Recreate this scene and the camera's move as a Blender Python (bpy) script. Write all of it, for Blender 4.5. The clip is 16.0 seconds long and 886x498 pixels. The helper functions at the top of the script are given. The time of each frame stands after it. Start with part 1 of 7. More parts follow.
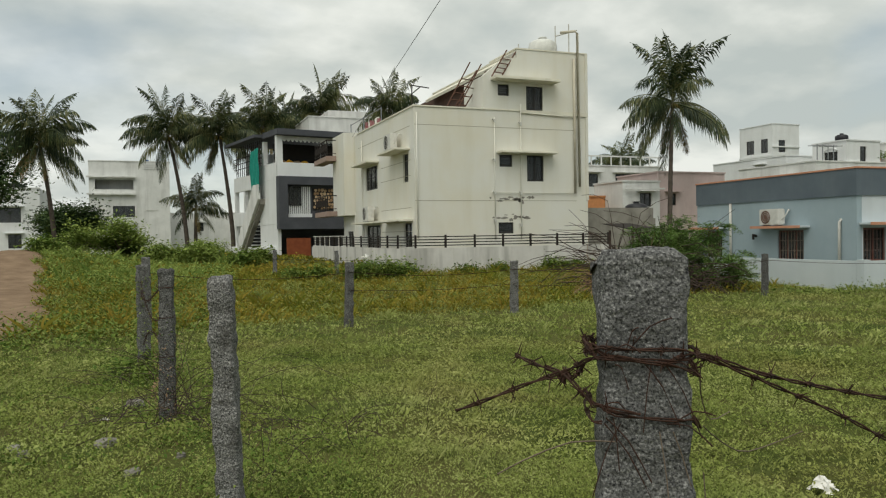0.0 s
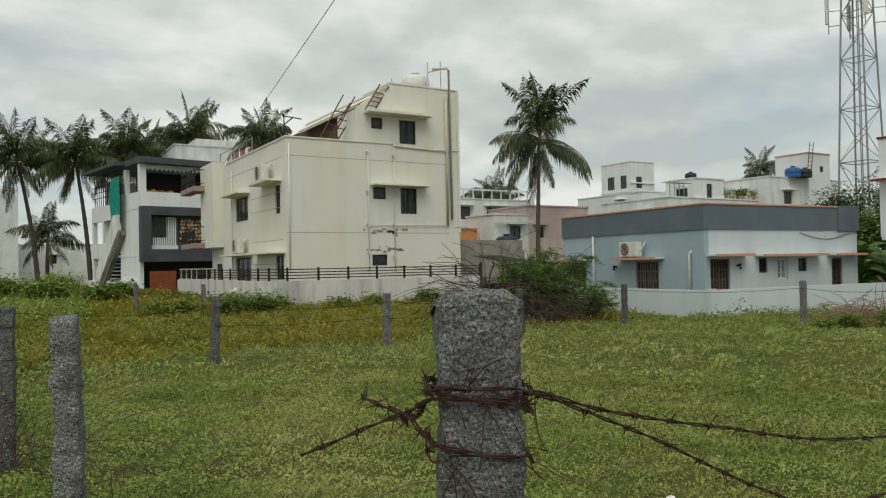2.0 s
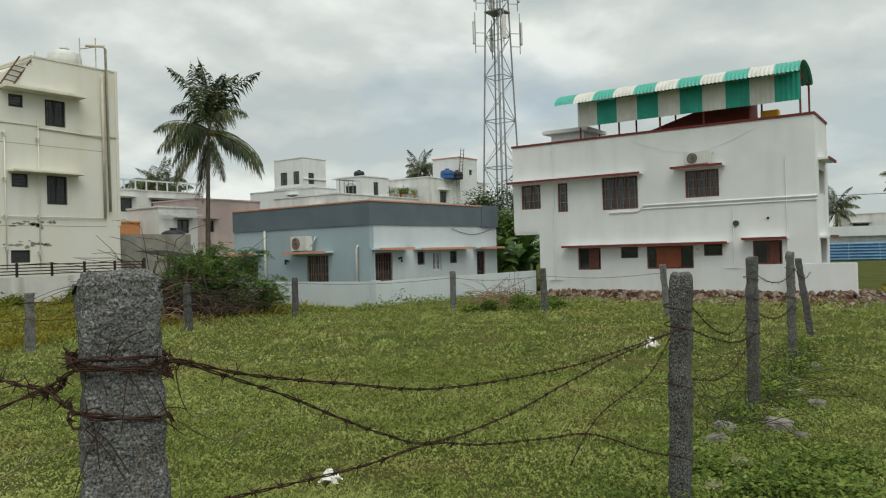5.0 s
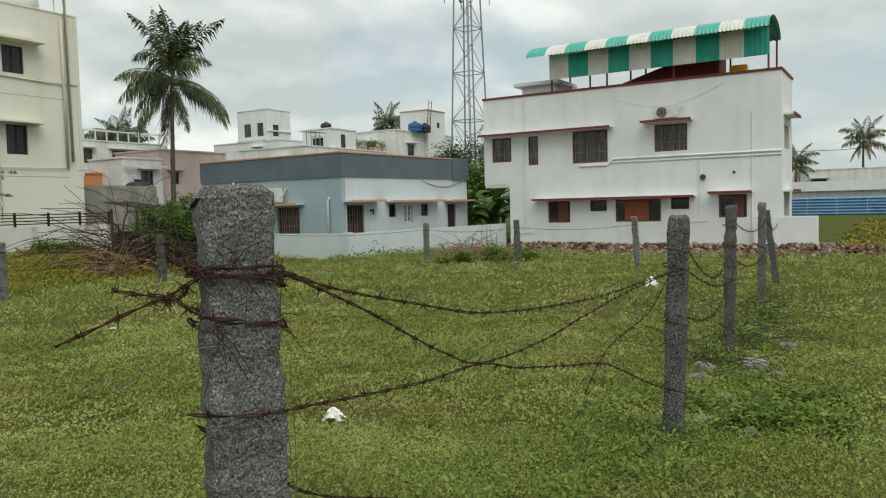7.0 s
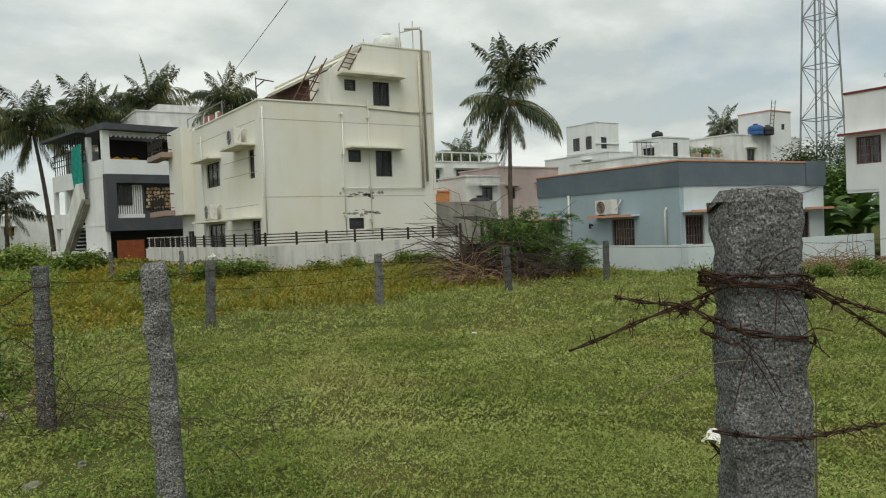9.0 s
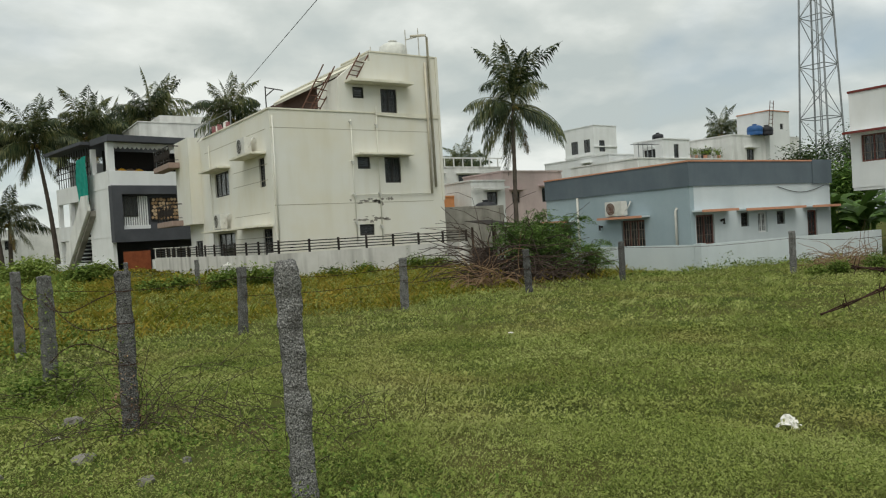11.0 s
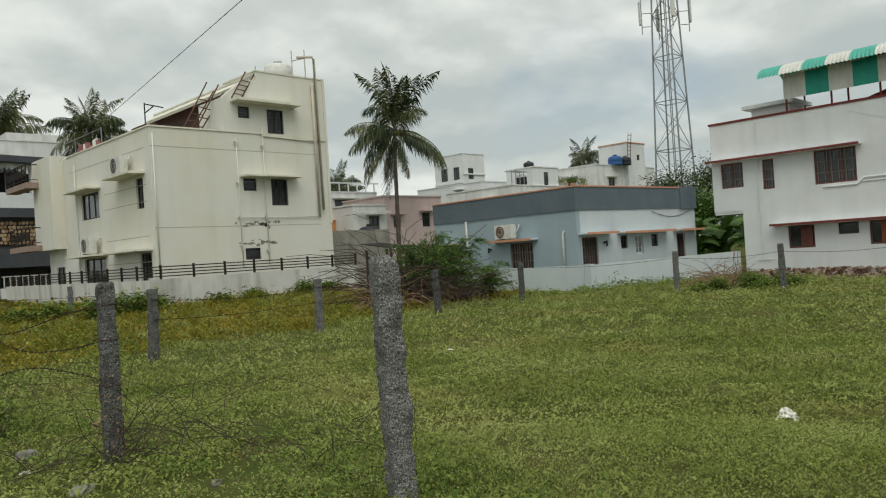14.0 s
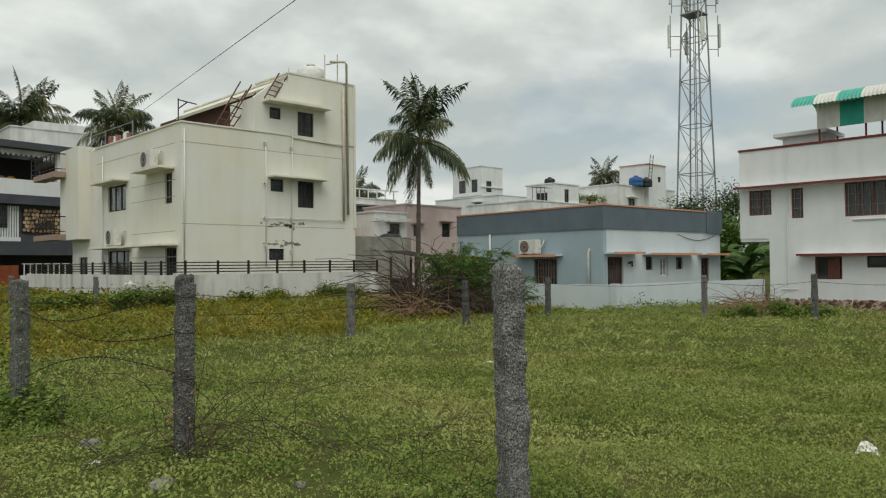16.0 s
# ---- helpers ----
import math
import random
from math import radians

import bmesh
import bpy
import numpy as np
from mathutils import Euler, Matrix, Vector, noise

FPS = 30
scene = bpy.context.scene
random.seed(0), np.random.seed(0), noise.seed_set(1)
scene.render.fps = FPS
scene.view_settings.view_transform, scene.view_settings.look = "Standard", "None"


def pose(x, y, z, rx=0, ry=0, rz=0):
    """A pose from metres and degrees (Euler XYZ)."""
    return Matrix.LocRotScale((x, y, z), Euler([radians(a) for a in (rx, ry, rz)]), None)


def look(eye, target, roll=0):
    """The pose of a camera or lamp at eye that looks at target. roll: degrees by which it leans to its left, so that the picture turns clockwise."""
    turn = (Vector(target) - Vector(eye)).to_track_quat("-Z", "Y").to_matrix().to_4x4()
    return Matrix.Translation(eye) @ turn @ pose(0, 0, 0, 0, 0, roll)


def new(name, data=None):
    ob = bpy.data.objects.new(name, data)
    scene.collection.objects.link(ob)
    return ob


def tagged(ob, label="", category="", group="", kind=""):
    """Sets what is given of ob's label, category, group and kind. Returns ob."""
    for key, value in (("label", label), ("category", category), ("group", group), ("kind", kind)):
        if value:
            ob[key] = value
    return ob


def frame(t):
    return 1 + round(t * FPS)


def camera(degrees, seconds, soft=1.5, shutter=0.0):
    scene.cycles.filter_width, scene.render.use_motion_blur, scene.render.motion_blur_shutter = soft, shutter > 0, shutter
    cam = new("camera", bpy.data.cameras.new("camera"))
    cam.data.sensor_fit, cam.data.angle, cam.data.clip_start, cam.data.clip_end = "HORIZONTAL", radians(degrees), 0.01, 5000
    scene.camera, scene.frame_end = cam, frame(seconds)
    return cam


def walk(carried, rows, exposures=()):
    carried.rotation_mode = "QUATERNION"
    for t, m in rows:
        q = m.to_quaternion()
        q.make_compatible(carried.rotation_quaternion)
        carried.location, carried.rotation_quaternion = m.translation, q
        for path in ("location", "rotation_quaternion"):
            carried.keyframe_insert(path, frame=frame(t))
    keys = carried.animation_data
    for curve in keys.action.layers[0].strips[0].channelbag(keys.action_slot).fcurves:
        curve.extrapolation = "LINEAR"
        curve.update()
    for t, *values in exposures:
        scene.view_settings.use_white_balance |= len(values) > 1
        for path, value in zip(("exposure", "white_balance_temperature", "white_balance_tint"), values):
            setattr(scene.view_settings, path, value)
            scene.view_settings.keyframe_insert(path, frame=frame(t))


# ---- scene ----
cam = camera(61.5, 16.0, 1.15)

PATH = [
    (0, (0.151, -0.263, 1.834), (0.874, 1.601, 1.796), -0.9),
    (0.5, (0.153, -0.276, 1.846), (0.879, 1.588, 1.860), -0.9),
    (1, (0.165, -0.290, 1.853), (0.966, 1.542, 1.889), -1.0),
    (1.5, (0.186, -0.285, 1.851), (1.089, 1.500, 1.885), -1.0),
    (2, (0.198, -0.306, 1.854), (1.222, 1.411, 1.895), -1.1),
    (2.5, (0.225, -0.319, 1.848), (1.437, 1.271, 1.871), -0.7),
    (3, (0.242, -0.323, 1.840), (1.647, 1.101, 1.851), -0.6),
    (3.5, (0.244, -0.324, 1.824), (1.788, 0.946, 1.801), -0.8),
    (4, (0.236, -0.351, 1.816), (1.827, 0.861, 1.815), -0.7),
    (4.5, (0.163, -0.437, 1.816), (1.777, 0.744, 1.824), -1.5),
    (5, (0.086, -0.548, 1.825), (1.735, 0.585, 1.832), -1.6),
    (5.2, (0.136, -0.491, 1.820), (1.819, 0.590, 1.827), -2.2),
    (7.3, (-0.186, -0.359, 1.751), (1.508, 0.696, 1.626), -1.3),
    (7.5, (-0.190, -0.341, 1.751), (1.476, 0.761, 1.660), -0.8),
    (8, (-0.241, -0.243, 1.756), (1.232, 1.108, 1.718), -2.1),
    (8.5, (-0.288, -0.146, 1.756), (0.961, 1.416, 1.719), -2.1),
    (9, (-0.375, -0.047, 1.752), (0.731, 1.619, 1.695), -2.3),
    (9.5, (-0.582, 0.008, 1.746), (0.568, 1.643, 1.680), -3.9),
    (10, (-0.734, 0.031, 1.755), (0.358, 1.706, 1.704), -3.9),
    (12.5, (-1.451, 0.522, 1.672), (-0.278, 2.142, 1.67), -2.9),
    (13, (-1.568, 0.665, 1.675), (-0.395, 2.283, 1.736), -4.2),
    (13.5, (-1.652, 0.788, 1.61), (-0.359, 2.313, 1.662), -3.1),
    (14, (-1.916, 0.991, 1.633), (-0.511, 2.415, 1.642), -3.7),
    (14.5, (-2.009, 0.978, 1.611), (-0.629, 2.426, 1.659), 0.0),
    (15, (-2.099, 1.178, 1.617), (-0.738, 2.644, 1.628), -1.2),
    (15.5, (-2.237, 1.241, 1.665), (-0.895, 2.724, 1.659), 0.1),
    (16, (-2.271, 1.447, 1.633), (-0.884, 2.888, 1.673), -0.5),
]
walk(cam, [(t, look(eye, target, roll)) for t, eye, target, roll in PATH], [(0, 0.10, 6650, 6), (2.0, 0.05, 6540, 6), (3.0, 0.06, 6520, 6), (4.5, 0.10, 6470, 6), (7.4, 0.27, 6480, 6), (8.3, 0.17, 6500, 6), (10.0, 0.15, 6500, 6), (12.5, 0.06, 6500, 6), (16, 0.04, 6500, 6)])

# ---------------------------------------------------------------- world and sun
world = bpy.data.worlds.new("sky")
scene.world = world
world.use_nodes = True
wn, wl = world.node_tree.nodes, world.node_tree.links
wn.clear()


def wnode(kind, **kw):
    n = wn.new(kind)
    for k, v in kw.items():
        n.inputs[k].default_value = v
    return n


sky = wn.new("ShaderNodeTexSky")
sky.sky_type, sky.sun_disc = "NISHITA", False
sky.sun_elevation, sky.sun_rotation = radians(58), radians(215)
sky_dim = wn.new("ShaderNodeVectorMath")
sky_dim.operation = "SCALE"
sky_dim.inputs[3].default_value = 0.105
wl.new(sky.outputs[0], sky_dim.inputs[0])
tc = wn.new("ShaderNodeTexCoord")
sep = wn.new("ShaderNodeSeparateXYZ")
wl.new(tc.outputs["Generated"], sep.inputs[0])


def wmath(op, a, b=None):
    n = wn.new("ShaderNodeMath")
    n.operation = op
    for i, v in enumerate((a, b)):
        if v is None:
            continue
        if isinstance(v, (int, float)):
            n.inputs[i].default_value = v
        else:
            wl.new(v, n.inputs[i])
    return n.outputs[0]


# Cloud sheet: directions thrown on to a flat layer high above.
lift = wmath("ADD", wmath("ABSOLUTE", sep.outputs[2]), 0.30)
flat = wn.new("ShaderNodeCombineXYZ")
wl.new(wmath("DIVIDE", sep.outputs[0], lift), flat.inputs[0])
wl.new(wmath("DIVIDE", sep.outputs[1], lift), flat.inputs[1])
flat.inputs[2].default_value = 7.9
big = wnode("ShaderNodeTexNoise", Scale=1.0, Detail=4.0, Roughness=0.5, Distortion=0.25)
wl.new(flat.outputs[0], big.inputs["Vector"])
cover = wn.new("ShaderNodeValToRGB")
cover.color_ramp.elements[0].position, cover.color_ramp.elements[0].color = 0.34, (0.62, 0.62, 0.62, 1)
cover.color_ramp.elements[1].position, cover.color_ramp.elements[1].color = 0.50, (1, 1, 1, 1)
wl.new(big.outputs[0], cover.inputs[0])
# billows: lit where the sheet thins out towards the zenith, grey below
above = wn.new("ShaderNodeVectorMath")
above.operation = "MULTIPLY"
above.inputs[1].default_value = (0.93, 0.93, 1.0)
wl.new(flat.outputs[0], above.inputs[0])
billow = []
for source in (flat.outputs[0], above.outputs[0]):
    n = wnode("ShaderNodeTexNoise", Scale=1.6, Detail=8.0, Roughness=0.5, Distortion=0.1)
    wl.new(source, n.inputs["Vector"])
    billow.append(n.outputs[0])
relief = wmath("MULTIPLY", wmath("SUBTRACT", billow[0], billow[1]), 2.3)
body = wmath("MULTIPLY", wmath("SUBTRACT", billow[0], 0.5), 0.6)
broad = wmath("MULTIPLY", wmath("SUBTRACT", wmath("MULTIPLY", sep.outputs[1], 0.6), wmath("MULTIPLY", sep.outputs[0], 0.8)), 0.2)
level = wmath("ADD", wmath("ADD", relief, body), wmath("ADD", broad, 0.47))
tone = wn.new("ShaderNodeValToRGB")
tone.color_ramp.elements[0].position, tone.color_ramp.elements[0].color = 0.20, (0.47, 0.515, 0.515, 1)
tone.color_ramp.elements[1].position, tone.color_ramp.elements[1].color = 0.80, (0.78, 0.795, 0.77, 1)
mid_tone = tone.color_ramp.elements.new(0.50)
mid_tone.color = (0.585, 0.615, 0.60, 1)
wl.new(level, tone.inputs[0])
skymix = wn.new("ShaderNodeMix")
skymix.data_type = "RGBA"
wl.new(cover.outputs[0], skymix.inputs["Factor"])
wl.new(sky_dim.outputs[0], skymix.inputs[6])
wl.new(tone.outputs[0], skymix.inputs[7])
bg = wnode("ShaderNodeBackground", Strength=1.0)
wl.new(skymix.outputs[2], bg.inputs[0])
wout = wn.new("ShaderNodeOutputWorld")
wl.new(bg.outputs[0], wout.inputs[0])

sun = new("sun", bpy.data.lights.new("sun", "SUN"))
sun.data.energy, sun.data.angle, sun.data.color = 1.85, radians(55), (1.0, 0.965, 0.885)
sun.matrix_world = look((-14, -20, 40), (0, 0, 0))
scene.view_settings.exposure = 0.0

# ---------------------------------------------------------------- materials
def material(name, colours, scale=3.0, rough=0.85, bump=0.15, bump_scale=60.0, metal=0.0, stain=None, stain_amount=0.0,
             island=0.0, objects=0.0, spec=0.3, streaks=False, detail=6.0, bump_dist=0.01, leaf=0.0, blotch=0.9, spread=(0.3, 0.7)):
    """Noise between several colours at two scales, fine relief, and stains (blotches, or streaks that run down)."""
    m = bpy.data.materials.new(name)
    m.use_nodes = True
    n, l = m.node_tree.nodes, m.node_tree.links
    p = n["Principled BSDF"]
    p.inputs["Roughness"].default_value, p.inputs["Metallic"].default_value = rough, metal
    p.inputs["Specular IOR Level"].default_value = spec
    geo, obj = n.new("ShaderNodeNewGeometry"), n.new("ShaderNodeObjectInfo")
    noi = n.new("ShaderNodeTexNoise")
    noi.inputs["Scale"].default_value, noi.inputs["Detail"].default_value, noi.inputs["Roughness"].default_value = scale, detail, 0.62
    l.new(geo.outputs["Position"], noi.inputs["Vector"])
    ramp = n.new("ShaderNodeValToRGB")
    el = ramp.color_ramp.elements
    while len(el) < len(colours):
        el.new(0.5)
    for i, c in enumerate(colours):
        el[i].position = spread[0] + (spread[1] - spread[0]) * i / max(1, len(colours) - 1)
        el[i].color = (*c, 1)
    fac = noi.outputs[0]

    def math_node(op, a, b):
        q = n.new("ShaderNodeMath")
        q.operation = op
        for i, v in enumerate((a, b)):
            if isinstance(v, (int, float)):
                q.inputs[i].default_value = v
            else:
                l.new(v, q.inputs[i])
        return q.outputs[0]

    for amount, source in ((island, geo.outputs["Random Per Island"]), (objects, obj.outputs["Random"])):
        if amount:
            fac = math_node("ADD", fac, math_node("MULTIPLY", math_node("SUBTRACT", source, 0.5), amount))
    l.new(fac, ramp.inputs[0])
    colour = ramp.outputs[0]
    if stain:
        tex = n.new("ShaderNodeTexNoise")
        tex.inputs["Scale"].default_value, tex.inputs["Detail"].default_value = 1.0, 5.0
        mapping = n.new("ShaderNodeMapping")
        mapping.inputs["Scale"].default_value = (1.7, 1.7, 0.22) if streaks else (blotch, blotch, blotch)
        l.new(geo.outputs["Position"], mapping.inputs[0])
        l.new(mapping.outputs[0], tex.inputs["Vector"])
        mask = n.new("ShaderNodeValToRGB")
        mask.color_ramp.elements[0].position, mask.color_ramp.elements[1].position = 0.48, 0.8
        l.new(tex.outputs[0], mask.inputs[0])
        mix = n.new("ShaderNodeMix")
        mix.data_type = "RGBA"
        l.new(math_node("MULTIPLY", mask.outputs[0], stain_amount), mix.inputs["Factor"])
        l.new(colour, mix.inputs[6])
        mix.inputs[7].default_value = (*stain, 1)
        colour = mix.outputs[2]
    l.new(colour, p.inputs["Base Color"])
    if bump:
        fine = n.new("ShaderNodeTexNoise")
        fine.inputs["Scale"].default_value, fine.inputs["Detail"].default_value = bump_scale, 4.0
        l.new(geo.outputs["Position"], fine.inputs["Vector"])
        b = n.new("ShaderNodeBump")
        b.inputs["Strength"].default_value, b.inputs["Distance"].default_value = bump, bump_dist
        l.new(fine.outputs[0], b.inputs["Height"])
        l.new(b.outputs[0], p.inputs["Normal"])
    if leaf:
        tr, mx = n.new("ShaderNodeBsdfTranslucent"), n.new("ShaderNodeMixShader")
        l.new(colour, tr.inputs[0])
        mx.inputs[0].default_value = leaf
        l.new(p.outputs[0], mx.inputs[1])
        l.new(tr.outputs[0], mx.inputs[2])
        l.new(mx.outputs[0], n["Material Output"].inputs[0])
    return m


def plain(name, c, rough=0.6, metal=0.0, vary=0.12, bump=0.08, scale=5.0):
    lo, hi = tuple(v * (1 - vary) for v in c), tuple(min(1, v * (1 + vary)) for v in c)
    return material(name, [lo, hi], scale, rough, bump, 40.0, metal)


M = {}
M["cream"] = material("cream_plaster", [(0.72, 0.715, 0.685), (0.70, 0.685, 0.62), (0.68, 0.64, 0.525)], 0.2, 0.9, 0.12, 50, stain=(0.52, 0.46, 0.31), stain_amount=0.28, streaks=True)
M["cream_trim"] = material("cream_trim", [(0.66, 0.63, 0.52), (0.76, 0.73, 0.63)], 2.0, 0.9, 0.1, 50, stain=(0.3, 0.28, 0.23), stain_amount=0.35, streaks=True)
M["duct_tan"] = material("weathered_tan_pipe", [(0.40, 0.36, 0.28), (0.55, 0.51, 0.42)], 2.0, 0.8, 0.1, 50, stain=(0.25, 0.22, 0.17), stain_amount=0.4, streaks=True)
M["groove"] = plain("groove_line", (0.36, 0.33, 0.25), 0.9)
M["white"] = material("white_plaster", [(0.68, 0.69, 0.69), (0.76, 0.77, 0.77)], 0.7, 0.9, 0.1, 50, stain=(0.5, 0.5, 0.47), stain_amount=0.28, streaks=True)
M["white_old"] = material("weathered_white_plaster", [(0.62, 0.62, 0.60), (0.76, 0.76, 0.74)], 0.9, 0.9, 0.15, 40, stain=(0.28, 0.27, 0.25), stain_amount=0.45, streaks=True)
M["wall_wash"] = material("limewashed_wall", [(0.56, 0.54, 0.51), (0.68, 0.66, 0.63)], 1.1, 0.92, 0.2, 30, stain=(0.15, 0.14, 0.125), stain_amount=0.8, streaks=True)
M["blue_wall"] = material("blue_grey_paint", [(0.30, 0.375, 0.415), (0.35, 0.425, 0.46)], 0.9, 0.85, 0.1, 40, stain=(0.27, 0.34, 0.38), stain_amount=0.45, streaks=True)
M["pale_blue"] = material("pale_blue_paint", [(0.52, 0.57, 0.60), (0.585, 0.63, 0.65)], 0.9, 0.85, 0.1, 40, stain=(0.40, 0.44, 0.46), stain_amount=0.35, streaks=True)
M["grey_band"] = material("dark_grey_paint", [(0.095, 0.12, 0.145), (0.125, 0.155, 0.18)], 0.9, 0.75, 0.1, 40, stain=(0.2, 0.22, 0.24), stain_amount=0.25, streaks=True)
M["charcoal"] = material("charcoal_paint", [(0.055, 0.058, 0.068), (0.085, 0.088, 0.1)], 0.8, 0.7, 0.1, 40)
M["orange_trim"] = plain("terracotta_trim", (0.55, 0.27, 0.17), 0.8)
M["red_trim"] = plain("maroon_trim", (0.17, 0.035, 0.03), 0.7)
M["brown_wood"] = material("dark_red_wood", [(0.09, 0.03, 0.022), (0.18, 0.065, 0.048)], 6.0, 0.55, 0.1, 60)
M["door_wood"] = material("varnished_door_wood", [(0.20, 0.05, 0.022), (0.28, 0.085, 0.035)], 4.0, 0.5, 0.1, 60)
M["black_frame"] = plain("black_window_frame", (0.03, 0.028, 0.025), 0.5)
M["grille_white"] = plain("grille_paint", (0.17, 0.11, 0.09), 0.6)
M["grille_light"] = plain("cream_grille_paint", (0.26, 0.20, 0.16), 0.6)
# near black: the shade of unlit rooms and recesses is in the colour
M["dark_room"] = plain("dark_shaded_interior", (0.03, 0.026, 0.024), 0.9)
M["curtain"] = material("curtain_cloth", [(0.03, 0.022, 0.019), (0.08, 0.06, 0.05)], 9.0, 0.95, 0.1, 30)
M["slate"] = plain("roof_slab", (0.4, 0.38, 0.35), 0.9)
M["pvc"] = material("pvc_pipe", [(0.5, 0.49, 0.45), (0.62, 0.61, 0.57)], 3.0, 0.5, 0.05, 40)
M["iron"] = material("dark_painted_iron", [(0.02, 0.017, 0.016), (0.045, 0.035, 0.03)], 8.0, 0.55, 0.2, 90, 0.4)
M["rust"] = material("rusted_wire", [(0.024, 0.015, 0.013), (0.062, 0.030, 0.020), (0.03, 0.022, 0.02)], 40.0, 0.85, 0.5, 300, 0.3, bump_dist=0.002)
M["rust_light"] = material("rusted_steel", [(0.10, 0.05, 0.035), (0.2, 0.11, 0.08)], 8.0, 0.85, 0.3, 60, 0.3)
M["steel"] = material("galvanised_steel", [(0.2, 0.215, 0.225), (0.31, 0.32, 0.33)], 3.0, 0.5, 0.1, 40, 0.6)
M["ac_white"] = plain("ac_casing", (0.62, 0.61, 0.57), 0.5)
M["ac_dark"] = plain("ac_fan_dark", (0.06, 0.055, 0.05), 0.6)
M["tank_black"] = plain("black_plastic", (0.025, 0.025, 0.03), 0.45)
M["tank_blue"] = plain("blue_plastic", (0.03, 0.10, 0.27), 0.45)
M["tank_white"] = plain("white_plastic", (0.66, 0.66, 0.62), 0.5)
M["green_sheet"] = material("green_roof_sheet", [(0.015, 0.26, 0.19), (0.03, 0.34, 0.26)], 2.0, 0.5, 0.05, 40)
M["white_sheet"] = material("white_roof_sheet", [(0.55, 0.54, 0.49), (0.68, 0.68, 0.63)], 2.0, 0.5, 0.05, 40, stain=(0.4, 0.38, 0.32), stain_amount=0.4, streaks=True)
# paler copy of green_sheet with the sky's reflection put in the colour
M["green_roof"] = material("sky_paled_green_sheet", [(0.03, 0.31, 0.235), (0.06, 0.40, 0.31)], 2.0, 0.38, 0.05, 40, spec=0.5)
M["green_net"] = material("green_shade_net", [(0.01, 0.20, 0.16), (0.02, 0.28, 0.22)], 4.0, 0.9, 0.2, 200)
M["blue_sheet"] = material("blue_corrugated_sheet", [(0.10, 0.22, 0.38), (0.16, 0.30, 0.47)], 1.0, 0.5, 0.1, 40)
M["pink"] = material("pink_plaster", [(0.52, 0.40, 0.385), (0.62, 0.50, 0.475)], 0.8, 0.9, 0.1, 40, stain=(0.3, 0.23, 0.22), stain_amount=0.45, streaks=True)
M["orange_wall"] = plain("orange_plaster", (0.58, 0.26, 0.11), 0.9)
M["old_wall"] = material("mossy_cement_and_soffit_shade", [(0.20, 0.185, 0.16), (0.34, 0.32, 0.28)], 1.5, 0.95, 0.3, 30, stain=(0.09, 0.085, 0.07), stain_amount=0.6, streaks=True)
M["gold"] = plain("amber_panel", (0.7, 0.36, 0.03), 0.6)
M["granite"] = material("rough_granite", [(0.016, 0.016, 0.018), (0.075, 0.075, 0.076), (0.14, 0.139, 0.137), (0.17, 0.169, 0.167), (0.34, 0.335, 0.325)], 210.0, 0.95, 1.0, 70, detail=4.5,
                        stain=(0.03, 0.029, 0.028), stain_amount=0.65, objects=0.05, bump_dist=0.014, blotch=16.0, spread=(0.35, 0.67), spec=0.12)
M["granite_dark"] = material("dark_weathered_granite", [(0.02, 0.02, 0.02), (0.08, 0.079, 0.077), (0.15, 0.148, 0.144), (0.18, 0.177, 0.172), (0.36, 0.35, 0.335)], 130.0, 0.93, 1.0, 55, detail=3.0,
                             stain=(0.03, 0.025, 0.02), stain_amount=0.7, objects=0.1, bump_dist=0.02, blotch=11.0, spread=(0.37, 0.66), spec=0.12)
M["soil"] = material("grown_soil", [(0.045, 0.062, 0.016), (0.07, 0.088, 0.024), (0.095, 0.095, 0.032), (0.06, 0.076, 0.02)], 0.7, 0.97, 0.6, 35, stain=(0.12, 0.09, 0.04), stain_amount=0.35, bump_dist=0.03, spec=0.02)
M["dirt"] = material("red_sandy_dirt", [(0.17, 0.115, 0.075), (0.28, 0.20, 0.135)], 1.6, 0.97, 0.6, 25, stain=(0.13, 0.085, 0.055), stain_amount=0.55, bump_dist=0.04, spec=0.05)
M["leaf"] = material("weed_leaves", [(0.135, 0.18, 0.038), (0.24, 0.285, 0.072), (0.36, 0.39, 0.14)], 0.6, 0.8, 0.0, island=0.25, spec=0.08, leaf=0.2, stain=(0.35, 0.275, 0.11), stain_amount=0.6, blotch=0.45, spread=(0.31, 0.69), detail=4.0)
M["blade"] = material("grass_blades", [(0.185, 0.235, 0.058), (0.29, 0.335, 0.10), (0.41, 0.435, 0.175)], 0.5, 0.8, 0.0, island=0.25, spec=0.08, leaf=0.2, stain=(0.39, 0.315, 0.13), stain_amount=0.5, blotch=0.45, spread=(0.31, 0.69), detail=4.0)
M["tallweed"] = material("olive_weeds", [(0.115, 0.14, 0.018), (0.20, 0.19, 0.024), (0.30, 0.23, 0.04)], 0.35, 0.8, 0.0, island=0.4, spec=0.08, leaf=0.2, stain=(0.33, 0.19, 0.045), stain_amount=0.65, blotch=0.4)
M["herb"] = material("broad_weed_leaves", [(0.075, 0.125, 0.024), (0.135, 0.195, 0.038), (0.215, 0.265, 0.065)], 0.8, 0.7, 0.0, island=0.5, spec=0.08, leaf=0.2)
M["bushleaf"] = material("thorn_bush_leaves", [(0.045, 0.10, 0.018), (0.10, 0.19, 0.035), (0.20, 0.30, 0.075)], 0.9, 0.7, 0.0, island=0.5, spec=0.25, leaf=0.25)
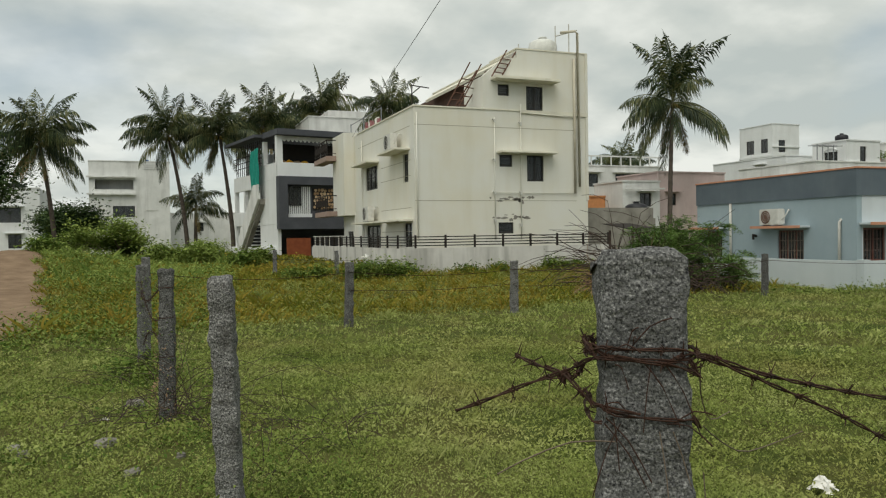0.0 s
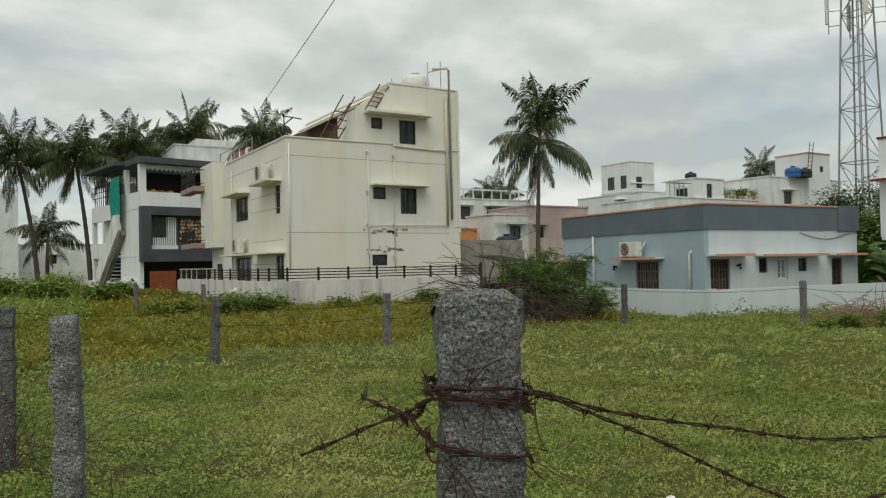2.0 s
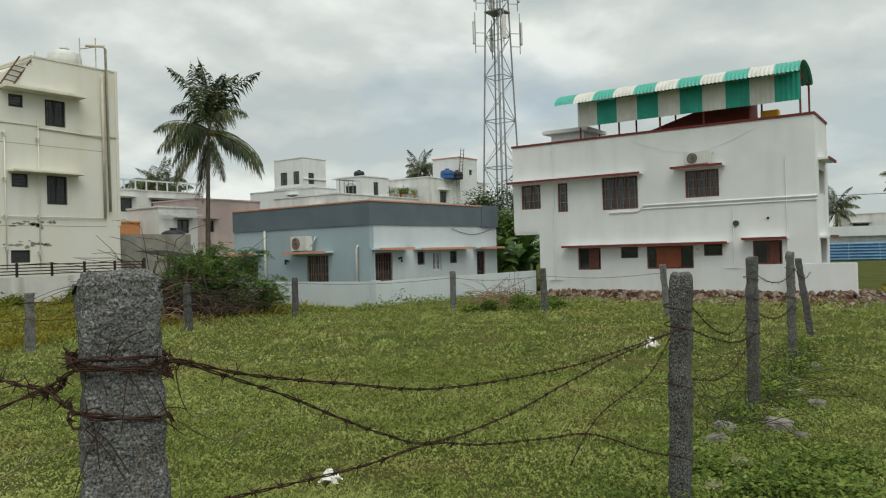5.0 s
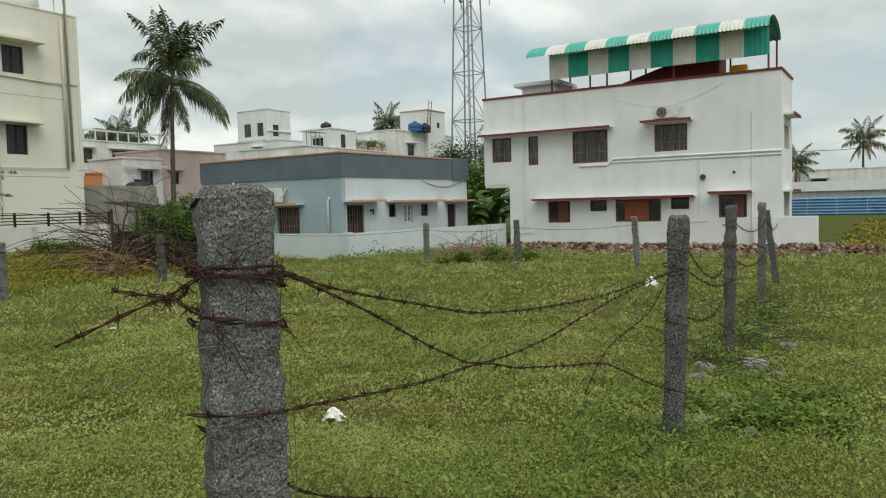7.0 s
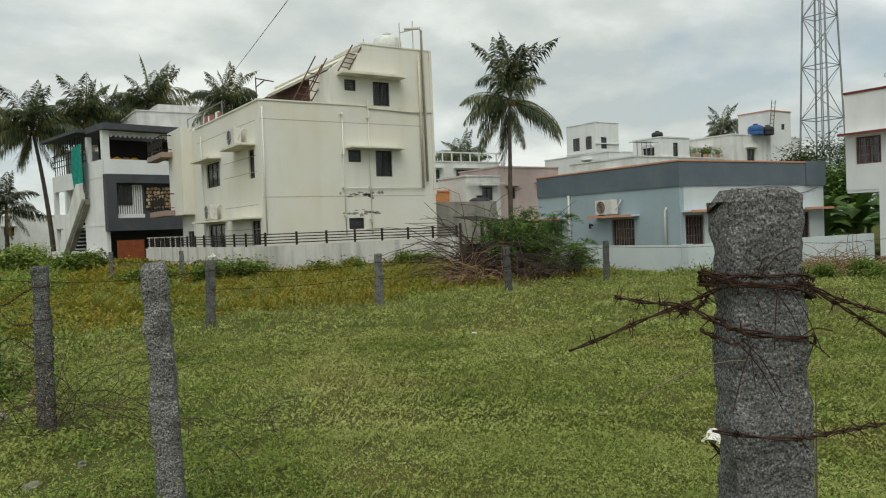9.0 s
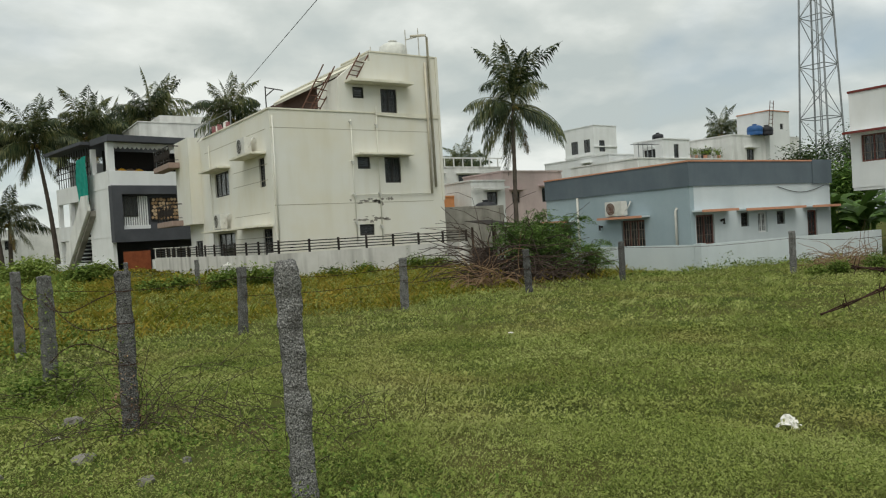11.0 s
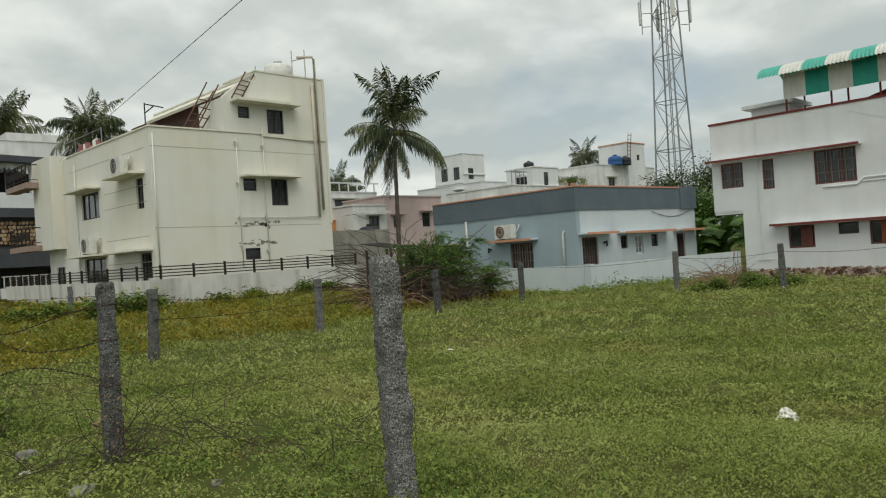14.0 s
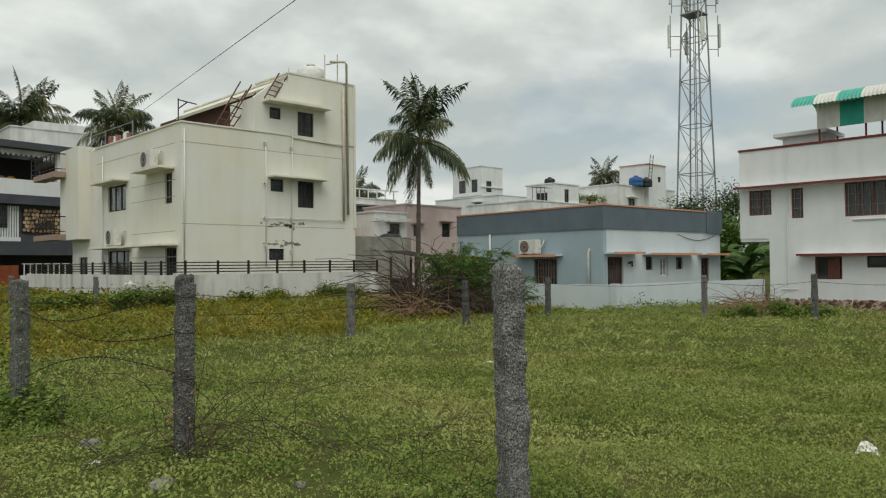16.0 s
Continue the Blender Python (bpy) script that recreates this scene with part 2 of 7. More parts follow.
M["lightleaf"] = material("light_shrub_leaves", [(0.11, 0.17, 0.03), (0.20, 0.27, 0.055), (0.30, 0.36, 0.09)], 0.8, 0.7, 0.0, island=0.5, spec=0.25, leaf=0.25)
M["treeleaf"] = material("tree_leaves", [(0.022, 0.045, 0.014), (0.045, 0.08, 0.022), (0.075, 0.11, 0.032)], 0.6, 0.7, 0.0, island=0.5, spec=0.25, leaf=0.2)
M["banana"] = material("banana_leaves", [(0.075, 0.15, 0.028), (0.16, 0.26, 0.055)], 1.5, 0.6, 0.0, island=0.4, leaf=0.25)
M["frond"] = material("palm_leaflets", [(0.022, 0.038, 0.014), (0.06, 0.085, 0.03), (0.17, 0.17, 0.065)], 0.9, 0.55, 0.0, island=0.45, objects=0.35, spec=0.4, leaf=0.2)
M["dryfrond"] = material("withered_palm_leaflets", [(0.16, 0.12, 0.045), (0.26, 0.19, 0.08)], 0.7, 0.8, 0.0, island=0.35, objects=0.3)
M["trunk"] = material("palm_bark", [(0.05, 0.04, 0.033), (0.11, 0.09, 0.073)], 5.0, 0.95, 0.5, 30, bump_dist=0.02)
M["twig"] = material("dry_twigs", [(0.10, 0.075, 0.055), (0.2, 0.155, 0.12)], 6.0, 0.95, 0.3, 80)
M["thorn"] = material("dark_thorn_stems", [(0.035, 0.024, 0.02), (0.085, 0.06, 0.047)], 9.0, 0.95, 0.3, 80)
M["coconut"] = plain("coconut_husk", (0.16, 0.12, 0.03), 0.7)
M["stone"] = material("field_stone", [(0.13, 0.12, 0.105), (0.27, 0.25, 0.225)], 6.0, 0.95, 0.6, 40, objects=0.4)
M["rubble"] = material("brick_rubble", [(0.10, 0.055, 0.038), (0.17, 0.10, 0.07), (0.28, 0.23, 0.19)], 2.0, 0.95, 0.5, 30, island=0.7)
M["litter"] = plain("white_plastic_film", (0.74, 0.72, 0.68), 0.5)
M["red_cloth"] = material("red_cloth", [(0.22, 0.045, 0.05), (0.42, 0.27, 0.27)], 6.0, 0.9, 0.1, 60)
M["straw"] = material("dry_stalks", [(0.20, 0.12, 0.07), (0.30, 0.2, 0.12)], 3.0, 0.95, 0.1, 60, island=0.4)
M["firewood"] = material("stone_cladding", [(0.30, 0.19, 0.10), (0.52, 0.38, 0.24)], 3.0, 0.8, 0.4, 30, objects=0.7)


def glass(name, tint):
    m = bpy.data.materials.new(name)
    m.use_nodes = True
    p = m.node_tree.nodes["Principled BSDF"]
    p.inputs["Base Color"].default_value = (*tint, 1)
    p.inputs["Roughness"].default_value, p.inputs["Transmission Weight"].default_value = 0.06, 0.75
    p.inputs["Specular IOR Level"].default_value = 0.35
    return m


M["glass"] = glass("dark_window_glass", (0.13, 0.14, 0.145))

# ---------------------------------------------------------------- helpers of this scene
def world_of(ob):
    m = ob.matrix_basis.copy()
    while ob.parent:
        m = ob.parent.matrix_basis @ ob.matrix_parent_inverse @ m
        ob = ob.parent
    return m


def thing(name, loc, label, category, group="", kind="", turn=0.0):
    ob = new(name)
    ob.empty_display_size = 0.2
    ob.matrix_basis = pose(*loc, 0, 0, turn)
    return tagged(ob, label, category, group, kind)


def finish(name, bm, mat, smooth=False):
    me = bpy.data.meshes.new(name)
    bm.to_mesh(me)
    bm.free()
    for mm in (mat if isinstance(mat, (list, tuple)) else [mat]):
        me.materials.append(mm)
    if smooth:
        me.polygons.foreach_set("use_smooth", [True] * len(me.polygons))
    return me


def part(name, bm, mat, parent=None, label="", local=False, smooth=False):
    """Links bm as one mesh under a thing or a part; its coordinates are the world's, or the thing's own where local."""
    if parent is not None and not local:
        bm.transform(world_of(parent).inverted())
    ob = new(name, finish(name, bm, mat, smooth))
    ob.parent = parent
    if label:
        ob["label"] = label
    return ob


def box(bm, x0, x1, y0, y1, z0, z1, bevel=0.0, m=None):
    r = bmesh.ops.create_cube(bm, size=1.0)
    vs = r["verts"]
    bmesh.ops.scale(bm, vec=(x1 - x0, y1 - y0, z1 - z0), verts=vs)
    bmesh.ops.translate(bm, vec=((x0 + x1) / 2, (y0 + y1) / 2, (z0 + z1) / 2), verts=vs)
    if bevel:
        es = list({e for v in vs for e in v.link_edges})
        g = bmesh.ops.bevel(bm, geom=es, offset=bevel, segments=2, affect="EDGES")
        vs = list({v for f in g["faces"] for v in f.verts} | {v for v in vs if v.is_valid})
    if m is not None:
        bmesh.ops.transform(bm, matrix=m, verts=vs)
    return bm


def B1(*a, **k):
    return box(bmesh.new(), *a, **k)


def tube(bm, pts, r, sides=6, r_end=None):
    """A round bar along a polyline, tapering from r to r_end."""
    pts = [Vector(p) for p in pts]
    r_end = r if r_end is None else r_end
    rings = []
    for i, p in enumerate(pts):
        d = (pts[min(i + 1, len(pts) - 1)] - pts[max(i - 1, 0)])
        d = d.normalized() if d.length > 1e-9 else Vector((0, 0, 1))
        a = d.orthogonal().normalized() if abs(d.z) < 0.9 else d.cross(Vector((0, 1, 0))).normalized()
        if abs(d.z) < 0.9:
            a = d.cross(Vector((0, 0, 1))).normalized()
        b = d.cross(a)
        rr = r + (r_end - r) * i / max(1, len(pts) - 1)
        rings.append([bm.verts.new(p + rr * (math.cos(2 * math.pi * k / sides) * a + math.sin(2 * math.pi * k / sides) * b)) for k in range(sides)])
    for q, w in zip(rings, rings[1:]):
        for k in range(sides):
            bm.faces.new((q[k], q[(k + 1) % sides], w[(k + 1) % sides], w[k]))
    bm.faces.new(rings[0][::-1])
    bm.faces.new(rings[-1])
    return bm


def T1(*a, **k):
    return tube(bmesh.new(), *a, **k)


def wall(bm, axis, pos, u0, u1, z0, z1, thick=0.22, holes=()):
    """An upright wall whose outer face lies at axis = pos and which is thick towards +axis; holes (u0, u1, z0, z1) go through it."""
    us = sorted({u0, u1, *[v for h in holes for v in h[:2] if u0 < v < u1]})
    zs = sorted({z0, z1, *[v for h in holes for v in h[2:] if z0 < v < z1]})

    def solid(i, k):
        if not (0 <= i < len(us) - 1 and 0 <= k < len(zs) - 1):
            return False
        u, z = (us[i] + us[i + 1]) / 2, (zs[k] + zs[k + 1]) / 2
        return not any(h[0] < u < h[1] and h[2] < z < h[3] for h in holes)

    def P(d, u, z):
        return bm.verts.new((pos + d, u, z) if axis == "x" else (u, pos + d, z))

    for i in range(len(us) - 1):
        for k in range(len(zs) - 1):
            if not solid(i, k):
                continue
            a, b, c, d = us[i], us[i + 1], zs[k], zs[k + 1]
            bm.faces.new([P(0, a, c), P(0, b, c), P(0, b, d), P(0, a, d)])
            bm.faces.new([P(thick, a, c), P(thick, a, d), P(thick, b, d), P(thick, b, c)])
            for (di, dk, e) in ((-1, 0, ((a, c), (a, d))), (1, 0, ((b, c), (b, d))), (0, -1, ((a, c), (b, c))), (0, 1, ((a, d), (b, d)))):
                if not solid(i + di, k + dk):
                    bm.faces.new([P(0, *e[0]), P(0, *e[1]), P(thick, *e[1]), P(thick, *e[0])])
    bmesh.ops.remove_doubles(bm, verts=bm.verts, dist=0.0005)
    bmesh.ops.recalc_face_normals(bm, faces=bm.faces)
    return bm


def slab(axis, d0, d1, u0, u1, z0, z1, bevel=0.0):
    """A box given by its depth along the axis and its width along the wall."""
    return B1(d0, d1, u0, u1, z0, z1, bevel) if axis == "x" else B1(u0, u1, d0, d1, z0, z1, bevel)


def add_slab(bm, axis, d0, d1, u0, u1, z0, z1):
    return box(bm, d0, d1, u0, u1, z0, z1) if axis == "x" else box(bm, u0, u1, d0, d1, z0, z1)


def window(parent, axis, pos, h, frame_mat, leaves=2, bars=0, local=False, cloth=True, name="window", bar_mat=None, label=""):
    """A framed window in the hole h of the wall at axis = pos: frame, panes, grille bars and a curtain behind."""
    u0, u1, z0, z1 = h
    f, d = 0.065, pos + 0.07
    w = (u1 - u0) / leaves
    g = f * 0.45
    panes = [(u0 + i * w + (f if i == 0 else g), u0 + (i + 1) * w - (f if i == leaves - 1 else g), z0 + f, z1 - f) for i in range(leaves)]
    bm = wall(bmesh.new(), axis, d, u0, u1, z0, z1, 0.06, panes)
    win = part(name, bm, frame_mat, parent, label, local)
    for i in range(leaves):
        a, b = panes[i][:2]
        part("pane", slab(axis, d + 0.025, d + 0.035, a, b, z0 + f, z1 - f), M["glass"], win, "", True if local else False)
        if cloth:
            bm = bmesh.new()
            n, r0 = 7, []
            for k in range(n):
                u, dd = a + (b - a) * k / (n - 1), d + 0.12 + 0.02 * (k % 2)
                r0.append([bm.verts.new((dd, u, z) if axis == "x" else (u, dd, z)) for z in (z0, z1)])
            for p0, p1 in zip(r0, r0[1:]):
                bm.faces.new((p0[0], p1[0], p1[1], p0[1]))
            part("curtain", bm, M["curtain"], win, "", local)
    if bars:
        for i in range(bars):
            u = u0 + (i + 0.5) * (u1 - u0) / bars
            bm = bmesh.new()
            add_slab(bm, axis, d - 0.03, d - 0.016, u - 0.008, u + 0.008, z0 + 0.03, z1 - 0.03)
            part("bar", bm, bar_mat or frame_mat, win, "", local)
        for k in (0.33, 0.66):
            z = z0 + k * (z1 - z0)
            part("bar", slab(axis, d - 0.045, d - 0.031, u0 + 0.02, u1 - 0.02, z - 0.008, z + 0.008), bar_mat or frame_mat, win, "", local)
    return win


def sunshade(parent, axis, pos, u0, u1, z, proj=0.55, thick=0.09, mat=None, edge=None, local=False):
    s = part("sunshade", slab(axis, pos - proj, pos + 0.05, u0, u1, z, z + thick, 0.012), mat or M["cream_trim"], parent, "", local)
    if edge:
        part("edging", slab(axis, pos - proj - 0.012, pos - proj + 0.05, u0 - 0.012, u1 + 0.012, z - 0.01, z + thick + 0.012), edge, s, "", local)
    return s


def ac_unit(axis, pos, u0, z, w=0.8, hgt=0.56, label="off-white air conditioner outdoor unit on a sunshade", turn=None, fan="ac_dark"):
    """Outdoor unit: casing, fan ring, fan, feet and hose."""
    loc = (pos - 0.36, u0 + w / 2, z) if axis == "x" else (u0 + w / 2, pos - 0.36, z)
    t = thing("air_conditioner_unit", loc, label, "air conditioner", "outdoor air conditioners", turn=(-90 if axis == "x" else 0) if turn is None else turn)
    part("casing", B1(-w / 2, w / 2, -0.15, 0.15, 0.04, hgt, 0.02), M["ac_white"], t, "", True)
    c, r = (-w * 0.14, -0.152, hgt * 0.53), hgt * 0.4
    bm = bmesh.new()
    for rr in (r, r * 0.72, r * 0.42):
        tube(bm, [(c[0] + rr * math.cos(a * math.pi / 10), c[1] - 0.012, c[2] + rr * math.sin(a * math.pi / 10)) for a in range(21)], 0.006, 4)
    part("fan_guard", bm, M["ac_white"], t, "", True)
    bm = bmesh.new()
    ring = [bm.verts.new((c[0] + r * math.cos(a * math.pi / 12), c[1] - 0.003, c[2] + r * math.sin(a * math.pi / 12))) for a in range(24)]
    bm.faces.new(ring)
    part("fan", bm, M[fan], t, "round fan opening", True)
    for s in (-1, 1):
        part("foot", B1(s * w * 0.3 - 0.03, s * w * 0.3 + 0.03, -0.17, 0.17, 0.0, 0.04), M["steel"], t, "", True)
    part("side_panel", B1(w * 0.32, w * 0.5 + 0.012, -0.158, 0.158, 0.07, hgt - 0.03, 0.01), M["ac_white"], t, "", True)
    pts = [(w / 2, 0.02, hgt * 0.35), (w / 2 + 0.12, 0.03, hgt * 0.5), (w / 2 + 0.2, 0.08, hgt * 0.75), (w / 2 + 0.14, 0.2, hgt * 0.95), (w / 2 + 0.05, 0.33, hgt * 0.9)]
    part("hose", T1(pts, 0.022, 6), M["ac_white"], t, "insulated hose", True)
    return t


def leaf_mesh(name, centres, size, mat, rng, upright=0.5, slim=0.45, bend=None):
    """Many diamond leaves in one mesh: centres (n, 3), lengths (n,); upright: how far they stand up."""
    n = len(centres)
    az, el = rng.uniform(0, 2 * np.pi, n), rng.normal(upright, 0.35, n)
    d = np.stack([np.cos(az) * np.cos(el), np.sin(az) * np.cos(el), np.sin(el)], 1)
    side = np.stack([-np.sin(az), np.cos(az), rng.normal(0, 0.35, n)], 1)
    L = size[:, None]
    base = centres - d * L * 0.5
    mid = centres + np.array([0, 0, 1]) * L * 0.10
    v = np.stack([base, mid + side * L * slim * 0.5, centres + d * L * 0.5, mid - side * L * slim * 0.5], 1).reshape(-1, 3)
    return quads(name, v, mat)


def quads(name, v, mat):
    """A mesh of separate quads from an array of corners (4n, 3)."""
    n = len(v) // 4
    me = bpy.data.meshes.new(name)
    me.vertices.add(4 * n)
    me.vertices.foreach_set("co", v.astype(np.float32).ravel())
    me.loops.add(4 * n)
    me.loops.foreach_set("vertex_index", np.arange(4 * n, dtype=np.int32))
    me.polygons.add(n)
    me.polygons.foreach_set("loop_start", np.arange(0, 4 * n, 4, dtype=np.int32))
    me.update(calc_edges=True)
    me.materials.append(mat)
    return me


def smooth01(a, b, v):
    t = np.clip((v - a) / (b - a), 0, 1)
    return t * t * (3 - 2 * t)


def ground_z(x, y):
    """The lie of the land: higher by the near fence, level over the plot, rising towards the houses beyond."""
    x, y = np.asarray(x, float), np.asarray(y, float)
    near = 0.36 * (1 - smooth01(2.0, 12.0, np.hypot(x + 0.3, y + 0.3)))
    rise = 0.28 * smooth01(17, 27, y) * (1 - smooth01(15, 20, x)) + 0.25 * smooth01(30, 48, y) * (1 - smooth01(18, 26, x))
    dip = -0.2 * smooth01(21, 29, x) * (1 - smooth01(19, 26, y)) * (1 - smooth01(45, 70, x))
    bank = 1.0 * np.exp(-((x + 5.5) / 3.6) ** 2 - ((y - 38) / 5.5) ** 2)
    hollow = -0.19 * smooth01(2.0, 4.5, x) * (1 - smooth01(14, 22, x)) * np.exp(-((y - 2.0) / 3.5) ** 2)
    lumps = 0.03 * np.sin(x * 1.7 + 0.6 * np.sin(y * 1.1)) * np.cos(y * 1.3 + 0.4 * np.sin(x * 0.9)) + 0.015 * np.sin(x * 4.1 + y * 2.3) * np.sin(y * 3.7 - x)
    fade = 1 - smooth01(60, 120, np.hypot(x, y))
    return (near + rise + dip + bank + hollow) * fade + lumps * fade


TRACK = [(-30, 3.0), (-14, 8.0), (-7.5, 10.6), (-4.6, 13.4), (-3.9, 18.5), (-4.7, 25), (-5.7, 33), (-8, 46), (-12, 70)]


def off_track(x, y):
    """Distance from the middle line of the dirt track."""
    x, y = np.asarray(x, float), np.asarray(y, float)
    d = np.full(x.shape, 1e9)
    for (ax, ay), (bx, by) in zip(TRACK, TRACK[1:]):
        t = np.clip(((x - ax) * (bx - ax) + (y - ay) * (by - ay)) / ((bx - ax) ** 2 + (by - ay) ** 2), 0, 1)
        d = np.minimum(d, np.hypot(x - ax - t * (bx - ax), y - ay - t * (by - ay)))
    return d


def gz(x, y):
    return float(ground_z(x, y))

# ---------------------------------------------------------------- ground
def spaced(lo, hi, fine0, fine1, step):
    inner = list(np.arange(fine0, fine1 + 1e-6, step))
    left, right, s = [], [], step
    a = fine0
    while a > lo:
        s *= 1.22
        a -= s
        left.append(max(a, lo))
    s, a = step, fine1
    while a < hi:
        s *= 1.22
        a += s
        right.append(min(a, hi))
    return np.array(left[::-1] + inner + right)


gx, gy = spaced(-2500, 2500, -9, 32, 0.3), spaced(-2500, 2500, -3, 44, 0.3)
X, Y = np.meshgrid(gx, gy)
Z = ground_z(X, Y)
nx, ny = len(gx), len(gy)
idx = np.arange(nx * ny).reshape(ny, nx)
faces = np.stack([idx[:-1, :-1], idx[:-1, 1:], idx[1:, 1:], idx[1:, :-1]], -1).reshape(-1, 4)
me = bpy.data.meshes.new("ground")
me.vertices.add(nx * ny)
me.vertices.foreach_set("co", np.stack([X, Y, Z], -1).astype(np.float32).ravel())
me.loops.add(faces.size)
me.loops.foreach_set("vertex_index", faces.astype(np.int32).ravel())
me.polygons.add(len(faces))
me.polygons.foreach_set("loop_start", np.arange(0, faces.size, 4, dtype=np.int32))
me.update(calc_edges=True)
me.polygons.foreach_set("use_smooth", [True] * len(faces))
me.materials.append(M["soil"])
tagged(new("ground", me), "uneven overgrown plot of soil under weeds", "ground", kind="structure")


pts = []
for (ax, ay), (bx, by) in zip(TRACK, TRACK[1:]):
    n = max(2, int(math.hypot(bx - ax, by - ay) / 0.7))
    pts += [Vector((ax + (bx - ax) * k / n, ay + (by - ay) * k / n, 0)) for k in range(n)]
for _ in range(6):
    pts = [pts[0]] + [(a + b * 2 + c) / 4 for a, b, c in zip(pts, pts[1:], pts[2:])] + [pts[-1]]
bm, rows = bmesh.new(), []
for i, p in enumerate(pts):
    d = (pts[min(i + 1, len(pts) - 1)] - pts[max(i - 1, 0)]).normalized()
    s = Vector((d.y, -d.x, 0))
    r = []
    for k in range(13):
        f = k / 6 - 1
        q = p + s * f * (1.95 + 0.3 * noise.noise((i * 0.4, f * 2, 0)))
        rut = -0.03 * math.exp(-((abs(f) - 0.5) / 0.14) ** 2)
        r.append(bm.verts.new((q.x, q.y, gz(q.x, q.y) + 0.075 + rut - 0.13 * (abs(f) > 0.99) + 0.02 * noise.noise((q.x * 2, q.y * 2, 1)))))
    rows.append(r)
for a, b in zip(rows, rows[1:]):
    for k in range(12):
        bm.faces.new((a[k], a[k + 1], b[k + 1], b[k]))
bmesh.ops.recalc_face_normals(bm, faces=bm.faces)
tagged(part("road", bm, M["dirt"], None, "", smooth=True), "reddish sandy dirt track with wheel ruts", "dirt track", kind="structure")

# ---------------------------------------------------------------- granite fence posts
def granite_post(x, y, top, wide, deep, turn, seed, lean=(0.0, 0.0), label="rough-hewn grey granite fence post", name="fence_post", flare=0.0, crest=0.0):
    rng = random.Random(seed)
    bm = bmesh.new()
    z0 = gz(x, y) - 0.15
    hgt = top - z0
    n, k = (110, 56) if crest else (64, 32)
    rings = []
    off = Vector((seed * 3.7, seed * 1.9, 0))
    for i in range(n + 1):
        z = hgt * i / n
        taper = 1.06 - 0.10 * i / n
        ring = []
        for j in range(k):
            a = 2 * math.pi * (j + 0.5) / k
            c, s = math.cos(a), math.sin(a)
            e = 0.22
            px = math.copysign(abs(c) ** e, c) * wide / 2 * taper
            py = math.copysign(abs(s) ** e, s) * deep / 2 * taper
            p = Vector((px, py, z))
            q = noise.noise(p * 7 + off) * 0.015 + noise.noise(p * 24 + off) * 0.010 + noise.noise(p * 60 + off) * 0.0035
            chip = noise.noise(p * 15 - off)
            q -= 0.012 * max(0.0, chip - 0.22)
            p += Vector((c, s, 0)) * q
            if px > 0:
                p.x += flare * smooth01(0.62, 1.0, 1.0 - z / hgt + 0.45)
            if i == n:
                p.z += noise.noise(Vector((px * 14, py * 14, seed))) * 0.032 - 0.012 * (abs(c) > 0.9) + crest * (0.6 - (2 * px / wide - 0.1) ** 2 - 0.5 * (px > 0.3 * wide))
            p.x += lean[0] * z / hgt
            p.y += lean[1] * z / hgt
            ring.append(bm.verts.new(p))
        rings.append(ring)
    for q, w in zip(rings, rings[1:]):
        for j in range(k):
            bm.faces.new((q[j], q[(j + 1) % k], w[(j + 1) % k], w[j]))
    prev = rings[-1]
    for s in (0.72, 0.4):
        cx = Vector((lean[0], lean[1], 0))
        ring = [bm.verts.new(((v.co - cx) * s + cx).to_2d().to_3d() + Vector((0, 0, hgt + 0.008 + 0.2 * crest + noise.noise(v.co * 20 * s + off) * 0.016))) for v in prev]
        for j in range(k):
            bm.faces.new((prev[j], prev[(j + 1) % k], ring[(j + 1) % k], ring[j]))
        prev = ring
    bm.faces.new(prev)
    ob = part(name, bm, M["granite" if crest else "granite_dark"], None, "", local=True, smooth=True)
    ob.matrix_basis = pose(x, y, z0, 0, 0, turn)
    return tagged(ob, label, "fence post", "granite fence posts")


granite_post(0.942, 0.828, 1.795, 0.154, 0.095, -27, 1, label="thick speckled granite corner post bound with rusted barbed wire", flare=0.016, crest=0.009)
granite_post(0.510, 3.84, 1.625, 0.125, 0.12, -18, 2, (-0.035, 0.0))
granite_post(0.235, 6.90, 1.56, 0.13, 0.11, -12, 3, (0.01, 0.0), label="leaning grey granite post tangled in dry wire and twigs")
granite_post(0.0, 10.35, 1.49, 0.155, 0.13, 10, 4, label="granite fence post overgrown by climbing weeds")
granite_post(0.0, 14.7, 1.50, 0.15, 0.13, 10, 5)
FAR = [(3.76, 14.38, 1.30), (7.65, 14.71, 1.22), (11.66, 15.06, 1.18), (15.82, 15.64, 1.17)]
for i, (x, y, z) in enumerate(FAR):
    granite_post(x, y, z, 0.16, 0.13, 6, 10 + i, ((0.05, 0.0), (0.01, 0), (-0.06, 0), (0, 0))[i])
SIDE = [(19.45, 12.42, 1.20), (18.95, 9.0, 1.27), (19.2, 5.6, 1.33)]
for i, (x, y, z) in enumerate(SIDE):
    granite_post(x, y, z, 0.17, 0.14, 4, 20 + i, ((0, 0), (0, 0.02), (0.0, 0.10))[i])
NEAR = [(4.93, 0.97, 1.64), (9.14, 1.40, 1.655), (13.0, 1.62, 1.66), (16.9, 1.9, 1.47)]
for i, (x, y, z) in enumerate(NEAR):
    granite_post(x, y, z, 0.135, 0.125, 5, 30 + i, ((0.02, -0.05), (0, -0.02), (0, 0), (0, 0.22))[i],
                 label="leaning granite fence post" if i == 3 else "rough-hewn grey granite fence post with wires tied round it")
granite_post(4.5, 29.0, 1.35, 0.15, 0.12, 0, 41)
granite_post(6.45, 26.9, 1.30, 0.15, 0.12, 0, 42)

